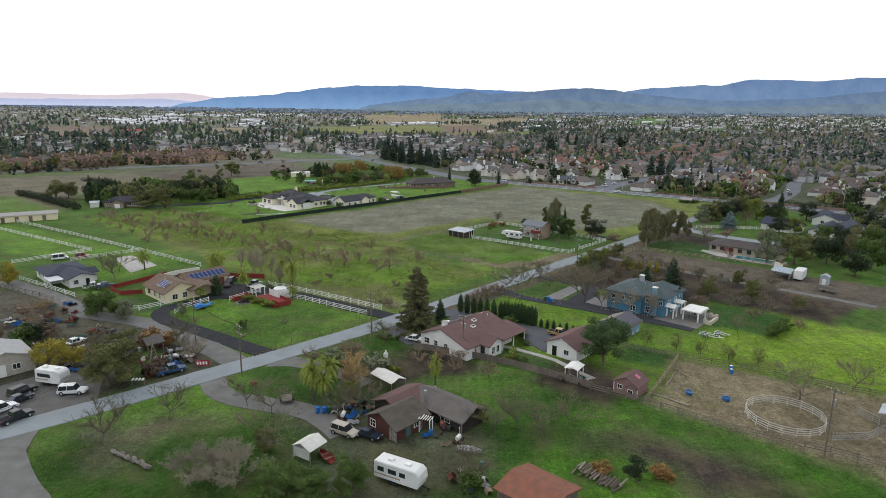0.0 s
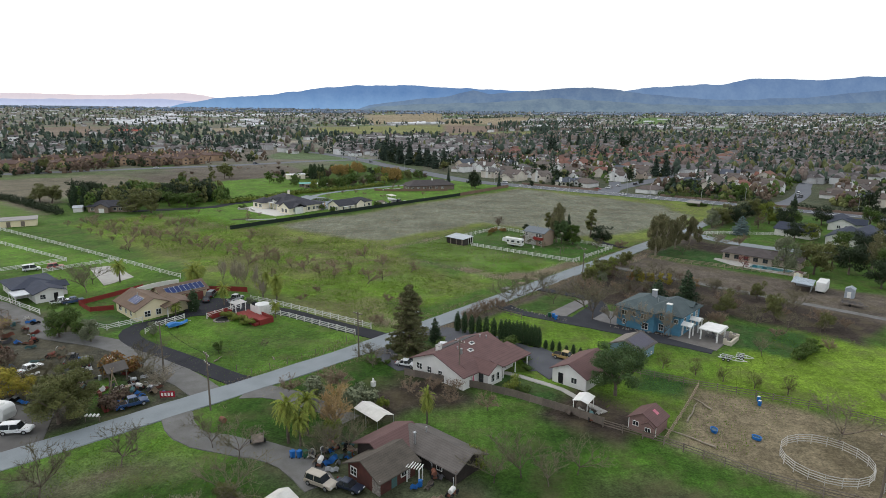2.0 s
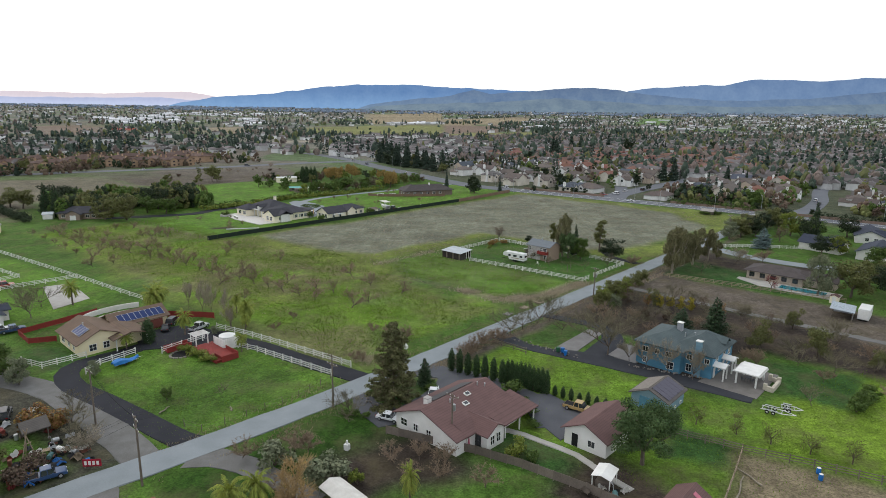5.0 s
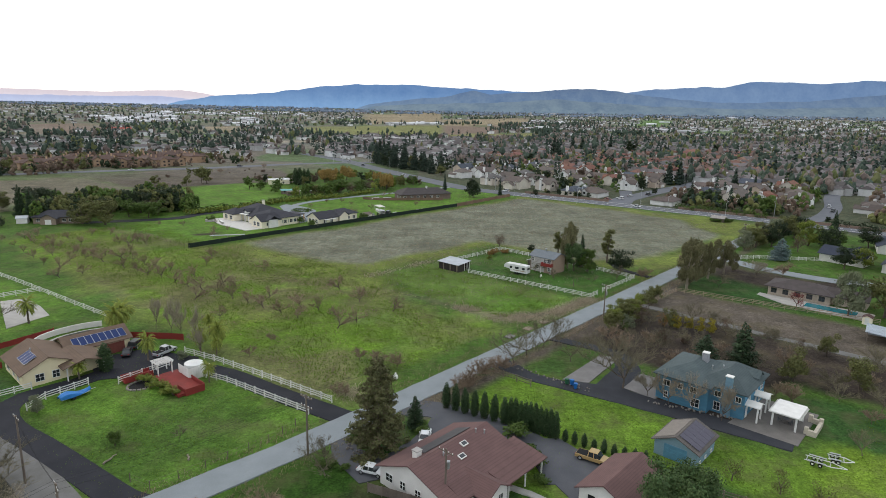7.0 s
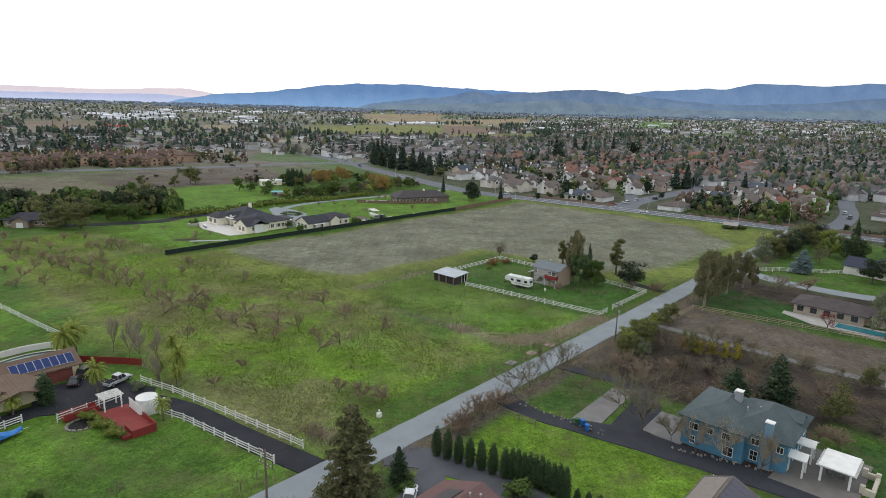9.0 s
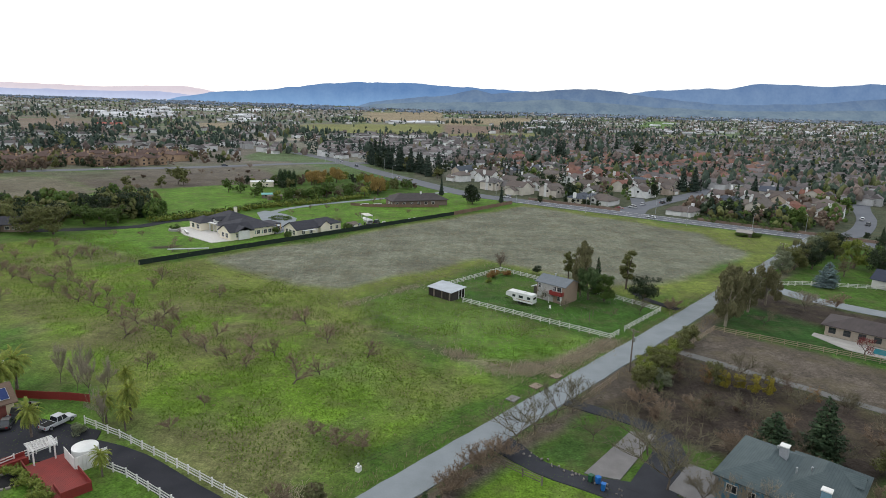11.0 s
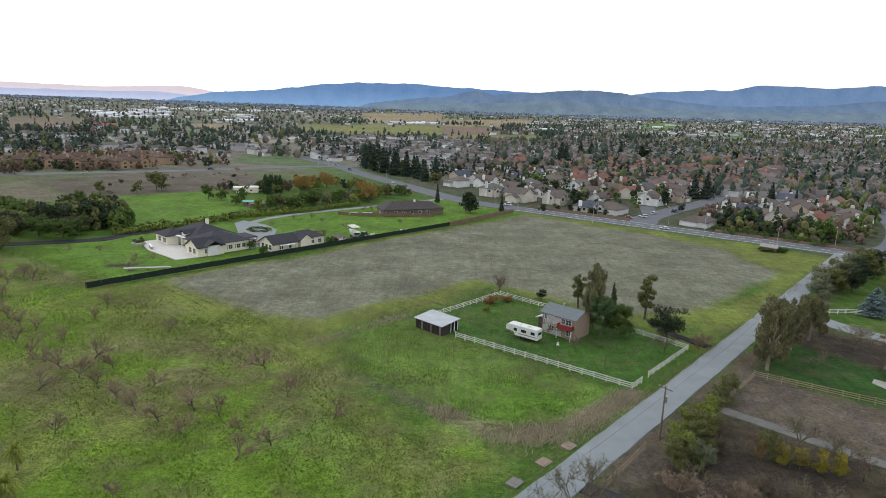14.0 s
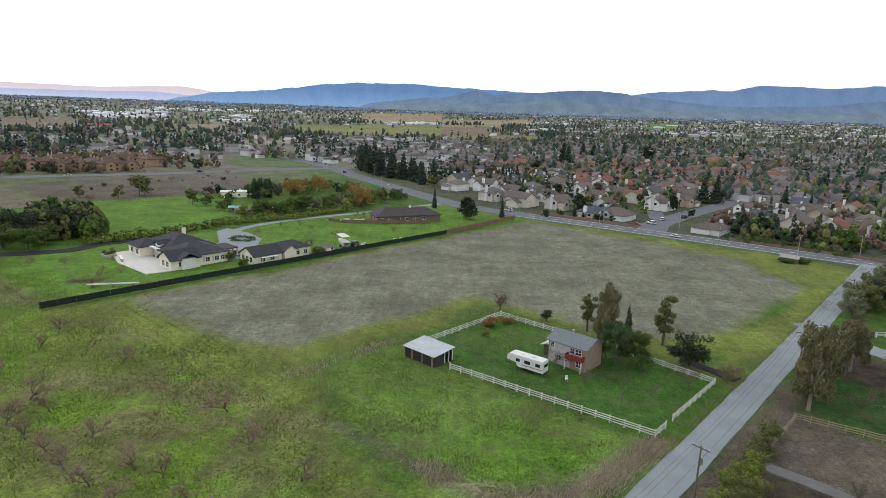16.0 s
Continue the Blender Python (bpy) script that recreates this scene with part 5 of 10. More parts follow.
plant("tall_pine", 226.5, 143, 0.95, 0.95)
plant("near_oak", 213.2, 128.8, 0.8, 1.05, label="open layered pine beside the farmhouse")
plant("eucalyptus", 215, 132.2, 0.9, 1.4)
plant("near_round", 215.5, 125.2, 0.75, 0.9)
plant("conifer", 219.5, 129.8, 0.8, 1.15)
plant("tall_pine", 231, 126.5, 1.15, 1.2, label="slender open-crowned grey-green eucalyptus")
plant("oak", 222, 117, 1.0, 0.85, label="dark evergreen tree with round crown")
plant("oak", 225.2, 153.5, 0.4, 0.33)
plant("brown_tree", 222.5, 166, 0.6, 0.6)
plant("autumn_shrub", 212, 160.5, 1.5, 1.1)
plant("autumn_shrub", 216.5, 158.8, 1.2, 0.8)
plant("lime_shrub", 206, 157.5, 0.7)
for u, v, s in ((199.5, 127.5, 0.35), (212.5, 113.5, 0.5), (204, 117, 0.35), (206, 138.5, 0.5), (205, 135.5, 0.45), (203, 137, 0.4)):
    plant("bare_tree", u, v, s)
for u, v in ((221.5, 109.8), (223, 110.6), (225, 109.4), (220.8, 109)):
    plant("bare_shrub", u, v, 0.8)
for i in range(9):
    plant("shrub", 346.5 + rng.uniform(-2.5, 2.5), 128 + i * 0.9 - 4, rng.uniform(0.9, 1.4), 0.8)
# cream houses
for u, v, s in ((160, 262, 0.8), (163, 268, 0.7), (156, 256, 0.9), (166, 262, 0.7), (150, 290, 0.8), (170, 280, 0.7), (158, 284, 0.7)):
    plant("orchard", u, v, s)
for u, v in ((197, 257), (222, 243.8), (224.5, 244.5), (196, 246.5)):
    plant("shrub", u, v, 1.3, 1.5)
for i in range(14):
    plant("orchard", 226 + rng.uniform(0, 70), 256 + rng.uniform(0, 44), rng.uniform(0.6, 0.9))
hedge([(172, 309), (200, 308), (225, 313), (258, 308), (292, 312)], 3.0, 2.5, L_LIME, 4200, "tall yellow-green boundary hedge", 0.75, 5)
hedge([(176, 312), (205, 311), (228, 316), (262, 312)], 2.6, 2.9, L_GREEN, 2400, "tall uneven green boundary hedge", 0.75, 6)
for i in range(84):
    if i < 46:
        u = rng.uniform(236, 342)
        v = 319 + (u - 236) * 0.08 + rng.uniform(-5, 7)
        k = ("town_green", "town_lime", "town_green", "town_olive", "town_brown")[i % 5]
    else:
        u, v = rng.uniform(252, 338), rng.uniform(360, 398)
        k = ("town_green", "town_olive", "town_brown", "town_lime", "town_orange", "town_tree")[i % 6]
    s = rng.uniform(0.5, 0.85)
    plant(k, u, v, s * 0.95, s * rng.uniform(0.8, 1.05))
for u, v, h in ((240, 371, 9), (244, 365, 7.5), (248, 353, 7), (249, 322, 9), (255, 316, 8.5), (271, 322, 10), (264, 320, 9), (242, 347, 5.5)):
    plant("town_green", u, v, h * 0.11, h * 0.1)
for u, v, h in ((277, 323, 7.5), (285, 325, 8), (295, 326, 8), (290, 322, 6.5)):
    plant("bare_tree", u, v, h * 0.11, h * 0.1)
for u, v in ((277, 375), (279, 373.5), (281, 372), (283, 370.5), (280, 376), (278, 378)):
    plant("cypress", u, v, 1.3, 1.15, label="dense dark columnar cypress among garden trees")
plant("palm", 290, 312.5, 0.85, 0.8)
for i in range(24):
    plant(rng.choice(("dry_shrub", "bare_shrub", "shrub", "town_olive")), rng.uniform(205, 320), rng.uniform(405, 490), rng.uniform(0.4, 1.3) if i % 4 else 1.2, label="scrub bush on waste ground")
hedge([(386, -20), (376.5, 88)], 3.0, 3.4, L_DARK, 3600, "uneven evergreen hedge behind the far road", 0.6, 27)
hedge([(374.5, 116), (371.2, 160)], 3.0, 3.2, L_GREEN, 2400, "clipped green hedge behind the far road", 0.6, 28)
hedge([(98, 408), (101, 368), (104, 328)], 4.2, 3.4, L_DARK, 7000, "long clipped dark green hedge beside the paddock", 0.5, 7)
# trees round the low dark-roofed house
for k, u, v, h in (("olive_tree", 129, 315, 12.2), ("olive_tree", 135, 306.5, 12.0), ("round_tree", 150, 321, 10.0), ("round_tree", 155, 312, 8.2), ("round_tree", 161, 316, 7.5), ("oak", 158, 328, 11.8), ("oak", 169, 326, 12.9), ("conifer", 173, 323, 10.3), ("oak", 123, 362, 13), ("conifer", 134, 365, 10), ("oak", 126, 355, 12.4), ("conifer", 114, 344, 15), ("conifer", 116, 336, 14.5), ("oak", 121, 337, 10.7), ("olive_tree", 109, 383, 10.2), ("olive_tree", 112, 373, 10.4), ("oak", 143, 330, 9.5), ("bare_tree", 163, 321, 8.0)):
    plant(k, u, v, h * (0.1 if k == "conifer" else 0.135), h * 0.105)
for u, v, h in ((301, 314, 11.5), (318, 374, 10.5), (309, 378, 9), (298, 373, 9.5), (327, 352, 7.5)):
    plant("gold_willow", u, v, h * 0.115, h * 0.105)


# rough grass tufts and weeds over the near plots, too many to count
def tufts(name, n, seed, zones, h0, h1, material, label, edge=0.8, slim=0.4, least=0.55, rows=0.0):
    r = np.random.RandomState(seed)
    area = np.array([(b - a) * (d - c) for a, b, c, d in zones])
    k = r.choice(len(zones), n, p=area / area.sum())
    z = np.array(zones, float)[k]
    u, v = z[:, 0] + (z[:, 1] - z[:, 0]) * r.rand(n), z[:, 2] + (z[:, 3] - z[:, 2]) * r.rand(n)
    u, v = u + r.normal(size=n) * edge, v + r.normal(size=n) * edge
    if rows:  # old tillage rows that run across the plots
        u = (np.round(u / rows + 0.5 * value_noise(u + 50, v + 50, 25, 2)) - 0.5 * value_noise(u + 50, v + 50, 25, 2)) * rows + r.normal(size=n) * rows * 0.12
    x, y = u * CA - v * SA, u * SA + v * CA
    keep = value_noise(x + 400, y + 400, 6, seed) + 0.35 * r.rand(n) > least
    x, y = x[keep], y[keep]
    n = len(x)
    a = r.rand(n) * 6.28
    w, h = (h0 + (h1 - h0) * r.rand(n)) * slim, h0 + (h1 - h0) * r.rand(n)
    c, s = np.cos(a) * w, np.sin(a) * w
    o = np.zeros(n) - 0.12
    V = np.stack([np.stack([x - c, y - s, o], 1), np.stack([x + c, y + s, o], 1), np.stack([x + c * 0.5 - s * h / w * 0.9, y + s * 0.5 + c * h / w * 0.9, h * 0.7], 1), np.stack([x - c * 0.6 - s * h / w * 0.7, y - s * 0.6 + c * h / w * 0.7, h * 0.6], 1)], 1).reshape(-1, 3)
    tagged(mesh_from(name, V.tolist(), np.arange(4 * n).reshape(n, 4).tolist(), material), label, "grass", kind="stuff")


T_GREEN = mat("grass_blades", (0.140, 0.218, 0.030), (0.094, 0.152, 0.021), rough=0.9, scale=0.06, fine=0.8, bump=0, rnd=0.2, hue=0.015, spec=0.1, island=True)
T_DRY = mat("dry_weeds", (0.30, 0.25, 0.165), (0.21, 0.175, 0.115), rough=0.9, scale=0.06, fine=0.8, bump=0, rnd=0.35, hue=0.02, spec=0.1, island=True)
T_REED = mat("dry_reeds", (0.46, 0.40, 0.30), (0.34, 0.29, 0.215), rough=0.9, scale=0.06, fine=0.8, bump=0, rnd=0.3, hue=0.02, spec=0.1, island=True)
T_DARK = mat("dark_tussocks", (0.098, 0.102, 0.042), (0.066, 0.070, 0.030), rough=0.9, scale=0.06, fine=0.8, bump=0, rnd=0.3, hue=0.03, spec=0.1, island=True)
T_MAUVE = mat("pale_field_weeds", (0.255, 0.225, 0.20), (0.17, 0.155, 0.125), rough=0.9, scale=0.05, fine=0.8, bump=0, rnd=0.35, hue=0.03, spec=0.1, island=True)
for m in (T_GREEN, T_DRY, T_REED, T_DARK, T_MAUVE):  # thin blades let light through
    n, l = m.node_tree.nodes, m.node_tree.links
    tl, mx = n.new("ShaderNodeBsdfTranslucent"), n.new("ShaderNodeMixShader")
    mx.inputs[0].default_value = 0.5
    l.new(n["Principled BSDF"].inputs["Base Color"].links[0].from_socket, tl.inputs["Color"])
    l.new(n["Principled BSDF"].outputs[0], mx.inputs[1])
    l.new(tl.outputs[0], mx.inputs[2])
    l.new(mx.outputs[0], n["Material Output"].inputs["Surface"])
MEADOW = [(104, 150, 112, 300), (159, 188, 114, 166), (149, 162, 150, 200)]
YARDS = [(64, 96, 108, 156), (104, 138, 30, 96), (128, 172, -20, 42), (22, 52, 70, 102)]
tufts("grass_tufts", 60000, 3, MEADOW, 0.1, 0.28, T_GREEN, "rough green grass tufts across the plots")
tufts("yard_grass", 26000, 21, YARDS, 0.06, 0.2, T_GREEN, "rough green grass tufts round the houses", 0.5)
tufts("dark_tussocks", 1200, 23, MEADOW + [(148, 166, 150, 240), (188, 228, 163, 180)], 0.06, 0.16, T_DARK, "dark tussocks in the rough meadow", 0.6, 0.45, 0.66)
tufts("row_tussocks", 5500, 26, [(140, 164, 168, 240), (146, 152, 118, 168), (190, 228, 166, 180)], 0.06, 0.18, T_DARK, "dark tussocks in old tillage rows", 0.6, 0.45, 0.62, 2.4)
tufts("field_weeds", 60000, 25, [(160, 346, 122, 237)], 0.07, 0.2, T_MAUVE, "pale dead weeds over the fallow field", 0.8, 0.42, 0.5)
tufts("dry_weeds", 34000, 9, [(104, 148, 112, 300), (148, 188, 118, 240), (188, 342, 165, 240), (222, 342, 118, 165), (164, 190, 108, 113), (156, 159, 114, 132), (140, 150, 165, 240), (72, 94, 107.6, 110), (107, 160, 107, 112)], 0.08, 0.26, T_DRY, "dry brown weeds across the fields")
tufts("dry_reeds", 9000, 12, [(164, 190, 108.2, 111), (159.5, 166, 111.5, 116), (157, 160, 115, 131), (105, 109, 110, 113), (160, 188, 168.6, 169.4)], 0.25, 0.75, T_REED, "tall dry weeds along the plot edges", 1.1, 0.07)
tufts("verge_weeds", 12000, 31, [(60, 360, 98.2, 100.4), (106, 360, 106.6, 108.6), (62, 98, 106.8, 108.4)], 0.15, 0.5, T_DRY, "dry weeds along the lane's verges", 0.4, 0.12, 0.6)

# ---- buildings ----


def gable_roof(bm, x0, x1, y0, y1, z, rise, axis="x", over=0.5, th=0.16, ridge=None):
    """Two roof slopes of real thickness; the ridge may lie off the middle."""
    if axis == "x":
        f = lambda a, b, c: (a, b, c)
        a0, a1, b0, b1 = x0, x1, y0, y1
    else:
        f = lambda a, b, c: (b, a, c)
        a0, a1, b0, b1 = y0, y1, x0, x1
    c = ridge if ridge is not None else (b0 + b1) / 2
    a0, a1 = a0 - over, a1 + over
    sec = [(b0 - over, z - over * rise / (c - b0)), (c, z + rise), (b1 + over, z - over * rise / (b1 - c))]
    top = [(b, h + th) for b, h in sec]
    pr = sec + top[::-1]
    A0 = [bm.verts.new(f(a0, b, h)) for b, h in pr]
    A1 = [bm.verts.new(f(a1, b, h)) for b, h in pr]
    n = len(pr)
    for i in range(n):
        j = (i + 1) % n
        bm.faces.new((A0[i], A0[j], A1[j], A1[i]))
    for R in (A0, A1):
        bm.faces.new((R[0], R[1], R[4], R[5]))
        bm.faces.new((R[1], R[2], R[3], R[4]))


def hip_roof(bm, x0, x1, y0, y1, z, rise, over=0.5, th=0.16):
    x0, x1, y0, y1 = x0 - over, x1 + over, y0 - over, y1 + over
    w, d = x1 - x0, y1 - y0
    if w >= d:
        r = [((x0 + d / 2), (y0 + y1) / 2), ((x1 - d / 2) + 0.01, (y0 + y1) / 2)]
        order = ((0, 1, 1, 0), (1, 2, 1), (2, 3, 0, 1), (3, 0, 0))
    else:
        r = [((x0 + x1) / 2, y0 + w / 2), ((x0 + x1) / 2, y1 - w / 2 + 0.01)]
        order = None
    z -= 0.12
    lo = [bm.verts.new(p) for p in ((x0, y0, z), (x1, y0, z), (x1, y1, z), (x0, y1, z))]
    up = [bm.verts.new((v.co.x, v.co.y, z + th)) for v in lo]
    tp = [bm.verts.new((*p, z + th + rise)) for p in r]
    bm.faces.new(lo[::-1])
    for i in range(4):
        bm.faces.new((lo[i], lo[(i + 1) % 4], up[(i + 1) % 4], up[i]))
    if w >= d:
        for f in ((up[0], up[1], tp[1], tp[0]), (up[1], up[2], tp[1]), (up[2], up[3], tp[0], tp[1]), (up[3], up[0], tp[0])):
            bm.faces.new(f)
    else:
        for f in ((up[0], up[1], tp[0]), (up[1], up[2], tp[1], tp[0]), (up[2], up[3], tp[1]), (up[3], up[0], tp[0], tp[1])):
            bm.faces.new(f)


def gable_walls(bm, x0, x1, y0, y1, h, rise, axis="x", ridge=None):
    if axis == "x":
        f = lambda a, b, c: (a, b, c)
        a0, a1, b0, b1 = x0, x1, y0, y1
    else:
        f = lambda a, b, c: (b, a, c)
        a0, a1, b0, b1 = y0, y1, x0, x1
    c = ridge if ridge is not None else (b0 + b1) / 2
    pr = [(b0, -0.2), (b1, -0.2), (b1, h), (c, h + rise), (b0, h)]
    A0 = [bm.verts.new(f(a0, b, z)) for b, z in pr]
    A1 = [bm.verts.new(f(a1, b, z)) for b, z in pr]
    for i in range(5):
        j = (i + 1) % 5
        bm.faces.new((A0[i], A0[j], A1[j], A1[i]))
    bm.faces.new(A0)
    bm.faces.new(A1[::-1])


def window(e, x, y, z, w, h, face, frame_m=None, kind="window"):
    """A framed window (pane set back in a proud frame) on a wall facing x-, x+, y- or y+."""
    rz = {"x-": -90, "x+": 90, "y-": 0, "y+": 180}[face]
    fm = frame_m or WHITE
    key = (kind, round(w, 2), round(h, 2), fm.name)
    m = pose(x, y, z, 0, 0, rz)
    if key in POSTS:
        o = again(POSTS[key], m, e)
        again(POSTS[key + ("pane",)], None, o)
        return o
    bm = bmesh.new()
    t = 0.09
    for a in ((-w / 2 - t, w / 2 + t, -0.07, 0.05, h / 2, h / 2 + t), (-w / 2 - t, w / 2 + t, -0.10, 0.05, -h / 2 - t, -h / 2),
              (-w / 2 - t, -w / 2, -0.07, 0.05, -h / 2, h / 2), (w / 2, w / 2 + t, -0.07, 0.05, -h / 2, h / 2), (-0.03, 0.03, -0.06, 0.04, -h / 2, h / 2)):
        box(bm, *a)
    if kind == "window" and h > 1:
        box(bm, -w / 2, -0.03, -0.055, 0.04, -0.025, 0.025)
        box(bm, 0.03, w / 2, -0.055, 0.04, -0.025, 0.025)
    fr = part(kind, bm, fm, e)
    fr.matrix_basis = m
    pane = part("pane", bm_box(-w / 2, w / 2, -0.025, 0.02, -h / 2, h / 2), GLASS, fr, "dark reflecting glass")
    POSTS[key], POSTS[key + ("pane",)] = fr, pane
    return fr


def panel_door(e, x, y, w, h, face, m, name="door", rows=4):
    """A door leaf with raised panels."""
    rz = {"x-": -90, "x+": 90, "y-": 0, "y+": 180}[face]
    bm = bmesh.new()
    box(bm, -w / 2, w / 2, -0.05, 0.04, -0.02, h)
    for r in range(rows):
        for c in range(max(1, round(w / 0.7))):
            n = max(1, round(w / 0.7))
            a, b = -w / 2 + w * c / n + 0.07, -w / 2 + w * (c + 1) / n - 0.07
            box(bm, a, b, -0.075, -0.05, h * r / rows + 0.07, h * (r + 1) / rows - 0.05)
    o = part(name, bm, m, e)
    o.matrix_basis = pose(x, y, 0, 0, 0, rz)
    return o


def chimney(e, x, y, z0, z1, w, m, cap=None):
    bm = bmesh.new()
    box(bm, x - w / 2, x + w / 2, y - w / 2, y + w / 2, z0, z1)
    c = part("chimney", bm, m, e)
    part("cap", bm_box(x - w / 2 - 0.08, x + w / 2 + 0.08, y - w / 2 - 0.08, y + w / 2 + 0.08, z1, z1 + 0.12), cap or CONCRETE, c)
    return c


def vent(e, x, y, z, r=0.1, h=0.5):
    bm = bmesh.new()
    tube(bm, (x, y, z - 0.3), (x, y, z + h), r, r, 8)
    tube(bm, (x, y, z + h), (x, y, z + h + 0.08), r * 1.6, r * 1.2, 8)
    return part("vent_pipe", bm, METAL, e)


def walls_part(e, wings, m):
    bm = bmesh.new()
    for w in wings:
        if w.get("open"):
            continue
        if w["roof"] == "gable":
            gable_walls(bm, *w["r"], w["h"], w["rise"], w.get("axis", "x"), w.get("ridge"))
        else:
            x0, x1, y0, y1 = w["r"]
            box(bm, x0, x1, y0, y1, -0.2, w["h"])
    return part("wall", bm, m, e)


def roofs_part(e, wings, m):
    for w in wings:
        bm = bmesh.new()
        if w["roof"] == "gable":
            gable_roof(bm, *w["r"], w["h"], w["rise"], w.get("axis", "x"), w.get("over", 0.5), 0.16, w.get("ridge"))
        elif w["roof"] == "hip":
            hip_roof(bm, *w["r"], w["h"], w["rise"], w.get("over", 0.5))
        r = part("roof", bm, w.get("m", m), e)
        # eaves gutter along the low edges
        if w.get("gutter"):
            x0, x1, y0, y1 = w["r"]
            o = w.get("over", 0.5)
            for g in ((x0 - o, x1 + o, y0 - o - 0.1, y0 - o), (x0 - o, x1 + o, y1 + o, y1 + o + 0.1)):
                part("gutter", bm_box(*g, w["h"] - 0.3, w["h"] - 0.14), WHITE, r)


def roofmat(name, a, b):
    m = mat(name, a, b, rough=0.9, scale=0.5, fine=5, bump=0.4, rnd=0.06, stretch=(1, 1, 3))
    n, k = m.node_tree.nodes, m.node_tree.links
    p = n["Principled BSDF"]
    src = p.inputs["Base Color"].links[0].from_socket
    geo, sep, w = n.new("ShaderNodeNewGeometry"), n.new("ShaderNodeSeparateXYZ"), n.new("ShaderNodeMath")
    k.new(geo.outputs["Position"], sep.inputs[0])
    w.operation = "PINGPONG"
    w.inputs[1].default_value = 0.075
    k.new(sep.outputs[2], w.inputs[0])
    r, x = n.new("ShaderNodeMapRange"), n.new("ShaderNodeVectorMath")
    r.inputs[1].default_value, r.inputs[2].default_value, r.inputs[3].default_value, r.inputs[4].default_value = 0.0, 0.03, 0.84, 1.04
    k.new(w.outputs[0], r.inputs[0])
    x.operation = "SCALE"
    k.new(src, x.inputs[0])
    k.new(r.outputs[0], x.inputs["Scale"])
    k.new(x.outputs[0], p.inputs["Base Color"])
    return m


STUCCO = mat("white_stucco", (0.74, 0.72, 0.69), (0.60, 0.58, 0.55), rough=0.9, scale=0.4, fine=9, bump=0.2)
CREAM = mat("cream_stucco", (0.84, 0.77, 0.62), (0.76, 0.69, 0.54), rough=0.9, scale=0.4, fine=9, bump=0.2)
YELLOWW = mat("pale_yellow_stucco", (0.76, 0.67, 0.46), (0.67, 0.58, 0.38), rough=0.9, scale=0.4, fine=9, bump=0.2)
BLUEW = mat("blue_siding", (0.085, 0.235, 0.345), (0.065, 0.18, 0.27), rough=0.75, scale=0.4, fine=7, bump=0.25, stretch=(1, 1, 6))
PINKW = mat("dusty_pink_siding", (0.27, 0.165, 0.15), (0.21, 0.13, 0.12), rough=0.85, scale=0.5, fine=8, bump=0.3, stretch=(1, 1, 5))
REDWOODW = mat("red_barn_boards", (0.115, 0.042, 0.032), (0.06, 0.028, 0.024), rough=0.9, scale=0.8, fine=8, bump=0.4)
BARNW = mat("black_brown_boards", (0.045, 0.036, 0.032), (0.024, 0.020, 0.018), rough=0.9, scale=0.8, fine=8, bump=0.4)
R_BROWN = roofmat("brown_shingles", (0.142, 0.082, 0.076), (0.108, 0.063, 0.060))
R_TAN = roofmat("tan_brown_shingles", (0.155, 0.105, 0.075), (0.11, 0.076, 0.055))
R_GREY = roofmat("grey_shingles", (0.135, 0.120, 0.110), (0.09, 0.08, 0.073))
R_GREEN = roofmat("grey_green_tiles", (0.085, 0.108, 0.112), (0.055, 0.074, 0.078))
R_DARK = roofmat("dark_slate_shingles", (0.052, 0.052, 0.062), (0.034, 0.034, 0.042))
R_SHAKE = roofmat("mossy_wood_shakes", (0.115, 0.098, 0.08), (0.065, 0.055, 0.045))
R_NAVY = roofmat("blue_black_shingles", (0.04, 0.048, 0.072), (0.028, 0.033, 0.05))
TIN = mat("corrugated_steel", (0.46, 0.49, 0.52), (0.33, 0.35, 0.37), rough=0.5, metal=0.3, scale=0.5, fine=6, bump=0.2)
RUST = mat("rusty_corrugated_steel", (0.26, 0.10, 0.06), (0.15, 0.075, 0.055), rough=0.8, metal=0.2, scale=0.9, fine=6, bump=0.3)
SOLAR = mat("solar_cells", (0.022, 0.042, 0.135), (0.016, 0.03, 0.10), rough=0.5, scale=2, fine=20, bump=0, spec=0.12)
# matte grey-violet cells: the sky's reflection is put into the base colour
SOLARGREY = mat("sky_tinted_solar_cells", (0.105, 0.098, 0.125), (0.08, 0.075, 0.098), rough=0.5, scale=2, fine=20, bump=0, spec=0.15)
REDPAINT = mat("red_deck_paint", (0.25, 0.032, 0.026), (0.17, 0.026, 0.022), rough=0.7, scale=0.8, fine=9, bump=0.15)
STONE = mat("field_stone", (0.30, 0.27, 0.24), (0.17, 0.15, 0.135), rough=0.95, scale=2.5, fine=8, bump=0.8, rnd=0.15)
PINK = mat("pink_plastic", (0.55, 0.16, 0.22), rough=0.5, bump=0)
BLUEP = mat("blue_plastic", (0.02, 0.16, 0.48), (0.015, 0.12, 0.38), rough=0.45, bump=0.03)
TARP = mat("blue_tarp", (0.03, 0.19, 0.50), (0.02, 0.13, 0.38), rough=0.55, scale=2, fine=8, bump=0.4)
CANVAS = mat("white_canvas", (0.66, 0.64, 0.60), (0.50, 0.48, 0.44), rough=0.85, scale=0.8, fine=6, bump=0.15)
FRAME_D = mat("dark_window_frame", (0.05, 0.05, 0.05), rough=0.5, bump=0)


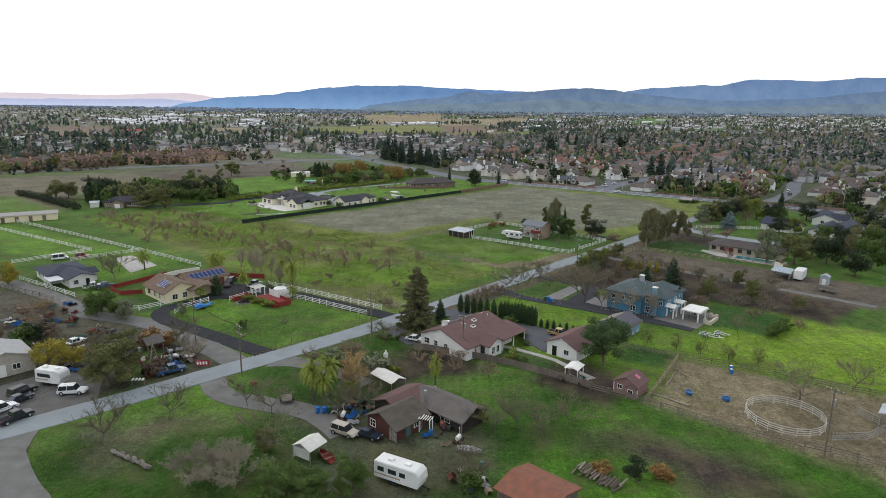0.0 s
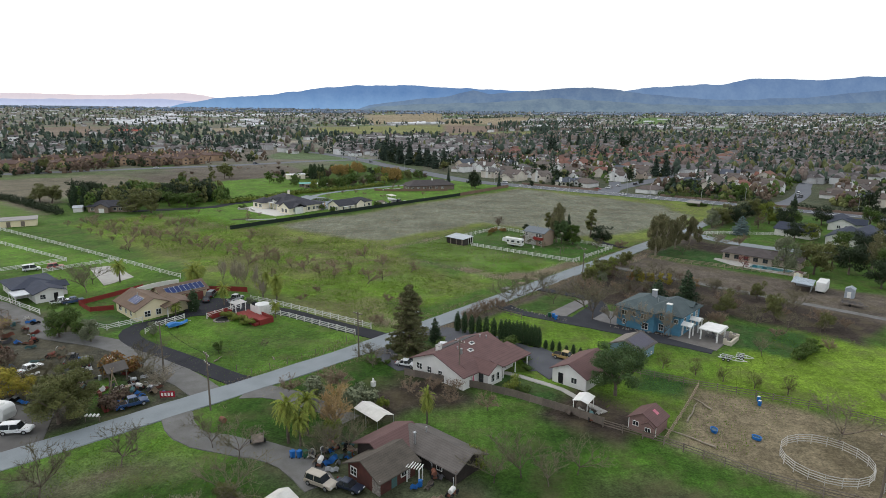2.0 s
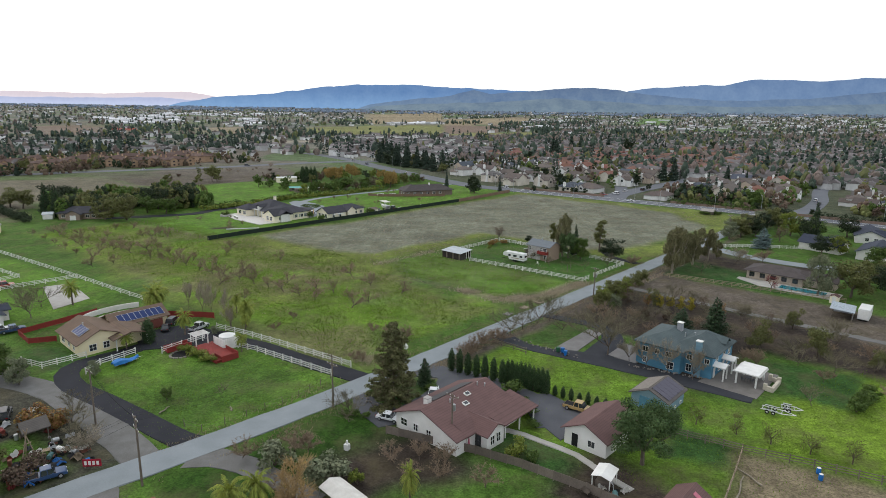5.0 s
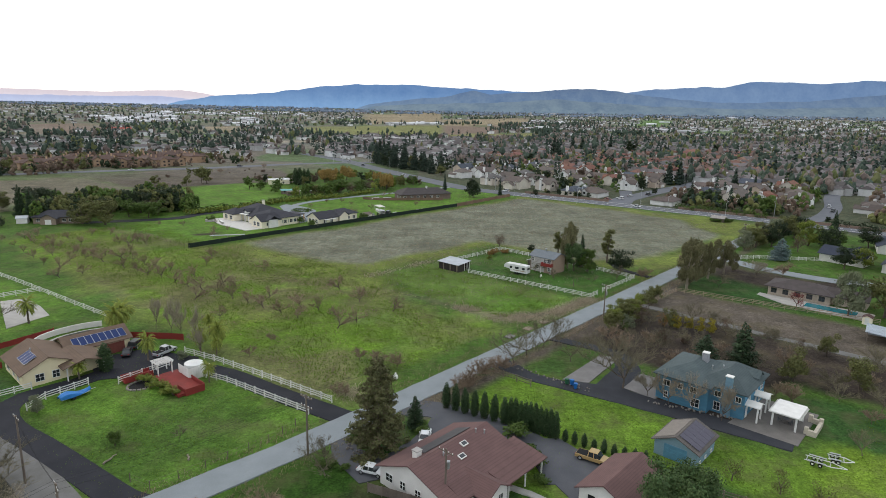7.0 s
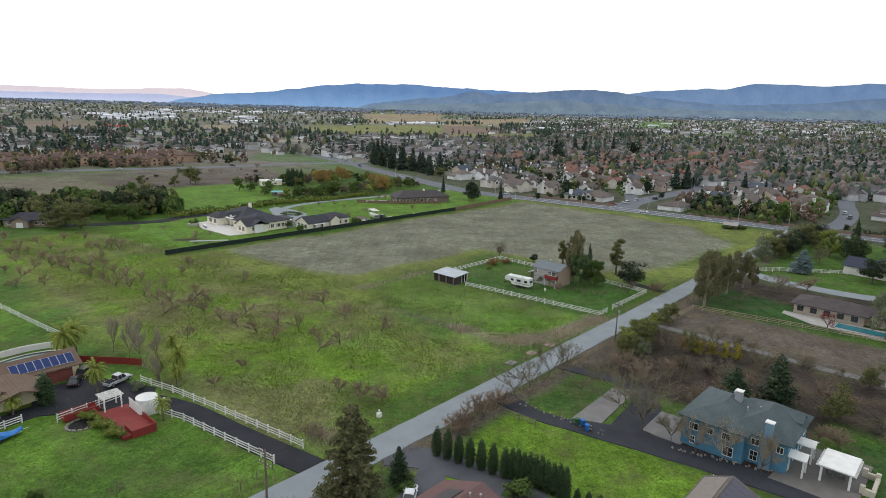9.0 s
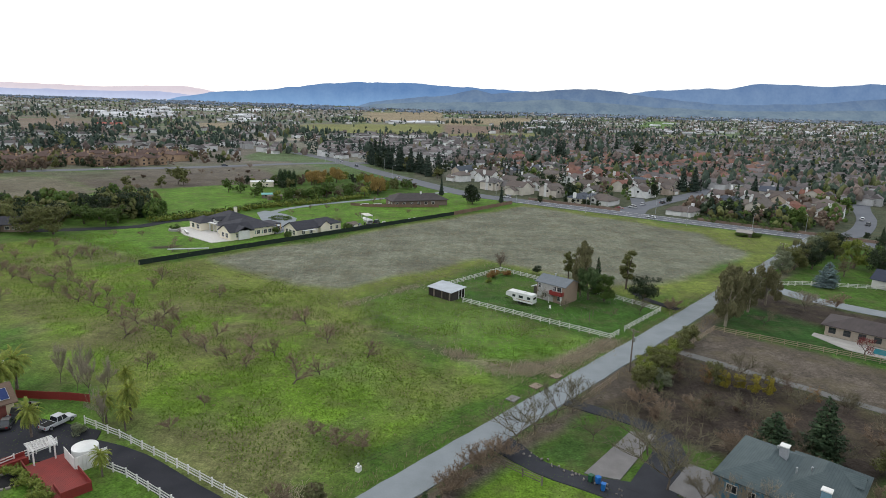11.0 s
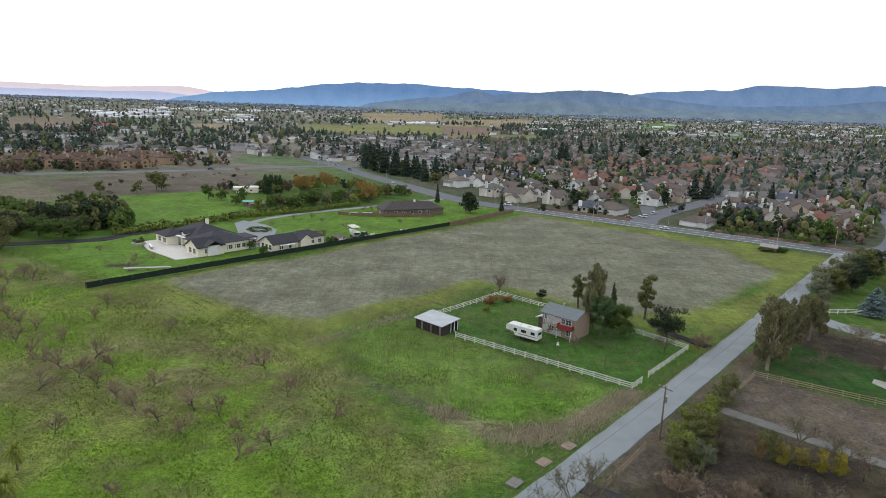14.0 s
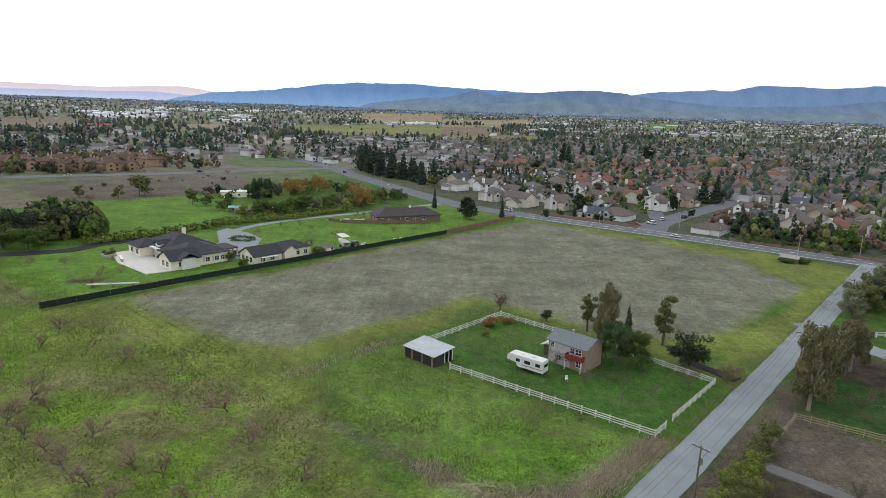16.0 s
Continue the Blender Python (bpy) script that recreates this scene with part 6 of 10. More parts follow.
def solar_array(name, m, cols, rows, label, w=1.0, h=1.65, gap=0.05, cells=None):
    """Panels on rails, each a part of its own; laid in the plane of m."""
    e = thing(name, m, label, "solar panels")
    proto = None
    for c in range(cols):
        for r in range(rows):
            mm = Matrix.Translation((c * (w + gap), r * (h + gap), 0.12))
            if proto is None:
                proto = part("panel", bm_box(0, w, 0, h, 0, 0.045), cells or SOLAR, e)
                bm = bmesh.new()
                for a in ((-0.02, w + 0.02, -0.02, 0.02, 0, 0.06), (-0.02, w + 0.02, h - 0.02, h + 0.02, 0, 0.06), (-0.02, 0.02, 0.02, h - 0.02, 0, 0.06), (w - 0.02, w + 0.02, 0.02, h - 0.02, 0, 0.06)):
                    box(bm, *a)
                fr = part("frame", bm, cells or METAL, proto)
                proto.matrix_basis = mm
            else:
                o = again(proto, mm, e)
                again(fr, None, o)
    bm = bmesh.new()
    for r in range(rows):
        box(bm, 0, cols * (w + gap), r * (h + gap) + 0.3, r * (h + gap) + 0.36, -0.1, 0.115)
        box(bm, 0, cols * (w + gap), r * (h + gap) + h - 0.36, r * (h + gap) + h - 0.3, -0.1, 0.115)
    part("rail", bm, METAL, e)
    return e


# brown-roofed white house (local x along the lane, y to its left)
h = thing("house", at(92.8, 73.5), "white stucco bungalow with brown shingle roofs", "house")
W = [dict(r=(0, 15.2, 1.2, 14), h=2.7, rise=2.4, roof="gable", axis="x", ridge=8.2, over=0.55),
     dict(r=(4.2, 8.4, -1.2, 5), h=2.65, rise=1.15, roof="gable", axis="y", over=0.45),
     dict(r=(2.2, 6, 1.0, 5.4), h=2.6, rise=0.9, roof="gable", axis="x", over=0.4)]
walls_part(h, W, STUCCO)
roofs_part(h, W, R_BROWN)
bm = bmesh.new()
gable_roof(bm, 8.6, 17.4, -1.0, 5, 2.5, 0.9, "x", 0.3, ridge=4.6)
part("roof", bm, R_BROWN, h)
for x in (9.2, 13, 17):
    part("porch_post", bm_box(x - 0.09, x + 0.09, -0.95, -0.77, 0, 2.5), WHITE, h)
for y, w in ((12.2, 1.3), (9.6, 0.9), (6.8, 0.9)):
    window(h, -0.01, y, 1.55, w, 1.1, "x-")
window(h, 5.5, -1.21, 1.35, 0.85, 1.4, "y-")
window(h, 7.0, -1.21, 1.35, 0.85, 1.4, "y-")
window(h, 4.19, 0.8, 1.2, 1.6, 1.9, "x-", FRAME_D)
panel_door(h, 4.19, 3.2, 0.95, 2.05, "x-", WHITE)
window(h, 3, 14.01, 1.5, 1.2, 1.1, "y+")
window(h, 9, 14.01, 1.5, 1.4, 1.1, "y+")
chimney(h, 2.6, 9.6, 3.5, 5.6, 0.9, STUCCO)
o = part("heater_mat", bm_box(0, 9.5, -2.7, 0, 0, 0.05), mat("black_heater_mat", (0.055, 0.05, 0.052), rough=0.6, bump=0.1), h, "dark flat solar heater mat")
o.matrix_basis = Matrix.Translation((3.6, 11.6, 3.92)) @ pose(0, 0, 0, -22.5, 0, 0)
for x, y in ((7.2, 5.6), (9.2, 7)):
    s = part("skylight", bm_box(-0.55, 0.55, -0.4, 0.4, 0.0, 0.16), WHITE, h, "domed white skylight")
    s.matrix_basis = Matrix.Translation((x, y, 2.86 + 2.4 * (y - 1.2) / 7.0)) @ pose(0, 0, 0, 19, 0, 0)
    part("pane", bm_box(-0.42, 0.42, -0.28, 0.28, 0.161, 0.18), GLASS, s)
for x, y in ((5.0, 7.0), (12.5, 7.6), (13.5, 6.8)):
    vent(h, x, y, 2.9 + 2.4 * (y - 1.2) / 7.0)
h = thing("garage", at(107.6, 58.4), "white stucco garage with a brown shingle roof", "garage")
W = [dict(r=(0, 10, 0, 7), h=2.6, rise=1.7, roof="gable", axis="x", over=0.5)]
walls_part(h, W, STUCCO)
roofs_part(h, W, R_BROWN)
window(h, -0.01, 2.4, 1.35, 1.1, 1.0, "x-")
panel_door(h, -0.01, 5.2, 1.0, 2.05, "x-", DARK)
window(h, 3, 7.01, 1.4, 1.0, 1.0, "y+")
panel_door(h, 7.2, 7.01, 2.6, 2.1, "y+", WHITE, "garage_door")

# dusty pink shed
h = thing("shed", at(100.8, 42.4), "dusty pink timber garden shed with brown roof", "shed")
W = [dict(r=(0, 5.4, 0, 5.4), h=2.4, rise=1.5, roof="gable", axis="x", over=0.35), dict(r=(-0.8, 2.4, 0.1, 2.3), h=2.2, rise=0.7, roof="gable", axis="x", over=0.25)]
h.scale = (0.82, 0.82, 0.85)
walls_part(h, W, PINKW)
roofs_part(h, W, R_BROWN)
window(h, -0.01, 4.0, 1.5, 1.0, 0.8, "x-")
window(h, -0.81, 1.2, 1.4, 1.0, 0.7, "x-")
s = part("skylight", bm_box(-0.45, 0.45, -0.6, 0.6, 0, 0.14), PINK, h, "pale pink plastic skylight")
s.matrix_basis = Matrix.Translation((3.2, 1.6, 3.35)) @ pose(0, 0, 0, 29, 0, 0)
for y in (0.0, 5.4):
    part("corner_trim", bm_box(-0.04, 0.1, y - 0.07, y + 0.07, 0, 2.4), WHITE, h)

# two-storey blue house with hipped green-grey roof
h = thing("house", at(145.0, 57.0), "two-storey blue timber house with grey-green hipped roof", "house")
W = [dict(r=(0, 12.4, 5.4, 14.4), h=4.7, rise=2.1, roof="hip", over=0.6), dict(r=(1.6, 13, 0, 8), h=4.7, rise=2.4, roof="hip", over=0.6)]
walls_part(h, W, BLUEW)
roofs_part(h, W, R_GREEN)
BLUECH = mat("blue_painted_chimney", (0.16, 0.27, 0.34), (0.12, 0.21, 0.27), rough=0.8, fine=8)
bm = bmesh.new()
box(bm, 0.9, 2.1, 2.0, 3.4, -0.1, 4.9)
box(bm, 1.05, 1.95, 2.2, 3.2, 4.9, 7.1)
c = part("chimney", bm, BLUECH, h)
part("cap", bm_box(0.95, 2.05, 2.1, 3.3, 7.1, 7.25), WHITE, c)
chimney(h, 7.4, 8.8, 5, 7.9, 1.0, mat("grey_chimney", (0.33, 0.34, 0.36)), WHITE)
for y, z, w, hh in ((12.6, 3.3, 1.2, 1.0), (12.6, 1.1, 0.6, 1.1), (7.4, 1.2, 1.3, 1.4), (7.9, 3.4, 1.1, 1.0), (10.2, 3.4, 0.8, 0.9)):
    window(h, -0.01, y, z, w, hh, "x-")
for y, z, w, hh in ((4.3, 1.2, 0.95, 1.4), (4.3, 3.4, 1.0, 0.9), (1.0, 3.4, 0.8, 0.9)):
    window(h, 1.59, y, z, w, hh, "x-")
for x, z in ((4, 3.3), (8, 3.3), (11, 3.3), (6, 1.3), (10.5, 1.3)):
    window(h, x, -0.01, z, 1.1, 1.2, "y-")
bm = bmesh.new()
gable_roof(bm, 8.2, 10.6, 0.0, 3.6, 5.5, 0.8, "y", 0.25)
d = part("dormer", bm, R_GREEN, h)
part("dormer_wall", bm_box(8.3, 10.5, 0.3, 3.4, 4.8, 5.6), BLUEW, d)
for x in (3.0, 8.0):
    bm = bmesh.new()
    gable_roof(bm, x - 0.9, x + 1.3, -2.2, 0, 2.75, 0.5, "y", 0.2)
    p = part("porch_roof", bm, WHITE, h)
    for a in (x - 0.8, x + 1.2):
        part("post", bm_box(a - 0.12, a + 0.12, -2.15, -1.91, 0, 2.75), WHITE, p)
panel_door(h, 3.2, -0.01, 1.0, 2.1, "y-", WHITE)
panel_door(h, 8.2, -0.01, 1.0, 2.1, "y-", WHITE)
for x, y in ((4.5, 6.6), (6, 5.2), (8.6, 9.8)):
    vent(h, x, y, 6.5)
h = thing("pergola", at(148.2, 49.3), "white open-sided patio pavilion with flat slatted roof", "pavilion")
part("roof", bm_box(-0.2, 5.7, -0.2, 4.1, 2.55, 2.68), WHITE, h)
for i in range(13):
    x = 0.05 + i * 0.44
    part("rafter", bm_box(x - 0.06, x + 0.06, -0.5, 4.4, 2.37, 2.55), WHITE, h)
for x in (0.3, 5.2):
    for y in (0.2, 3.7):
        o = part("post", bm_box(x - 0.14, x + 0.14, y - 0.14, y + 0.14, 0, 2.37), WHITE, h)
CREAMSTONE = mat("cream_stone", (0.58, 0.52, 0.42), (0.42, 0.37, 0.30), rough=0.9, scale=1.5, fine=9, bump=0.4)
h = thing("outdoor_kitchen", at(149, 46.6), "low pale stone garden wall with pillars", "garden wall")
for x, y, w, d, z in ((0, 1.2, 0.6, 0.6, 1.2), (0, 0, 0.6, 1.2, 0.8), (0.6, 0, 4.4, 0.5, 0.8), (4.6, 0, 0.6, 0.6, 1.3), (5.0, 1.6, 0.6, 0.6, 1.3), (5.0, 0.6, 0.5, 1.0, 0.8), (5.2, 3.4, 0.6, 0.6, 1.3)):
    part("pillar" if z > 1 else "wall", bm_box(x, x + w, y, y + d, -0.1, z), CREAMSTONE, h)
# blue garage with two roof colours and panels
h = thing("garage", at(126.6, 57.2), "pale blue timber garage with grey roof", "garage")
W = [dict(r=(0, 7.2, 0, 6.4), h=2.4, rise=1.4, roof="gable", axis="x", over=0.45)]
walls_part(h, W, mat("pale_blue_siding", (0.20, 0.30, 0.36), (0.16, 0.24, 0.30), rough=0.8, fine=7, stretch=(1, 1, 6)))
roofs_part(h, W, R_GREY)
p = part("roof_panel", bm_box(0.2, 7.0, 0.0, 3.2, 0, 0.05), mat("tan_roof_sheet", (0.22, 0.19, 0.165), (0.17, 0.15, 0.13), rough=0.6), h, "tan-grey roof panels")
p.matrix_basis = Matrix.Translation((0, 6.55, 2.52)) @ pose(0, 0, 0, 180 - 23.6, 0, 0) @ Matrix.Diagonal((1, 1, -1, 1))
panel_door(h, -0.01, 3.2, 3.4, 2.2, "x-", mat("blue_garage_door", (0.10, 0.25, 0.36)), "garage_door", 4)
for x in (1.2, 3.4, 5.8):
    window(h, x, -0.01, 0.5, 0.5, 0.35, "y-")
solar_array("solar_array", at(126.6, 57.2) @ Matrix.Translation((0.4, 0.0, 2.54)) @ pose(0, 0, 0, 23.6, 0, 0), 5, 2, "solar panels tinted with pale sky reflection on a garage roof", 1.24, 1.62, cells=SOLARGREY)

# pale yellow bungalow with solar roof
h = thing("house", at(67.6, 154.2), "pale yellow stucco bungalow with tan shingle roof", "house")
W = [dict(r=(0, 9.4, 0, 12), h=2.7, rise=2.1, roof="gable", axis="y", over=0.6, ridge=4.2),
     dict(r=(9.2, 20.6, 6, 13.5), h=2.7, rise=1.7, roof="gable", axis="x", over=0.55),
     dict(r=(6, 13, -2.4, 6.2), h=2.6, rise=1.0, roof="gable", axis="y", over=0.4, open=True)]
walls_part(h, W, YELLOWW)
roofs_part(h, W, R_TAN)
bm = bmesh.new()
gable_walls(bm, 6.4, 12.6, 0.5, 6.2, 2.6, 0.9, "y")
part("wall", bm, YELLOWW, h)
for x in (6.4, 12.6):
    part("post", bm_box(x - 0.1, x + 0.1, -2.4, -2.2, 0, 2.6), WHITE, h)
for y, w in ((9.5, 1.6), (6.0, 0.8), (3.0, 0.9)):
    window(h, -0.01, y, 1.4, w, 1.3, "x-")
for x, w in ((2.6, 1.3), (5.2, 1.1)):
    window(h, x, -0.01, 1.3, w, 1.3, "y-")
panel_door(h, 17.2, 5.99, 4.6, 2.2, "y-", mat("rust_red_garage_door", (0.22, 0.07, 0.055)), "garage_door")
window(h, 11.4, 5.99, 1.4, 1.4, 1.1, "y-")
vent(h, 3, 6, 4.6)
solar_array("solar_array", at(67.6, 154.2) @ Matrix.Translation((1.0, 6.8, 3.38)) @ pose(0, 0, 0, 0, 0, -90) @ pose(0, 0, 0, 26.6, 0, 0), 4, 1, "blue solar panels on the tan roof", 1.1, 2.3)
solar_array("solar_array", at(67.6, 154.2) @ Matrix.Translation((10.4, 6.3, 2.95)) @ pose(0, 0, 0, 24.4, 0, 0), 8, 1, "long row of blue solar panels on the garage roof", 1.18, 2.5)

# dark-roofed grey house at the pasture
h = thing("house", at(53, 186.5), "white house with dark blue-grey roofs", "house")
W = [dict(r=(0, 10, 8, 20), h=2.7, rise=1.4, roof="hip", over=0.8), dict(r=(2.6, 9, 0, 9), h=2.6, rise=1.1, roof="gable", axis="y", over=0.7), dict(r=(6, 11, 4, 9), h=2.6, rise=0.8, roof="gable", axis="x", over=0.6)]
walls_part(h, W, STUCCO)
roofs_part(h, W, R_NAVY)
for y in (10, 13, 17):
    window(h, -0.01, y, 1.5, 1.2, 1.1, "x-")
window(h, 4.2, -0.01, 1.4, 1.2, 1.1, "y-")
panel_door(h, 7.2, -0.01, 1.0, 2.0, "y-", DARK)
window(h, 2.59, 4.5, 1.4, 1.6, 1.1, "x-")
p = part("porch_roof", bm_box(-1.6, 2.6, 1.5, 7.8, 2.3, 2.4), TIN, h)
for y in (1.7, 4.6, 7.6):
    part("post", bm_box(-1.5, -1.38, y - 0.06, y + 0.06, 0, 2.3), WHITE, p)
h = thing("stable", at(66, 314.6, 0, -16.7), "long yellow stable with pale grey sheet roof", "stable")
W = [dict(r=(0, 23, 0, 7), h=2.7, rise=0.9, roof="gable", axis="x")]
walls_part(h, W, YELLOWW)
roofs_part(h, W, mat("worn_grey_sheet", (0.36, 0.34, 0.33), (0.24, 0.22, 0.21), stretch=(0.15, 1, 1)))
for x in (3, 8, 13, 18):
    panel_door(h, x, -0.01, 1.4, 2.1, "y-", OLDWOOD, "stable_door", 2)
h = thing("house", at(114.5, 328.5, 0, -38.0), "long low house with dark brown hipped roof", "house")
W = [dict(r=(0, 19, 0, 9), h=2.8, rise=2.3, roof="hip", over=0.9), dict(r=(4, 10, -3, 3), h=2.7, rise=1.6, roof="gable", axis="y", over=0.6)]
walls_part(h, W, mat("brown_stucco", (0.30, 0.23, 0.18)))
roofs_part(h, W, R_DARK)
for x in (2, 12, 14.5, 17):
    window(h, x, -0.01, 1.4, 1.4, 1.1, "y-")
panel_door(h, 7, -3.01, 2.4, 2.1, "y-", WHITE, "garage_door")
h = thing("shed", at(109.5, 333, 0, -30), "small white garden shed", "shed")
W = [dict(r=(0, 4, 0, 3), h=2.2, rise=0.8, roof="gable", axis="x", over=0.3)]
walls_part(h, W, STUCCO)
roofs_part(h, W, TIN)

# wooden cabin and long dark barn
h = thing("cabin", at(61.9, 62.2), "old red-boarded cabin with mossy shake roof and stone front", "cabin")
W = [dict(r=(0, 6.6, 0.4, 6.8), h=2.2, rise=1.6, roof="gable", axis="x", over=0.6)]
walls_part(h, W, REDWOODW)
roofs_part(h, W, R_SHAKE)
window(h, -0.01, 5.6, 1.3, 1.1, 1.1, "x-")
window(h, 4.4, 0.39, 1.4, 1.0, 1.0, "y-")
panel_door(h, 2.6, 0.39, 1.0, 2.0, "y-", mat("teal_door", (0.08, 0.16, 0.15)))
rs = random.Random(4)
for i in range(6):
    for j in range(3):
        bm = bm_box(-0.28 + rs.uniform(0, 0.06), -0.02, 0.15 + j * 0.5, 0.62 + j * 0.5 + rs.uniform(-0.04, 0.04), 0.02 + i * 0.38, 0.38 + i * 0.38)
        bmesh.ops.bevel(bm, geom=bm.edges[:], offset=0.05, segments=1, affect="EDGES")
        part("stone", bm, STONE, h)
h = thing("barn", at(70.6, 57), "long black-brown timber barn with grey roof", "barn")
W = [dict(r=(0, 5.6, 0, 11), h=2.2, rise=1.25, roof="gable", axis="y", over=0.7), dict(r=(-4.4, 3, 8.6, 15.2), h=2.1, rise=1.3, roof="gable", axis="x", over=0.6, m=R_BROWN)]
walls_part(h, W, BARNW)
roofs_part(h, W, R_GREY)
window(h, -0.01, 3.0, 1.4, 0.9, 1.1, "x-")
window(h, -0.01, 6.8, 1.4, 0.7, 0.8, "x-", FRAME_D)
for y in (-0.5, 11):
    part("post", bm_box(-0.6, -0.45, y, y + 0.15, 0, 2.4), OLDWOOD, h)
vent(h, 2.6, 8, 3.9)
chimney(h, 0.4, 8.2, 2.4, 4.3, 0.25, METAL, METAL)
h = thing("shed", at(62, 34.5), "shed with rusty red corrugated roof", "shed")
W = [dict(r=(-2, 5, 0, 7.5), h=2.6, rise=0.8, roof="gable", axis="y", over=0.4)]
walls_part(h, W, OLDWOOD)
roofs_part(h, W, RUST)

# junkyard buildings
h = thing("workshop", at(24, 132), "pale workshop with a grey pitched roof", "workshop")
W = [dict(r=(0, 9, 0, 10), h=3.0, rise=1.6, roof="gable", axis="y", over=0.4)]
walls_part(h, W, mat("tan_siding", (0.42, 0.38, 0.32)))
roofs_part(h, W, mat("pale_grey_roof", (0.36, 0.36, 0.36), (0.27, 0.27, 0.27)))
window(h, 6, -0.01, 1.5, 1.2, 1.0, "y-")
panel_door(h, 3, -0.01, 2.6, 2.3, "y-", WHITE, "roller_door")
h = thing("lean_to", at(50.5, 123.2), "small open timber lean-to with grey roof", "lean-to")
for x in (0, 3):
    for y in (0, 3):
        part("post", bm_box(x - 0.08, x + 0.08, y - 0.08, y + 0.08, -0.1, 2.4), OLDWOOD, h)
bm = bmesh.new()
gable_roof(bm, 0, 3, 0, 3, 2.3, 0.9, "x", 0.4)
part("roof", bm, R_GREY, h)

# farmhouse, open shed, camper lot
h = thing("farmhouse", at(204.3, 130.9), "two-storey tan farmhouse with grey roof and red balcony", "house")
W = [dict(r=(0, 6.6, 0, 8.6), h=4.9, rise=1.3, roof="gable", axis="y", over=0.55)]
walls_part(h, W, mat("tan_boards", (0.34, 0.25, 0.19), (0.26, 0.19, 0.145), fine=7, stretch=(1, 1, 4)))
part("cladding", bm_box(-0.06, -0.005, 3.4, 8.4, 0.05, 4.85), mat("pale_boards", (0.50, 0.48, 0.46)), h)
roofs_part(h, W, mat("blue_grey_shingles", (0.16, 0.18, 0.20), (0.12, 0.135, 0.15), fine=5))
for y, z, w in ((1.6, 3.8, 1.3), (3.0, 3.8, 0.9), (7.6, 3.9, 0.7), (6, 1.5, 1.0), (1.4, 1.3, 1.2)):
    window(h, -0.07, y, z, w, 1.1, "x-")
b = part("balcony", bm_box(-1.4, -0.02, 0.2, 3.9, 2.35, 2.5), REDPAINT, h)
part("balustrade", bm_box(-1.4, -1.32, 0.2, 3.9, 2.5, 3.4), REDPAINT, b)
for y in (0.25, 3.85):
    part("side_rail", bm_box(-1.32, -0.02, y - 0.04, y + 0.04, 2.5, 3.4), REDPAINT, b)
    part("post", bm_box(-1.38, -1.24, y - 0.07, y + 0.07, 0, 2.35), WHITE, b)
chimney(h, 3.2, 5.0, 5.2, 6.9, 0.3, METAL, METAL)
bm = bmesh.new()
gable_roof(bm, 2.0, 6, 8.6, 11.6, 2.2, 0.5, "x", 0.2)
p = part("porch_roof", bm, mat("pale_porch_roof", (0.55, 0.60, 0.62)), h)
part("porch_wall", bm_box(2.4, 5.8, 8.62, 11.2, 0, 2.2), mat("dark_boards", (0.10, 0.09, 0.08)), p)
h = thing("open_shed", at(184.4, 153.2), "old dark timber shed with pale flat tin roof", "shed")
bm = bmesh.new()
for a in ((0, 0.12, 0, 8.2, -0.1, 2.2), (0.12, 5.6, 8.08, 8.2, -0.1, 2.4), (5.5, 5.6, 0, 8.08, -0.1, 2.7), (0.12, 3.0, 0, 0.12, -0.1, 2.4)):
    box(bm, *a)
part("wall", bm, mat("charred_boards", (0.06, 0.05, 0.045), (0.03, 0.026, 0.024), fine=6, stretch=(1, 1, 0.3)), h)
for i in range(14):
    y = 0.2 + i * 0.57
    part("board", bm_box(-0.05, -0.005, y, y + 0.5, 0.02, 2.15 + 0.05 * (i % 3)), BARNW if i % 5 else OLDWOOD, h)
o = part("roof", bm_box(-0.4, 6.0, -0.4, 8.6, 0, 0.1), TIN, h, "pale corrugated tin roof sheet")
o.matrix_basis = Matrix.Translation((0, 0, 2.28)) @ pose(0, 0, 0, 0, -4.6, 0)
for x in (3.2, 4.4, 5.5):
    part("post", bm_box(x - 0.08, x + 0.08, -0.05, 0.11, 0, 2.5), WHITE, h)
h = thing("field_hut", at(345.5, 126), "derelict grey plank hut in brambles", "hut")
W = [dict(r=(0, 3.4, 0, 6), h=1.7, rise=0.9, roof="gable", axis="y", over=0.3)]
walls_part(h, W, OLDWOOD)
roofs_part(h, W, mat("bleached_planks", (0.36, 0.33, 0.31), (0.24, 0.22, 0.2)))

# cream villa and its second wing
h = thing("villa", at(178, 257), "cream stucco villa with dark hipped roofs", "house")
W = [dict(r=(3, 19, 0, 14), h=3.4, rise=3.0, roof="hip", over=0.8), dict(r=(5, 20, 12, 30), h=3.4, rise=3.6, roof="hip", over=0.8), dict(r=(0, 8, 22, 31), h=3.2, rise=2.0, roof="hip", over=0.6), dict(r=(0, 9, -1, 7), h=3.2, rise=2.2, roof="gable", axis="x", over=0.6)]
walls_part(h, W, CREAM)
roofs_part(h, W, R_DARK)
for y in (1.6, 4.4):
    window(h, -0.01, y, 1.6, 1.6, 1.6, "x-")
for y in (24, 28):
    window(h, -0.01, y, 1.6, 2.0, 1.6, "x-")
for x in (3, 6, 12, 15, 17):
    window(h, x, -1.01 if x < 9 else -0.01, 1.6, 1.3, 1.3, "y-")
bm = bmesh.new()
gable_roof(bm, 4, 9, 17, 20, 4.6, 0.9, "x", 0.3)
d = part("dormer", bm, R_DARK, h)
part("dormer_wall", bm_box(4.3, 9, 17.2, 19.8, 3.4, 4.6), WHITE, d)
chimney(h, 14, 20, 5, 8.4, 1.0, CREAM)
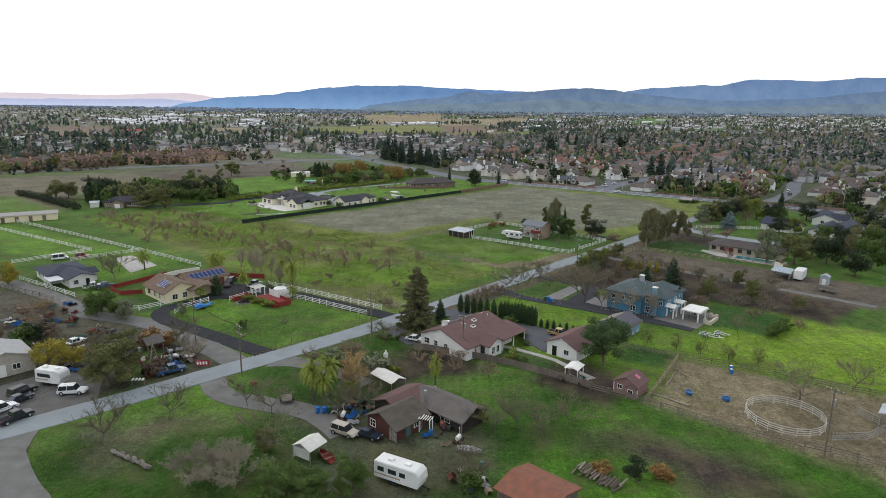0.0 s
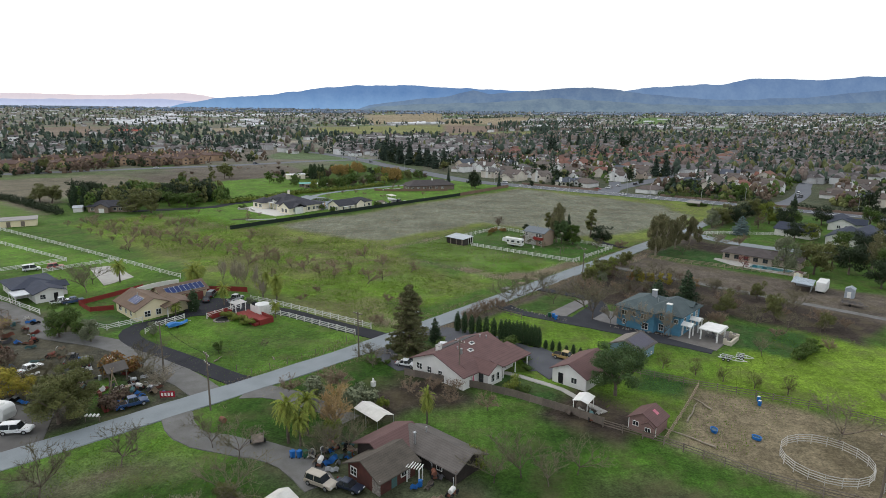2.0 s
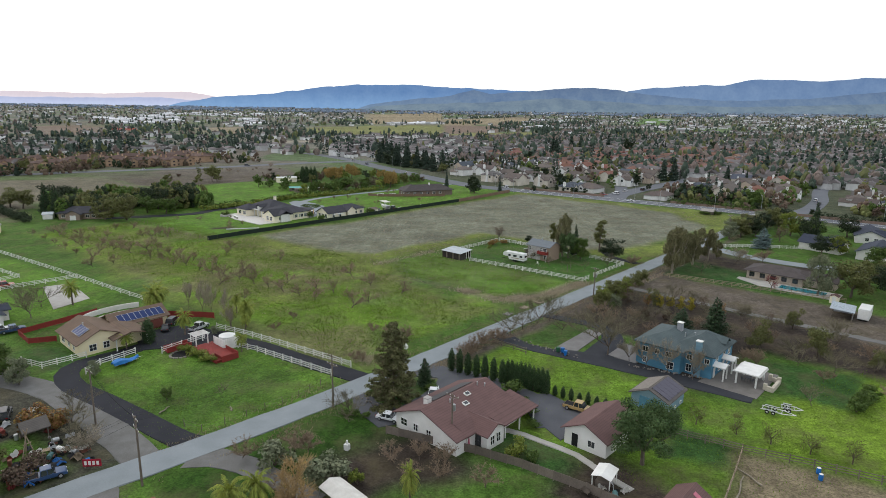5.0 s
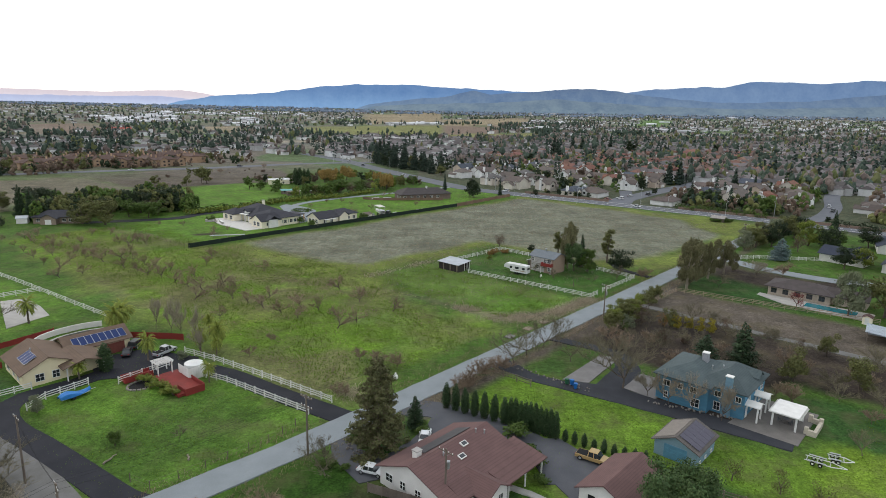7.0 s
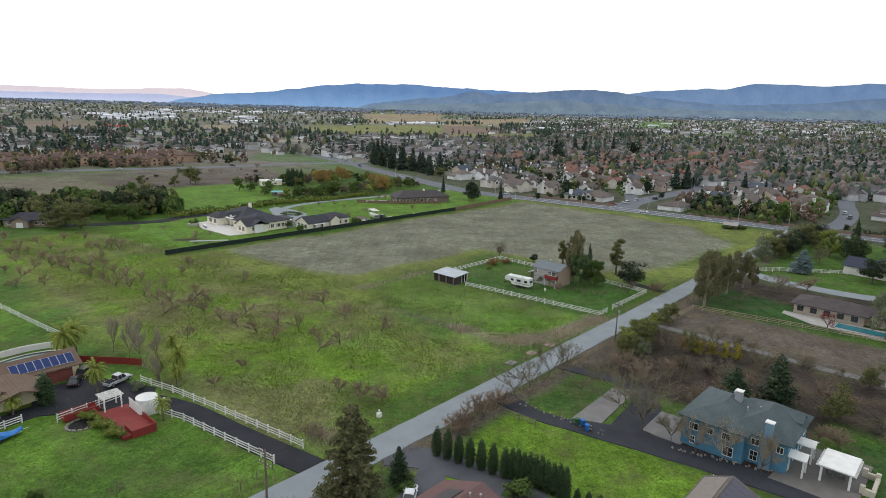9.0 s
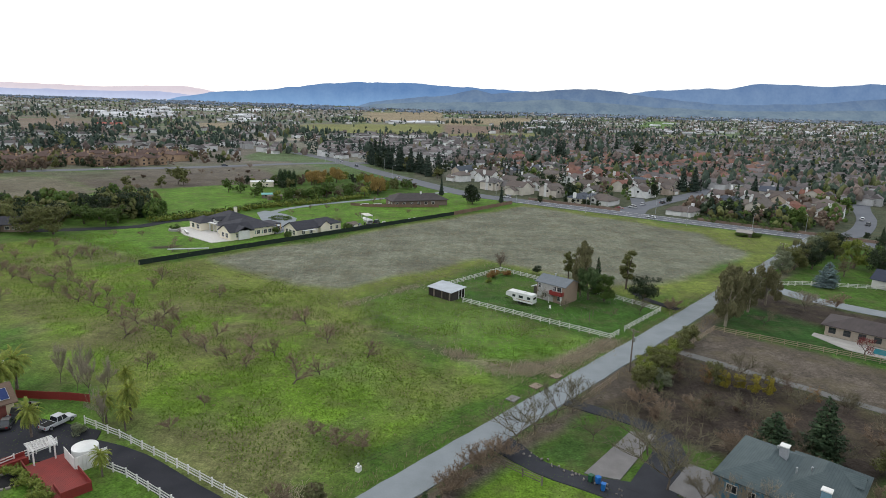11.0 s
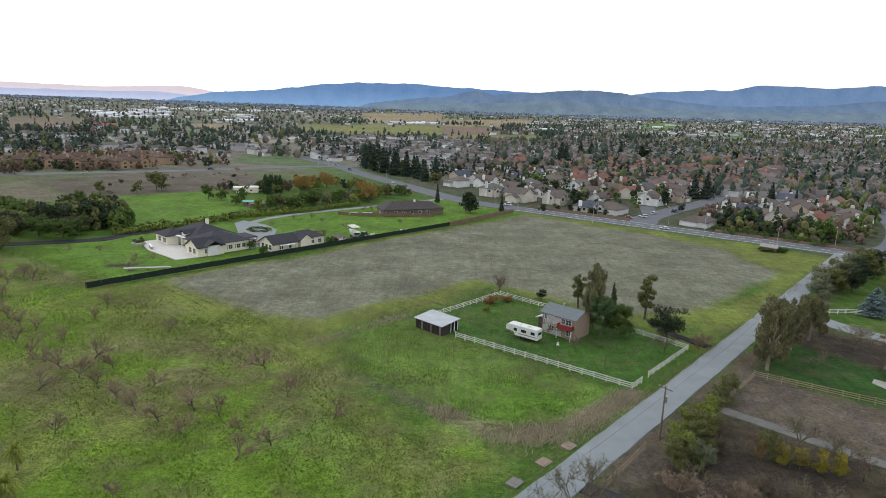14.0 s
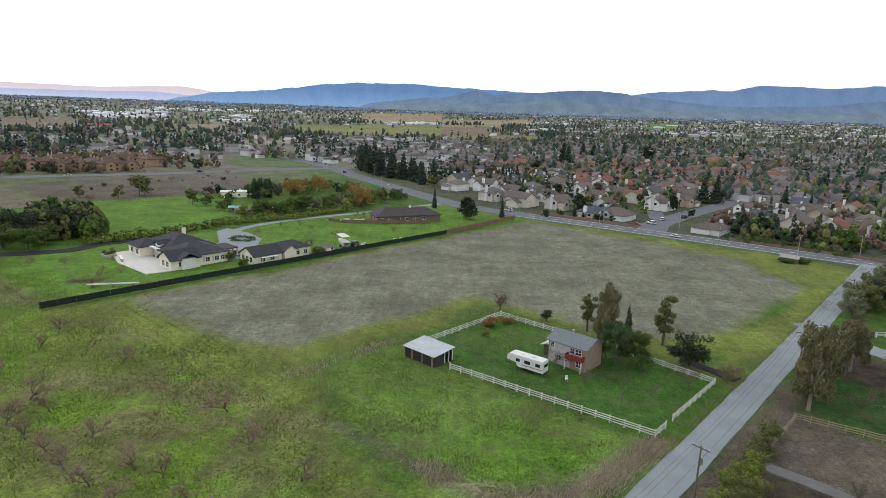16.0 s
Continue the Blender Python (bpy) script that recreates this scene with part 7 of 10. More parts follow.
for y in (9, 12, 15, 18, 21):
    part("column", bm_box(3.2, 3.55, y - 0.17, y + 0.17, 0, 3.2), WHITE, h)
part("porch_roof", bm_box(2.8, 5.2, 7.2, 21.8, 3.2, 3.35), WHITE, h)
# loggia, front gable and garden walls of the villa
LOG = mat("ochre_stucco_loggia", (0.62, 0.44, 0.25), (0.52, 0.36, 0.20), rough=0.9)
lg = part("loggia", bm_box(19.3, 24.5, 3.5, 12, 2.9, 3.2), R_DARK, h)
for y in (3.7, 6.4, 9.1, 11.8):
    part("pier", bm_box(24.0, 24.4, y - 0.2, y + 0.2, 0, 2.9), LOG, lg)
part("loggia_wall", bm_box(20.0, 20.3, 3.6, 11.9, 0, 2.9), LOG, lg)
bm = bmesh.new()
gable_roof(bm, 2.2, 8, -2.2, 1.5, 3.3, 1.5, "y", 0.5)
part("front_gable", bm, R_DARK, h)
part("gable_wall", bm_box(2.9, 7.3, -1.9, -1.0, 0, 3.3), WHITE, h)
for x in (11.6, 14.6, 17.4):
    part("shutter", bm_box(x - 0.95, x - 0.72, -0.08, 0.0, 0.9, 2.3), mat("green_shutter", (0.16, 0.30, 0.27)) if x < 12 else bpy.data.materials["green_shutter"], h)
e = thing("planter", at(171.2, 286.5), "round pale stone planter with a clipped bush", "planter")
bm = bmesh.new()
tube(bm, (0, 0, -0.1), (0, 0, 0.7), 2.3, 2.3, 18)
part("stone_ring", bm, CONCRETE, e)
leaves("bush", clumps(77, 10, 1.5, 0.8, 2.0, 0.5, 0.8), 900, 0.3, 77, L_GREEN, e)
e = thing("garden_wall", at(171.5, 275.5, 0, 75), "low pale stone bench wall on the terrace", "wall")
part("wall", bm_box(0, 5.5, 0, 0.6, -0.1, 1.0), CONCRETE, e)
part("cap", bm_box(-0.05, 5.55, -0.06, 0.66, 1.0, 1.1), WHITE, e)
slab("terrace", [(171, 257), (178, 256), (182, 270), (180, 290), (173, 290), (170, 276)], 0.12, mat("pale_paving", (0.60, 0.58, 0.55), (0.48, 0.46, 0.43)), "pale paved terrace", "pavement")
slab("court_cream", [(197, 256), (202, 258), (215, 270), (223, 280), (225, 292), (223, 306), (217, 303), (208, 284), (199, 276)], 0.05, ASPHALT, "grey paved forecourt round a planted bed", "pavement")
h = thing("guest_house", at(200, 246.2), "cream stucco guest house with dark gabled roof", "house")
W = [dict(r=(0, 10, 0, 8.6), h=2.9, rise=2.2, roof="gable", axis="x", over=0.6), dict(r=(9, 22, 1.2, 9.4), h=3.2, rise=2.0, roof="hip", over=0.6), dict(r=(10.5, 15, -1, 4), h=3.4, rise=1.6, roof="gable", axis="y", over=0.5)]
walls_part(h, W, CREAM)
roofs_part(h, W, R_DARK)
for y in (2, 4.3, 6.6):
    window(h, -0.01, y, 1.5, 1.4, 1.6, "x-")
for x in (3, 6.5):
    window(h, x, -0.01, 1.5, 1.3, 1.3, "y-")
for x in (17, 20):
    window(h, x, 1.19, 1.5, 1.2, 1.2, "y-")
part("trellis", bm_box(2, 8, -1.6, -0.3, 2.3, 2.4), WHITE, h)
for x in (2.1, 5, 7.9):
    part("post", bm_box(x - 0.08, x + 0.08, -1.55, -1.4, 0, 2.3), WHITE, h)
# dark-roofed house at the far corner of the field
h = thing("house", at(278.5, 277, 0, -24), "long brown house with dark hipped roof", "house")
W = [dict(r=(0, 30, 0, 11), h=3, rise=3.0, roof="hip", over=0.8), dict(r=(4, 13, 8, 18), h=3, rise=2.4, roof="hip", over=0.7)]
walls_part(h, W, mat("brown_siding", (0.20, 0.15, 0.125), (0.15, 0.11, 0.092), rnd=0.05))
roofs_part(h, W, roofmat("dark_brown_shingles", (0.072, 0.062, 0.062), (0.05, 0.043, 0.043)))
for x in (2, 6, 10, 14, 18, 22):
    window(h, x, -0.01, 1.5, 1.5, 1.2, "y-")
for y in (2, 6):
    window(h, -0.01, y, 1.5, 1.3, 1.2, "x-")
chimney(h, 17, 5, 4, 6.8, 0.8, WHITE)
# low ranch house with a pool
h = thing("ranch_house", at(231.5, 60.5), "low ranch house with brown-grey roof", "house")
W = [dict(r=(0, 9.5, 0, 15.5), h=2.6, rise=1.7, roof="hip", over=0.9), dict(r=(2, 8, -8, 1), h=2.5, rise=1.4, roof="gable", axis="y", over=0.7)]
walls_part(h, W, mat("buff_stucco", (0.50, 0.42, 0.34)))
roofs_part(h, W, roofmat("brown_grey_shingles", (0.082, 0.068, 0.066), (0.056, 0.047, 0.046)))
for y in (2, 5, 8, 11, 14):
    window(h, -0.01, y, 1.4, 1.3, 1.2, "x-", FRAME_D)
slab("pool_deck", [(222.8, 50), (231, 50), (231, 78), (228.5, 78), (224, 70)], 0.06, CONCRETE, "pale concrete pool deck", "pavement")
h = thing("swimming_pool", at(225.4, 53.5), "rectangular swimming pool with turquoise water", "pool")
bm = bmesh.new()
for a in ((-0.3, 4.5, -0.3, 0, 0, 0.16), (-0.3, 4.5, 12, 12.3, 0, 0.16), (-0.3, 0, 0, 12, 0, 0.16), (4.2, 4.5, 0, 12, 0, 0.16)):
    box(bm, *a)
part("coping", bm, CONCRETE, h)
part("water", bm_box(0, 4.2, 0, 12, -0.2, 0.1), mat("pool_water", (0.03, 0.20, 0.24), rough=0.06, bump=0.05, fine=3, spec=0.6), h)
for u, v, L, Wd, rz in ((286, 46, 18, 10, 0), (300, 36, 16, 9, 20), (298, 60, 14, 9, 80), (322, 52, 18, 10, 10)):
    h = thing("house", at(u, v, 0, rz), "white house with blue-black shingle roof", "house")
    W = [dict(r=(0, L, 0, Wd), h=2.8, rise=2.2, roof="gable", axis="x", over=0.6), dict(r=(3, 9, -4, 3), h=2.8, rise=1.8, roof="gable", axis="y", over=0.5)]
    walls_part(h, W, STUCCO)
    roofs_part(h, W, R_NAVY)
    for x in (1.5, 11, 14):
        window(h, x, -0.01, 1.5, 1.3, 1.2, "y-")
    for y in (3, 6):
        window(h, -0.01, y, 1.5, 1.2, 1.2, "x-")
    window(h, 6, -4.01, 1.5, 2, 1.4, "y-")
h = thing("shelter", at(118.5, 5.5), "white tin-roofed horse shelter", "shelter")
for x in (0, 4):
    for y in (0, 4):
        part("post", bm_box(x - 0.08, x + 0.08, y - 0.08, y + 0.08, -0.1, 2.4), METAL, h)
bm = bmesh.new()
gable_roof(bm, 0, 4, 0, 4, 2.4, 0.6, "x", 0.3, 0.06)
part("roof", bm, TIN, h)

# ---- town beyond the field ----
TOWN_WALLS = [mat("town_stucco_" + n, c, rough=0.9, scale=0.3, fine=5, bump=0.1, rnd=0.15, hue=0.015) for n, c in (("cream", (0.72, 0.66, 0.57)), ("white", (0.82, 0.81, 0.79)), ("tan", (0.60, 0.50, 0.40)))]
TOWN_ROOFS = [mat("town_roof_" + n, c, rough=0.9, scale=0.5, fine=3, bump=0.3, rnd=0.22, hue=0.012) for n, c in (("brown", (0.125, 0.102, 0.092)), ("grey", (0.125, 0.118, 0.115)), ("clay", (0.19, 0.088, 0.064)), ("tan", (0.15, 0.126, 0.112)), ("slate", (0.078, 0.09, 0.112)))]
TOWN = {}


def town_house(variant, roof, wall, m, label):
    key = (variant, roof, wall)
    if key in TOWN:
        src = TOWN[key]
        return tagged(copy_thing(src, m), label, "house", "town houses")
    e = thing("house", m, label, "house", "town houses")
    W = [[dict(r=(-7, 7, -4, 5), h=5.2, rise=2.7, roof="gable", axis="x", over=0.6), dict(r=(-6.5, -0.8, -8, 0), h=4.8, rise=2.3, roof="gable", axis="y", over=0.45), dict(r=(-0.6, 7.4, -8.6, -3), h=2.8, rise=1.7, roof="hip", over=0.5)],
         [dict(r=(-7, 6, -5, 6), h=5.2, rise=3.0, roof="hip", over=0.6), dict(r=(1, 7.6, -9, 0), h=2.9, rise=2.2, roof="gable", axis="y", over=0.5), dict(r=(-5.6, -1.6, -6.6, -2), h=4.9, rise=1.6, roof="gable", axis="y", over=0.4)],
         [dict(r=(-9, 7, -5, 5), h=3.0, rise=2.7, roof="hip", over=0.7), dict(r=(1, 8, -9.5, 0), h=2.9, rise=2.4, roof="hip", over=0.6), dict(r=(-6.4, -2.6, -6.4, -2), h=3.0, rise=1.5, roof="gable", axis="y", over=0.4)],
         [dict(r=(-5, 5, -7, 7), h=5.3, rise=3.0, roof="gable", axis="y", over=0.6), dict(r=(3, 9, -4.5, 4), h=2.9, rise=2.0, roof="gable", axis="x", over=0.5), dict(r=(-9, -2, -1, 6), h=4.6, rise=2.4, roof="gable", axis="x", over=0.5)],
         [dict(r=(-8, 8, -5, 5), h=3.1, rise=3.2, roof="gable", axis="x", over=0.7), dict(r=(-6, -2.2, -5.8, 0), h=4.7, rise=1.5, roof="gable", axis="y", over=0.4), dict(r=(2, 8.6, -9, 0), h=2.9, rise=2.4, roof="gable", axis="y", over=0.5)]][variant]
    walls_part(e, W, TOWN_WALLS[wall])
    roofs_part(e, W, TOWN_ROOFS[roof])
    hh = W[0]["h"]
    x0, x1, y0, y1 = W[0]["r"]
    part("chimney", bm_box(x0 - 0.5, x0 + 0.5, -0.9, 0.9, 0, hh + W[0]["rise"] + 0.6), TOWN_WALLS[1], e, "tall pale stucco chimney")
    gx0, gx1, gy0, _g = W[2 if variant in (0, 4) else 1]["r"]
    part("garage_door", bm_box((gx0 + gx1) / 2 - 2.2, (gx0 + gx1) / 2 + 2.2, gy0 - 0.06, gy0 + 0.02, 0, 2.2), WHITE, e)
    a0, a1, b0, b1 = W[1 if variant in (0, 4) else 2]["r"]
    z = min(hh, W[1 if variant in (0, 4) else 2]["h"]) - 1.2
    part("window", bm_box((a0 + a1) / 2 - 0.9, (a0 + a1) / 2 + 0.9, b0 - 0.06, b0 + 0.02, z - 0.7, z + 0.7), GLASS, e)
    z = hh - 1.3
    part("window", bm_box(x0 - 0.06, x0 + 0.02, y0 + 1.6, y0 + 3.2, z - 0.7, z + 0.6), GLASS, e)
    TOWN[key] = e
    return e


ROOFWORDS = ("brown", "grey", "clay-tiled red", "tan", "slate-grey")
tr = random.Random(31)
STREETS = ((366, 192), (385, 195), (430, 197), (470, 197), (512, 199)), ((396, 200), (418, 211)), ((372, 104), (395, 96), (442, 99), (487, 108), (541, 116.6), (602, 126.5), (695, 140)), ((578, 161.6), (656, 166), (708, 165))


def off_street(u, v):
    best = 99
    for s in STREETS:
        for (a, b), (c, d) in zip(s, s[1:]):
            t = max(0, min(1, ((u - a) * (c - a) + (v - b) * (d - b)) / ((c - a) ** 2 + (d - b) ** 2)))
            best = min(best, math.hypot(u - a - t * (c - a), v - b - t * (d - b)))
    return best


# houses whose plots show plainly, then the rows behind them
FIRST = [(380, 292, 1, 1), (376, 269, 3, 0), (385, 251, 0, 3), (379, 227, 2, 4), (384, 215, 2, 0), (430, 216, 0, 0), (463, 257, 4, 0), (382, 168, 2, 0), (424, 168, 2, 0), (428, 131, 0, 2), (458, 122, 1, 3), (503, 136, 3, 2), (533, 180, 0, 3), (585, 182, 1, 4), (472, 169, 1, 0), (412, 322, 3, 0), (514, 326, 0, 1), (424, 251, 0, 0), (396, 334, 1, 3), (405, 272, 4, 0), (402, 232, 3, 0), (445, 236, 0, 2), (446, 272, 3, 3), (404, 296, 0, 0), (428, 298, 1, 1)]
spots = [(u, v) for u, v, k, c in FIRST]
for u, v, k, c in FIRST:
    town_house(k, c, 1 if (u + v) % 3 else 0, at(u, v, 0, tr.choice((0, -90, -90, 180)) + tr.uniform(-6, 6)) @ Matrix.Scale(0.92, 4), "stucco suburban house with %s roof" % ROOFWORDS[c])
for i in range(7):
    for j in range(32):
        u, v = 380 + i * 19.5 + tr.uniform(-1.6, 1.6), -190 + j * 17.5 + tr.uniform(-1.6, 1.6) + (i % 2) * 8
        x, y = P(u, v).x, P(u, v).y
        lim = 352 + (365 - v) * 0.12 if v < 250 else 352 + (v - 250) * 0.42
        b = math.degrees(math.atan2(x - 5, y - 60))
        if u < lim + 24 or off_street(u, v) < 13.5 or not -20 < b < 40 or min((u - a) ** 2 + (v - c) ** 2 for a, c in spots) < 245:
            continue
        spots.append((u, v))
        if u > 520 and (i + j) % 2:
            continue
        p = P(u, v)
        clay = 0.7 if (p.y > 520 and p.x > 90) else 0.05
        roof = 2 if tr.random() < clay else tr.choice((0, 0, 1, 3, 4, 0))
        town_house(tr.randrange(5), roof, tr.choice((0, 1, 1, 2)) if j % 3 else 1, at(u, v, 0, tr.choice((0, -90, -90, 180)) + tr.uniform(-8, 8)) @ Matrix.Scale(tr.uniform(0.85, 0.97), 4), "stucco suburban house with %s roof" % ROOFWORDS[roof])
# reddish apartment rows beyond the cross road
APT_R = mat("russet_tiles", (0.108, 0.066, 0.054), rough=0.9, scale=0.4, fine=4, bump=0.3, rnd=0.15)
APT_W = mat("ochre_stucco", (0.44, 0.30, 0.20), rough=0.9, scale=0.4, fine=5, bump=0.1, rnd=0.12)
apt = None
for u, v, rz in ((205, 590, 0), (228, 578, 5), (240, 556, 0), (262, 566, 85), (268, 545, 0), (285, 585, 10), (300, 570, 90), (222, 610, 0), (250, 600, 0), (275, 612, 80), (180, 575, 5), (160, 596, 0), (140, 580, 0), (300, 606, 0), (185, 620, 0), (120, 606, 8)):
    if apt is None:
        apt = thing("apartment_block", at(u, v, 0, rz), "two-storey ochre apartment block with russet roof", "apartment block", "apartment blocks")
        W = [dict(r=(-12, 12, -6, 6), h=5.6, rise=2.4, roof="hip", over=0.7), dict(r=(-10, -4, -9, 2), h=5.6, rise=1.8, roof="gable", axis="y", over=0.5), dict(r=(4, 10, -9, 2), h=5.6, rise=1.8, roof="gable", axis="y", over=0.5)]
        walls_part(apt, W, APT_W)
        roofs_part(apt, W, APT_R)
        for x in (-2, 11):
            for z in (1.5, 4.2):
                part("window", bm_box(x - 0.7, x + 0.7, -6.05, -5.98, z - 0.6, z + 0.6), GLASS, apt)
        for x in (-7, 7):
            for z in (1.5, 4.2):
                part("window", bm_box(x - 0.8, x + 0.8, -9.05, -8.98, z - 0.6, z + 0.6), GLASS, apt)
        for x in (-9, 0, 9):
            part("chimney", bm_box(x - 0.5, x + 0.5, 1, 2, 5, 9.2), APT_W, apt)
    else:
        copy_thing(apt, at(u, v, 0, rz))

# tall conifers and broad trees that stand out over the roofs: place and height
TALL = [(427, 465, 20), (416, 442, 21), (410, 424, 21), (407, 408, 21), (408, 396, 20), (406, 383, 18), (398, 367, 16), (443, 478, 22), (437, 460, 22), (469, 340, 13), (628, 400, 24), (594, 374, 23), (716, 429, 21), (729, 423, 21), (784, 414, 21), (479, 209, 17), (484, 203, 18), (536, 212, 10), (549, 211, 9), (493, 168, 14), (501, 160, 12), (490, 154, 12), (336, 252, 10), (331, 292, 11), (285, 382, 10), (287, 385, 10)]
for u, v, h in TALL:
    plant("town_conifer", u, v, h * (0.125 if h > 12 else 0.07), h * 0.1, group="town trees")
for u, v, h, k in ((420, 455, 15, "conifer"), (411, 433, 13, "tree"), (413, 415, 17, "conifer"), (412, 402, 14, "olive"), (412, 390, 12, "tree"), (404, 375, 15, "conifer"), (432, 450, 16, "tree"), (424, 436, 18, "conifer"), (400, 358, 11, "tree"), (392, 352, 9, "olive"), (421, 420, 19, "conifer"), (418, 398, 17, "conifer"), (431, 470, 12, "olive"), (410, 368, 17, "conifer")):
    plant("town_" + k, u, v, h * 0.115, h * 0.1, group="town trees")
for u, v, h in ((739, 364, 21), (553, 297, 12), (546, 260, 10), (837, 299, 17), (320, 259, 12), (322, 264, 10), (417, 192, 5), (352, 238, 5)):
    plant("town_tree", u, v, h * 0.1, h * 0.105, group="town trees")
for n in range(120):
    if n < 22:
        u, v = 372 + tr.uniform(2, 14), tr.uniform(-40, 240)
        u += 352 - 364 + (365 - v) * 0.1
        u = max(u, 374)
    else:
        u, v = tr.uniform(384, 560), tr.uniform(-120, 380)
    p = P(u, v)
    if off_street(u, v) < 8 or off_street(u, v + 8) < 13 or (v > 250 and u < 375 + (v - 250) * 0.42) or not -20 < math.degrees(math.atan2(p.x - 5, p.y - 60)) < 40 or min((u - a) ** 2 + (v - c) ** 2 for a, c in spots) < 75:
        continue
    h = tr.uniform(0.5, 1.1)
    plant(tr.choice(("town_tree", "town_conifer", "town_brown", "town_olive", "town_tree", "town_green")), u, v, h, h * tr.uniform(0.9, 1.3), group="town trees")
for n in range(44):  # conifer belt beside the far road and round the apartments
    if n < 22:
        u, v = 392 + tr.uniform(0, 40), 250 + tr.uniform(50, 190)
        u += (v - 250) * 0.42
        k = "town_conifer"
    else:
        u, v = tr.uniform(120, 320), tr.uniform(532, 640)
        k = tr.choice(("town_brown", "town_brown", "town_tree", "town_olive", "town_conifer"))
    h = tr.uniform(0.7, 1.15)
    plant(k, u, v, h, h * tr.uniform(0.9, 1.3), group="town trees")

# ---- distance: woods, roofs and sheds, too many to count ----


WALLV, WALLF = [], []


def scatter(name, n, seed, accept, make, material, label, category, near=440, end=4560):
    r = np.random.RandomState(seed)
    vs, fs, k = [], [], 0
    while k < n:
        d = near * (end / near) ** r.rand()
        b = math.atan(r.uniform(-0.9, 0.9))
        x, y = d * math.tan(b), 60 + d
        if not accept(x, y, d, math.degrees(b), r):
            continue
        h, i, j = float(rise(x, y)), len(vs), len(WALLV)
        make(vs, fs, x, y, d, r)
        if h > 0:
            vs[i:] = [(p[0], p[1], p[2] + h) for p in vs[i:]]
            WALLV[j:] = [(p[0], p[1], p[2] + h) for p in WALLV[j:]]
        k += 1
    return tagged(mesh_from(name, vs, fs, material), label, category, kind="stuff")


def rows_of(x, y):
    """Loose east-west bands of trees across the plain, 0 to 1."""
    return 0.5 + 0.26 * (math.sin(y / 27 + 2.2 * math.sin(x / 150 + y / 400)) + math.sin(y / 61 + 1.9 * math.sin(x / 230 + 1)))


def within(x, y, pts):
    ins = False
    for (x0, y0), (x1, y1) in zip(pts, pts[1:] + pts[:1]):
        if (y0 > y) != (y1 > y) and x < (x1 - x0) * (y - y0) / (y1 - y0) + x0:
            ins = not ins
    return ins


def open_land(x, y, d, b):
    """Open farmland of the plain, without houses."""
    return any(within(x, y, pts) for col, pts in FIELDS)


def in_built(x, y):
    u, v = x * CA + y * SA, -x * SA + y * CA
    if 372 < u < 507 and -170 < v < 380:
        return True
    if -340 < x < -20 and y < 670:
        return True
    if v < 440:
        return u < 380 + max(0, v - 250) * 0.42
    return 190 < u < 330 and v < 640 or abs(v - (560 - (u - 100) * 0.2)) < 12


def tree_ok(x, y, d, b, r):
    if in_built(x, y) and r.rand() > 0.03:
        return False
    if d < 430 and r.rand() > 0.3 or d < 2600 and b < 3 and r.rand() > 0.4:
        return False
    row = rows_of(x, y) - (0.12 if d < 900 and b > 0 else 0)
    return not (open_land(x, y, d, b) and r.rand() > 0.06) and r.rand() < max(0.12, (row - 0.42) * 5)


def lump(vs, fs, x, y, z, w, h, r):
    """One uneven rounded mass of foliage."""
    b, a0, n = len(vs), r.uniform(0, 6.28), 5
    for up, wide in ((-0.35, 0.9), (0.4, 0.85)):
        for i in range(n):
            a = a0 + 6.283 * (i + (up > 0) * 0.5) / n + r.uniform(-0.25, 0.25)
            q = w * wide * r.uniform(0.75, 1.2)
            vs.append((x + math.cos(a) * q, y + math.sin(a) * q, z + h * (up + r.uniform(-0.2, 0.2))))
    vs.append((x + r.uniform(-0.25, 0.25) * w, y + r.uniform(-0.25, 0.25) * w, z + h * r.uniform(0.85, 1.15)))
    for i in range(n):
        j = (i + 1) % n
        fs += [(b + i, b + j, b + n + i), (b + j, b + n + j, b + n + i), (b + n + i, b + n + j, b + 2 * n)]


def far_tree(vs, fs, x, y, d, r):
    """A crown of a few uneven masses of foliage."""
    h, w = r.uniform(3.5, 11.5), r.uniform(2.4, 5.6)
    k = 5 if d < 900 else 3 if d < 1400 else 2
    for i in range(k):
        t = (i + 0.5) / k
        a, q = r.uniform(0, 6.28), w * 0.5 * (1 - t * 0.6)
        s = w * r.uniform(0.4, 0.6) * (1 if k > 4 else 1.2 if k > 2 else 1.4)
        lump(vs, fs, x + math.cos(a) * q, y + math.sin(a) * q, h * (0.25 + 0.55 * t), s, s * r.uniform(0.95, 1.4) * (h / w) ** 0.5, r)


def house_ok(x, y, d, b, r):
    if b < -5 and d < 2500 and r.rand() < 0.74:
        return False
    return not in_built(x, y) and not open_land(x, y, d, b) and rows_of(x, y) < 0.62


def far_house(vs, fs, x, y, d, r):
    """The roof of a house with a ridge and its gable ends."""
    L, W2, h = r.uniform(5, 8.5), r.uniform(3.5, 5.5), r.uniform(3.0, 6.0)
    a = r.choice((0.86, 2.43)) + r.normal() * 0.08
    c, s = math.cos(a), math.sin(a)
    b = len(vs)
    for lx, ly, z in ((-L, -W2, h), (L, -W2, h), (L, W2, h), (-L, W2, h), (-L * r.choice((0.5, 1.0)), 0, h + 2.4), (L * r.choice((0.5, 1.0)), 0, h + 2.4)):
        vs.append((x + lx * c - ly * s, y + lx * s + ly * c, z))
    fs += [(b, b + 1, b + 5, b + 4), (b + 2, b + 3, b + 4, b + 5), (b + 1, b + 2, b + 5), (b + 3, b, b + 4), (b + 3, b + 2, b + 1, b)]


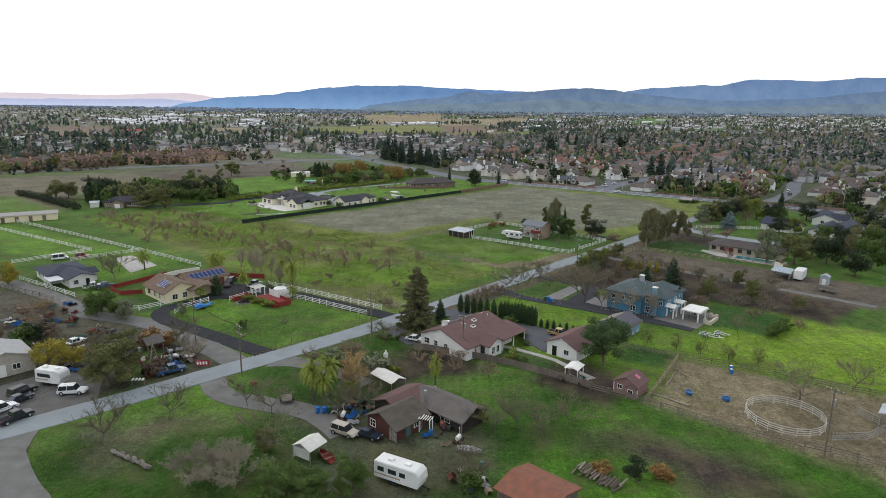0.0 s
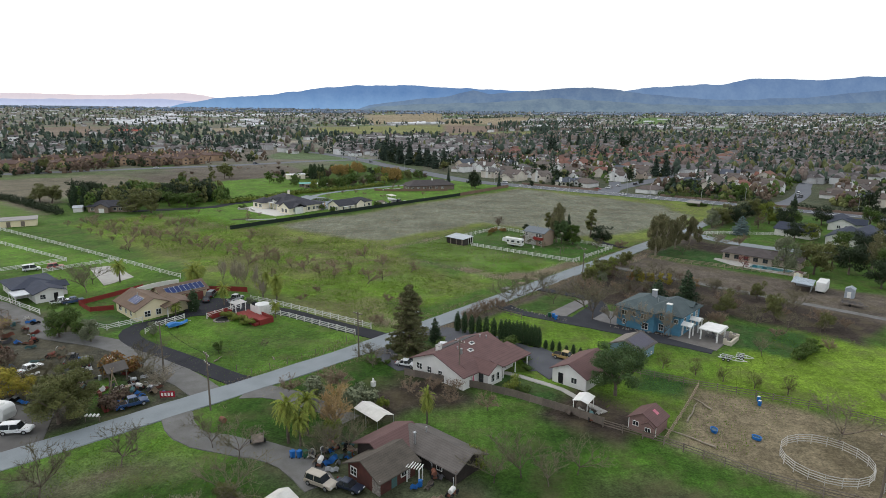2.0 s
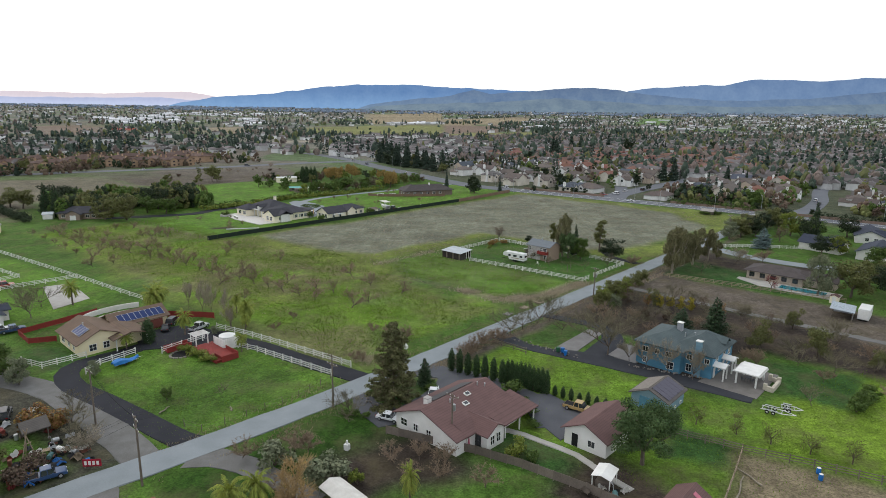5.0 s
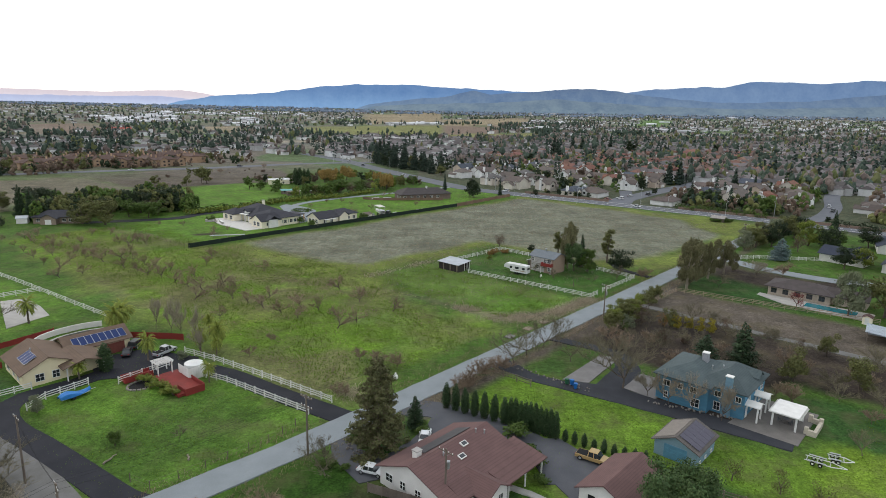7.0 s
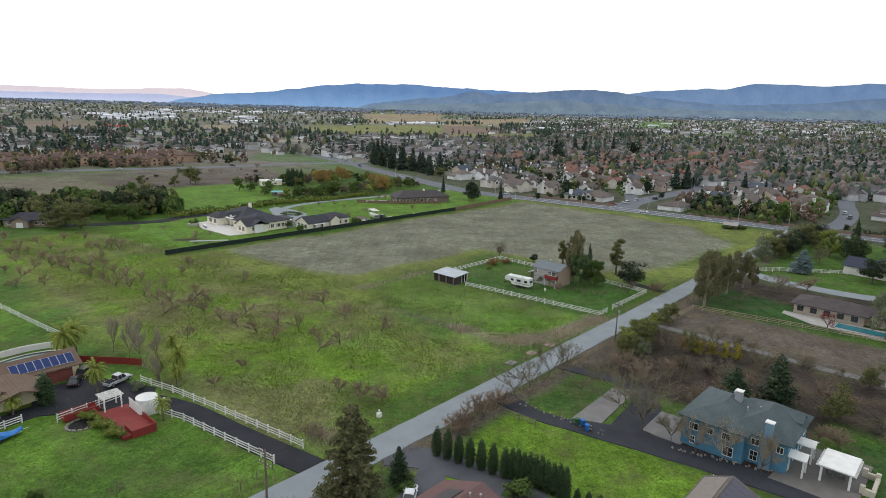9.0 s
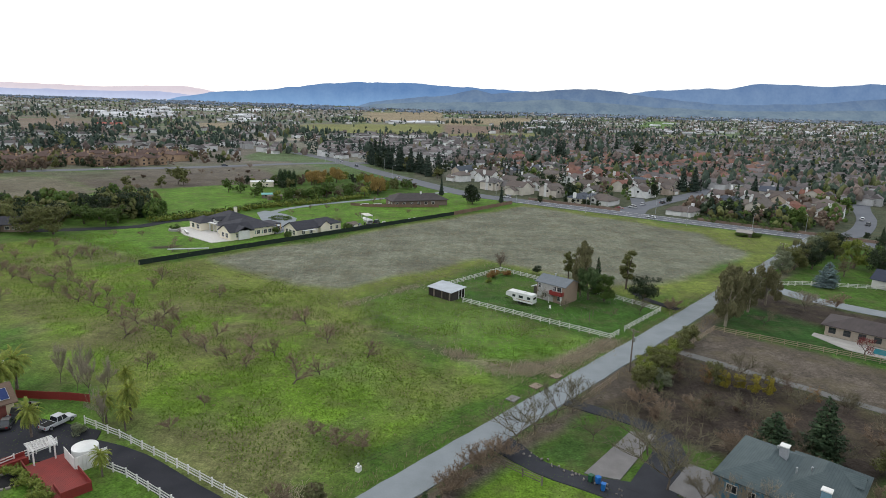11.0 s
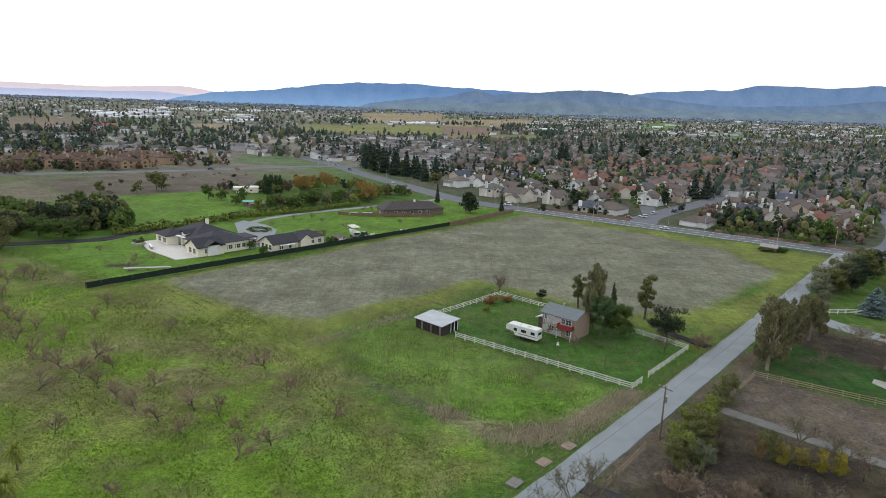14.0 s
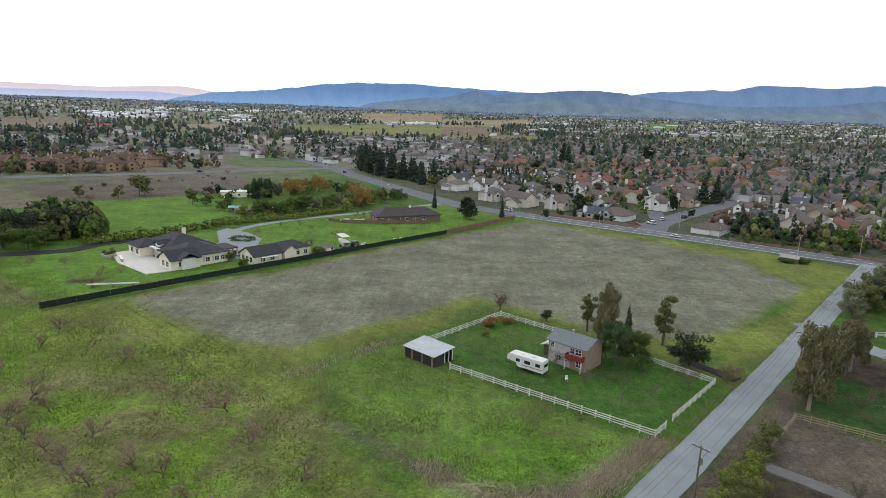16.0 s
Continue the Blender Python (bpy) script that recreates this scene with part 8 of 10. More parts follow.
def far_house_both(vs, fs, x, y, d, r):
    far_house(vs, fs, x, y, d, r)
    k = len(vs) - 6
    b = len(WALLV)
    cx, cy = x, y
    for z in (0.0, None):
        for p in vs[k:k + 4]:
            WALLV.append((cx + (p[0] - cx) * 0.93, cy + (p[1] - cy) * 0.93, p[2] - 0.06 if z is None else 0.0))
    for i in range(4):
        j = (i + 1) % 4
        WALLF.append((b + i, b + j, b + 4 + j, b + 4 + i))


# roof colour greyed and cooled: some air haze is mixed into it
FARROOF = mat("distant_roofs", (0.155, 0.138, 0.135), (0.108, 0.098, 0.098), rough=0.9, scale=0.05, fine=0.4, bump=0, rnd=0.4, hue=0.02, island=True)
CLAYROOF = mat("clay_roofs", (0.195, 0.098, 0.075), (0.145, 0.08, 0.064), rough=0.9, scale=0.05, fine=0.4, bump=0, rnd=0.3, hue=0.015, island=True)
FARWALL = mat("distant_walls", (0.70, 0.70, 0.70), (0.48, 0.47, 0.46), rough=0.9, scale=0.05, fine=0.4, bump=0, rnd=0.3, island=True)
# leaf colour lifted paler and bluer to stand for the haze
FARLEAF = mat("hazed_distant_leaves", (0.082, 0.110, 0.080), (0.048, 0.066, 0.053), rough=0.9, scale=0.05, fine=0.35, bump=0, rnd=0.16, hue=0.02, spec=0.1, island=True)
FARBROWN = mat("distant_bare_trees", (0.21, 0.170, 0.145), (0.13, 0.106, 0.092), rough=0.9, scale=0.05, fine=0.35, bump=0, rnd=0.16, hue=0.025, spec=0.1, island=True)
FARLIME = mat("distant_pale_trees", (0.15, 0.16, 0.065), (0.085, 0.095, 0.048), rough=0.9, scale=0.05, fine=0.35, bump=0, rnd=0.16, hue=0.03, spec=0.1, island=True)
FARCONE = mat("distant_conifer_needles", (0.055, 0.078, 0.062), (0.030, 0.045, 0.038), rough=0.9, scale=0.08, fine=0.4, bump=0, rnd=0.16, spec=0.1, island=True)


def clay_quarter(x, y, b):
    return 3 < b < 27 and 500 < y - 0.25 * x < 760


scatter("distant_roofs", 300, 95, lambda x, y, d, b, r: not in_built(x, y) and clay_quarter(x, y, b), far_house_both, CLAYROOF, "countless clay-tiled house roofs of the town", "houses", 400, 950)
scatter("distant_roofs", 980, 96, lambda x, y, d, b, r: not in_built(x, y) and not open_land(x, y, d, b) and b > -12 and not (clay_quarter(x, y, b) and r.rand() < 0.8), far_house_both, FARROOF, "countless brown and grey house roofs of the town", "houses", 400, 1150)
scatter("distant_roofs", 2500, 5, house_ok, far_house_both, FARROOF, "countless distant house roofs across the valley", "houses")
tagged(mesh_from("distant_walls", WALLV, WALLF, FARWALL), "countless distant house walls across the valley", "houses", kind="stuff")
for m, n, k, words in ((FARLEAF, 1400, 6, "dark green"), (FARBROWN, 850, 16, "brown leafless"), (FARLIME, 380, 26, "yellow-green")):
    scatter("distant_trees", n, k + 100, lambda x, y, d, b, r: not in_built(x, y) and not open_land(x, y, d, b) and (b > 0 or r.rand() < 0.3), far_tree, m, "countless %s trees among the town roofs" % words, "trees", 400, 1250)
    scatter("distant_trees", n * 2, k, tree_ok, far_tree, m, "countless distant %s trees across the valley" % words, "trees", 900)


def far_cone(vs, fs, x, y, d, r):
    """A tall conifer of drooping sprays."""
    h, w = r.uniform(8, 20), r.uniform(2.2, 4.4)
    for i in range(26 if d < 1000 else 10):
        a, t = r.uniform(0, 6.28), r.rand() ** 1.25
        q = w * (1 - t) ** 0.8 * r.uniform(0.6, 1.05) + 0.1
        z = r.uniform(0.9, 1.4) * (1 if d < 1000 else 1.7)
        c = Vector((x + math.cos(a) * q, y + math.sin(a) * q, 0.8 + h * 0.93 * t))
        e1, e2 = Vector((-math.sin(a), math.cos(a), 0)) * z, Vector((math.cos(a) * 0.55, math.sin(a) * 0.55, -0.8)) * z
        b = len(vs)
        vs += [tuple(c - e1), tuple(c + e2), tuple(c + e1), tuple(c - e2)]
        fs.append((b, b + 1, b + 2, b + 3))


def grove(x, y, d, b, r):
    return not in_built(x, y) and not open_land(x, y, d, b) and (value_noise(np.array(x + 5000.0), np.array(y * 0.7), 38, 55) > 0.66 or r.rand() < 0.12)


scatter("distant_conifers", 850, 44, grove, far_cone, FARCONE, "countless tall dark conifers over the town roofs", "trees", 470, 1300)
scatter("distant_conifers", 900, 45, grove, far_cone, FARCONE, "countless tall conifers across the valley", "trees", 1200, 3600)
# wind-breaks and avenues between the fields
vs, fs, fr = [], [], np.random.RandomState(61)
for x0, y0, x1, y1, n in ((27, 2727, 252, 3107, 60), (110, 1956, 216, 2078, 46), (159, 1424, 198, 1455, 26), (165, 1400, 215, 1440, 26), (-189, 1086, -33, 1143, 13), (-290, 1090, -195, 1080, 30), (60, 1600, 150, 1680, 14), (-60, 2040, 60, 2160, 30), (240, 2000, 420, 2250, 60), (-360, 1800, -280, 1960, 30), (-262, 1080, -250, 1100, 9), (280, 1300, 420, 1420, 40)):
    for i in range(n):
        t = (i + fr.rand()) / n
        x, y = x0 + (x1 - x0) * t + fr.normal() * 3, y0 + (y1 - y0) * t + fr.normal() * 3
        h, i0 = float(rise(x, y)), len(vs)
        far_tree(vs, fs, x, y, 1000, fr)
        vs[i0:] = [(p[0], p[1], p[2] * 1.25 + h) for p in vs[i0:]]
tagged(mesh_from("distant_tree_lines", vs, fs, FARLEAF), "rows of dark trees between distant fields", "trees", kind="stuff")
vs, fs = [], []
for i in range(9):
    far_cone(vs, fs, 24 + i * 2.6, 1046 + i * 1.5, 900, fr)
tagged(mesh_from("distant_cypresses", vs, fs, FARCONE), "short row of dark cypresses beside the far houses", "trees", kind="stuff")


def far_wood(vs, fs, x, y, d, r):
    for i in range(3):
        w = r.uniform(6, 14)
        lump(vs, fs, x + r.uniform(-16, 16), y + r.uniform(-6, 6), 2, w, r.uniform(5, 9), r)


# pale blue base colour paints the air haze over these woods
scatter("distant_woods", 1500, 71, lambda x, y, d, b, r: r.rand() < rows_of(x * 1.7, y * 0.3), far_wood, mat("hazy_woods", (0.19, 0.23, 0.29), (0.13, 0.165, 0.22), rough=0.95, scale=0.01, fine=0.1, bump=0, rnd=0.3, spec=0.0, island=True), "haze-blue woods at the far edge of the valley", "trees", 3500)


# garden trees and shrubs between the town houses
def garden_ok(x, y, d, b, r):
    u, v = x * CA + y * SA, -x * SA + y * CA
    return 378 < u < 600 and -190 < v < 395 and off_street(u, v) > 7 and off_street(u, v + 8) > 13 and min((u - a) ** 2 + (v - c) ** 2 for a, c in spots) > 58 and not (v > 250 and u < 378 + (v - 250) * 0.42)


def garden_tree(vs, fs, x, y, d, r, big=None):
    h, w = (r.uniform(2.2, 9.5), r.uniform(1.8, 4.2)) if big is None else big
    k = 7 if big is None else 40
    for i in range(k):
        t = (i + r.rand()) / k
        a, q = r.uniform(0, 6.28), w * 0.72 * math.sqrt(math.sin(math.pi * (0.12 + 0.8 * t)))
        s = w * (r.uniform(0.34, 0.52) if big is None else r.uniform(0.16, 0.30))
        lump(vs, fs, x + math.cos(a) * q, y + math.sin(a) * q, 0.3 + h * 0.86 * t, s, s * r.uniform(0.9, 1.4), r)
    for i in range(14 if big is None else 120):
        a, t = r.uniform(0, 6.28), r.rand()
        q = w * 0.85 * math.sqrt(math.sin(math.pi * (0.1 + 0.82 * t)))
        s = r.uniform(0.3, 0.55)
        e1 = Vector((r.normal(), r.normal(), r.normal())).normalized() * s
        e2 = e1.orthogonal().normalized() * s * 0.8
        b, c = len(vs), Vector((x + math.cos(a) * q, y + math.sin(a) * q, 0.3 + h * 0.9 * t))
        vs += [tuple(c - e1), tuple(c + e2), tuple(c + e1), tuple(c - e2)]
        fs.append((b, b + 1, b + 2, b + 3))


def belt_ok(x, y, d, b, r):
    u, v = x * CA + y * SA, -x * SA + y * CA
    return (116 < u < 186 and 330 < v < 372) or (160 < u < 182 and 318 < v < 335)


def belt_tree(vs, fs, x, y, d, r):
    garden_tree(vs, fs, x, y, d, r, (r.uniform(5, 11), r.uniform(2.5, 4.5)))


for k, (m, nm) in enumerate(((L_DARK, "dark green"), (L_GREEN, "green"), (L_OLIVE, "olive-green"))):
    scatter("garden_belt", (34, 34, 34)[k], 60 + k, belt_ok, belt_tree, m, "dense belt of %s evergreen trees" % nm, "trees", 240)
def flats_ok(x, y, d, b, r):
    u, v = x * CA + y * SA, -x * SA + y * CA
    return 100 < u < 345 and 530 < v < 690


for k, (m, nm) in enumerate(((L_BROWN, "bare brown"), (L_DARK, "dark green"), (L_OLIVE, "olive-green"))):
    scatter("flats_trees", (150, 90, 70)[k], 80 + k, flats_ok, garden_tree, m, "many %s trees round the apartment rows" % nm, "trees", 360, 760)


def garden_conifer(vs, fs, x, y, d, r):
    h, w = r.uniform(7, 15), r.uniform(1.9, 3.4)
    for i in range(46):
        a, t = r.uniform(0, 6.28), r.rand() ** 1.3
        q = w * (1 - t) * r.uniform(0.6, 1.05) + 0.1
        s = r.uniform(0.6, 1.0)
        c = Vector((x + math.cos(a) * q, y + math.sin(a) * q, 0.6 + h * 0.95 * t))
        e1, e2 = Vector((-math.sin(a), math.cos(a), 0)) * s, Vector((math.cos(a) * 0.5, math.sin(a) * 0.5, -0.75)) * s
        b = len(vs)
        vs += [tuple(c - e1), tuple(c + e2), tuple(c + e1), tuple(c - e2)]
        fs.append((b, b + 1, b + 2, b + 3))


scatter("garden_conifers", 60, 91, garden_ok, garden_conifer, L_TALL, "countless dark conifers between town houses", "trees", 300, 900)
for k, (m, nm) in enumerate(((L_DARK, "dark green"), (L_BROWN, "bare brown"), (L_OLIVE, "olive-green"), (L_GREEN, "green"))):
    scatter("garden_trees", (130, 150, 120, 110)[k], 40 + k, garden_ok, garden_tree, m, "countless %s garden trees between town houses" % nm, "trees", 290, 900)


GLASSHOUSES = [[(-1251, 2140), (-1184, 2617), (-793, 1798), (-894, 1566)], [(-797, 2175), (-741, 2333), (-546, 1756), (-598, 1667)], [(-250, 2042), (-111, 2300), (-71, 2040), (-210, 1853)], [(-1500, 2900), (-900, 3300), (-700, 2900), (-1200, 2500)]]


def shed_ok(x, y, d, b, r):
    return any(within(x, y, g) for g in GLASSHOUSES) or (d > 1700 and b > 5 and r.rand() < 0.12)


def far_shed(vs, fs, x, y, d, r):
    L, W2, h = r.uniform(8, 28), r.uniform(5, 9), r.uniform(3, 5)
    b = len(vs)
    for z in (0, h):
        vs += [(x - L, y - W2, z), (x + L, y - W2, z), (x + L, y + W2, z), (x - L, y + W2, z)]
    vs += [(x - L, y, h + 1.5), (x + L, y, h + 1.5)]
    fs += [(b, b + 1, b + 5, b + 4), (b + 1, b + 2, b + 6, b + 5), (b + 2, b + 3, b + 7, b + 6), (b + 3, b, b + 4, b + 7), (b + 4, b + 5, b + 9, b + 8), (b + 6, b + 7, b + 8, b + 9), (b + 5, b + 6, b + 9), (b + 7, b + 4, b + 8)]


scatter("distant_sheds", 230, 8, shed_ok, far_shed, mat("distant_white_sheds", (0.62, 0.62, 0.64), (0.5, 0.5, 0.52), rough=0.8, scale=0.02, fine=0.2, bump=0, rnd=0.35, island=True), "distant pale greenhouses and long sheds", "sheds", 1400)
barn = thing("barn", pose(-628, 1180, 0, 0, 0, 40), "long red-roofed barn among distant fields", "barn")
part("wall", bm_box(-20, 20, -8, 8, -0.2, 4), TOWN_WALLS[2], barn)
bm = bmesh.new()
gable_roof(bm, -20, 20, -8, 8, 4, 3)
part("roof", bm, mat("red_sheet_roof", (0.36, 0.085, 0.06), rough=0.7), barn)
# verge hedge, sound wall and kerb of the far road
bm = bmesh.new()
pts = [(378, -20), (372, 112), (368.4, 158)], [(363, 196), (357, 250)]
for run in pts:
    for (a, b), (c, d) in zip(run, run[1:]):
        n = int(math.hypot(c - a, d - b) / 4)
        for i in range(n):
            t0, t1 = i / n, (i + 0.985) / n
            q0, q1 = P(a + (c - a) * t0 + 2, b + (d - b) * t0), P(a + (c - a) * t1 + 2, b + (d - b) * t1)
            w = (q1 - q0).length
            box(bm, 0, w, 0, 0.25, -0.2, 1.3, m=Matrix.Translation(q0) @ Matrix.Rotation(math.atan2(q1.y - q0.y, q1.x - q0.x), 4, "Z"))
tagged(part("boundary_wall", bm, mat("brown_block_wall", (0.24, 0.17, 0.13), (0.18, 0.125, 0.10))), "brown block wall behind the far road", "wall", kind="structure")
for n in range(56):
    v = tr.uniform(-30, 245)
    if 150 < v < 205 or 92 < v < 112:
        continue
    plant(tr.choice(("town_tree", "shrub", "town_tree", "town_olive")), 374 + (112 - v) * 0.115 + tr.uniform(3.5, 7), v, tr.uniform(0.35, 0.6) if n % 2 else tr.uniform(0.8, 1.0) * 0.45, label="evergreen growing behind the roadside wall")
# lane lines and dashes of the far road
bm = bmesh.new()
line = [(383, -20), (368, 112), (360, 180), (351, 250)]
for off, dash in ((0.0, True), (-5.6, False), (5.6, False)):
    for (a, b), (c, d) in zip(line, line[1:]):
        n = int(math.hypot(c - a, d - b) / 6)
        for i in range(n):
            t0, t1 = i / n, (i + (0.55 if dash else 1.0)) / n
            q0, q1 = P(a + (c - a) * t0 + off, b + (d - b) * t0), P(a + (c - a) * t1 + off, b + (d - b) * t1)
            box(bm, 0, (q1 - q0).length, -0.12, 0.12, 0.06, 0.085, m=Matrix.Translation(q0) @ Matrix.Rotation(math.atan2(q1.y - q0.y, q1.x - q0.x), 4, "Z"))
tagged(part("road_markings", bm, WHITE), "worn white painted lane lines", "road marking", kind="structure")

# ---- vehicles ----
def paint(name, col, rough=0.3):
    return mat(name, col, tuple(c * 0.85 for c in col), rough=rough, bump=0, spec=0.5, scale=0.6)


P_WHITE, P_BLACK, P_TAN, P_NAVY, P_SILVER, P_BLUE, P_GOLD, P_RED = (paint("car_paint_" + n, c) for n, c in (("white", (0.72, 0.73, 0.74)), ("black", (0.015, 0.016, 0.02)), ("champagne", (0.42, 0.37, 0.30)), ("navy", (0.02, 0.028, 0.05)), ("silver", (0.45, 0.46, 0.48)), ("blue", (0.03, 0.065, 0.15)), ("gold", (0.42, 0.29, 0.12)), ("red", (0.3, 0.03, 0.025))))
LAMP = mat("headlamp_lens", (0.7, 0.7, 0.7), rough=0.15, bump=0)
TAIL = mat("tail_lamp_lens", (0.35, 0.02, 0.02), rough=0.2, bump=0)
SHAPES = dict(sedan=(4.7, 1.8, 0.75, 1.42, (-1.55, 0.95), (-0.95, 0.35)), suv=(5.0, 1.95, 0.95, 1.85, (-2.4, 1.05), (-2.15, 0.45)), pickup=(5.5, 1.95, 0.95, 1.8, (-0.75, 1.3), (-0.55, 0.75)), van=(5.2, 2.0, 1.0, 2.1, (-2.5, 1.6), (-2.4, 0.9)))
CARS = {}


def car(kind, m, u, v, rz, label, group="", xy=None):
    """A car facing its own +x: body, glass, roof, four wheels with rims, lamps."""
    key = (kind, m.name)
    mt = at(u, v, 0.08, rz) @ Matrix.Diagonal((0.93, 0.93, 0.93, 1))
    if key in CARS:
        return tagged(copy_thing(CARS[key], at(u, v, 0.08, rz)), label, "car")
    L, W2, belt, top, base, roof = SHAPES[kind]
    e = thing("pickup_truck" if kind == "pickup" else "car", mt, label, "car", group)
    CARS[key] = e
    bm = bmesh.new()
    prof = [(-L / 2, 0.35), (L / 2, 0.35), (L / 2, 0.62), (L / 2 - 0.2, belt - 0.1), (base[1] + 0.1, belt), (-L / 2 + 0.1, belt), (-L / 2, belt - 0.2)]
    a = [bm.verts.new((x, -W2 / 2, z)) for x, z in prof]
    b = [bm.verts.new((x, W2 / 2, z)) for x, z in prof]
    n = len(prof)
    bm.faces.new(a)
    bm.faces.new(b[::-1])
    for i in range(n):
        bm.faces.new((a[i], a[(i + 1) % n], b[(i + 1) % n], b[i]))
    if kind == "pickup":
        pass
    bmesh.ops.bevel(bm, geom=bm.edges[:], offset=0.07, segments=2, affect="EDGES")
    body = part("body", bm, m, e)

    def frustum(bx, tx, z0, z1, w0, w1):
        fb = bmesh.new()
        lo = [fb.verts.new(p) for p in ((bx[0], -w0, z0), (bx[1], -w0, z0), (bx[1], w0, z0), (bx[0], w0, z0))]
        up = [fb.verts.new(p) for p in ((tx[0], -w1, z1), (tx[1], -w1, z1), (tx[1], w1, z1), (tx[0], w1, z1))]
        fb.faces.new(lo[::-1])
        fb.faces.new(up)
        for i in range(4):
            fb.faces.new((lo[i], lo[(i + 1) % 4], up[(i + 1) % 4], up[i]))
        return fb
    part("glass", frustum(base, roof, belt - 0.02, top - 0.06, W2 / 2 - 0.1, W2 / 2 - 0.24), GLASS, e)
    rb = frustum((roof[0] - 0.08, roof[1] + 0.08), (roof[0] + 0.05, roof[1] - 0.05), top - 0.08, top, W2 / 2 - 0.22, W2 / 2 - 0.3)
    part("roof_panel", rb, m, e)
    for x in (base[0] * 0.5 + roof[0] * 0.5, 0.5 * (base[0] + base[1])):
        for s in (-1, 1):
            pb = bmesh.new()
            tube(pb, (x, s * (W2 / 2 - 0.1), belt - 0.02), (x * 0.85, s * (W2 / 2 - 0.22), top - 0.05), 0.06, 0.05, 4)
            part("pillar", pb, m, e)
    if kind == "pickup":
        # thin dark plate on the closed body stands for the hollow bed
        part("bed", bm_box(-L / 2 + 0.15, base[0] - 0.1, -W2 / 2 + 0.15, W2 / 2 - 0.15, belt - 0.02, belt + 0.012), DARK, e, "flat dark plate in place of the load bed")
    r = 0.34 if kind == "sedan" else 0.39
    for x in (-L / 2 + 0.9, L / 2 - 0.95):
        for s in (-1, 1):
            wb = bmesh.new()
            tube(wb, (0, -0.11, 0), (0, 0.11, 0), r, r, 14)
            w = part("wheel", wb, TYRE, e)
            w.matrix_basis = Matrix.Translation((x, s * (W2 / 2 - 0.06), r - 0.03))
            rb = bmesh.new()
            tube(rb, (0, -0.118 if s < 0 else 0.112, 0), (0, -0.112 if s < 0 else 0.118, 0), r * 0.62, r * 0.6, 10)
            part("rim", rb, METAL, w)
    for s in (-1, 1):
        part("headlamp", bm_box(L / 2 - 0.08, L / 2 + 0.012, s * (W2 / 2 - 0.3) - 0.18, s * (W2 / 2 - 0.3) + 0.18, 0.55, 0.7), LAMP, e)
        part("tail_lamp", bm_box(-L / 2 - 0.012, -L / 2 + 0.06, s * (W2 / 2 - 0.25) - 0.15, s * (W2 / 2 - 0.25) + 0.15, 0.6, 0.8), TAIL, e)
        part("mirror", bm_box(base[1] - 0.45, base[1] - 0.25, s * (W2 / 2 + 0.08) - 0.09, s * (W2 / 2 + 0.08) + 0.09, belt, belt + 0.16), m, e)
    return e


RVS = mat("white_fibreglass", (0.70, 0.70, 0.68), (0.58, 0.58, 0.56), rough=0.4, scale=0.5, fine=6, bump=0.03)
STRIPE = mat("tan_stripe", (0.38, 0.30, 0.22), bump=0)


def trailer(u, v, rz, L, label, fifth=False):
    e = thing("travel_trailer", at(u, v, 0.05, rz), label, "caravan")
    bm = bmesh.new()
    prof = [(-L / 2, 0.55), (L / 2 - (2.4 if fifth else 0.3), 0.55), (L / 2 - (2.2 if fifth else 0.1), 1.5), (L / 2, 1.6), (L / 2 - 0.15, 2.6), (L / 2 - 0.7, 3.0), (-L / 2 + 0.1, 2.95)]
    a = [bm.verts.new((x, -1.2, z)) for x, z in prof]
    b = [bm.verts.new((x, 1.2, z)) for x, z in prof]
    n = len(prof)
    bm.faces.new(a)
    bm.faces.new(b[::-1])
    for i in range(n):
        bm.faces.new((a[i], a[(i + 1) % n], b[(i + 1) % n], b[i]))
    bmesh.ops.bevel(bm, geom=bm.edges[:], offset=0.1, segments=2, affect="EDGES")
    part("body", bm, RVS, e)
    for s in (-1, 1):
        for x, w in ((-L / 2 + 1.2, 1.0), (-0.6, 1.3), (L / 2 - 2.6, 0.9)):
            part("window", bm_box(x - w / 2, x + w / 2, s * 1.2 - 0.03, s * 1.2 + 0.03, 1.65, 2.3), GLASS, e)
        part("stripe", bm_box(-L / 2 + 0.2, L / 2 - 2.7, s * 1.2 - 0.012, s * 1.2 + 0.012, 1.1, 1.3), STRIPE, e)
        part("door", bm_box(0.7, 1.35, s * 1.2 - 0.02, s * 1.2 + 0.02, 0.65, 2.5), WHITE, e)
        for x in (-0.9, -0.1):
            wb = bmesh.new()
            tube(wb, (x, s * 1.08 - 0.11, 0.33), (x, s * 1.08 + 0.11, 0.33), 0.36, 0.36, 12)
            w = part("wheel", wb, TYRE, e)
    part("rear_window", bm_box(-L / 2 - 0.02, -L / 2 + 0.03, -0.7, 0.7, 1.7, 2.3), GLASS, e)
    for x in (-1.4, 1.2):
        bm = bm_box(x - 0.45, x + 0.45, -0.35, 0.35, 2.93, 3.2)
        bmesh.ops.bevel(bm, geom=bm.edges[:], offset=0.08, segments=2, affect="EDGES")
        part("roof_vent", bm, WHITE, e)
    bm = bmesh.new()
    tube(bm, (L / 2 - 0.3, 0, 0.5), (L / 2 + 0.9, 0, 0.45), 0.08, 0.06, 6)
    tube(bm, (L / 2 + 0.7, 0, -0.1), (L / 2 + 0.7, 0, 0.5), 0.05, 0.05, 6)
    part("hitch", bm, DARK, e)
    return e


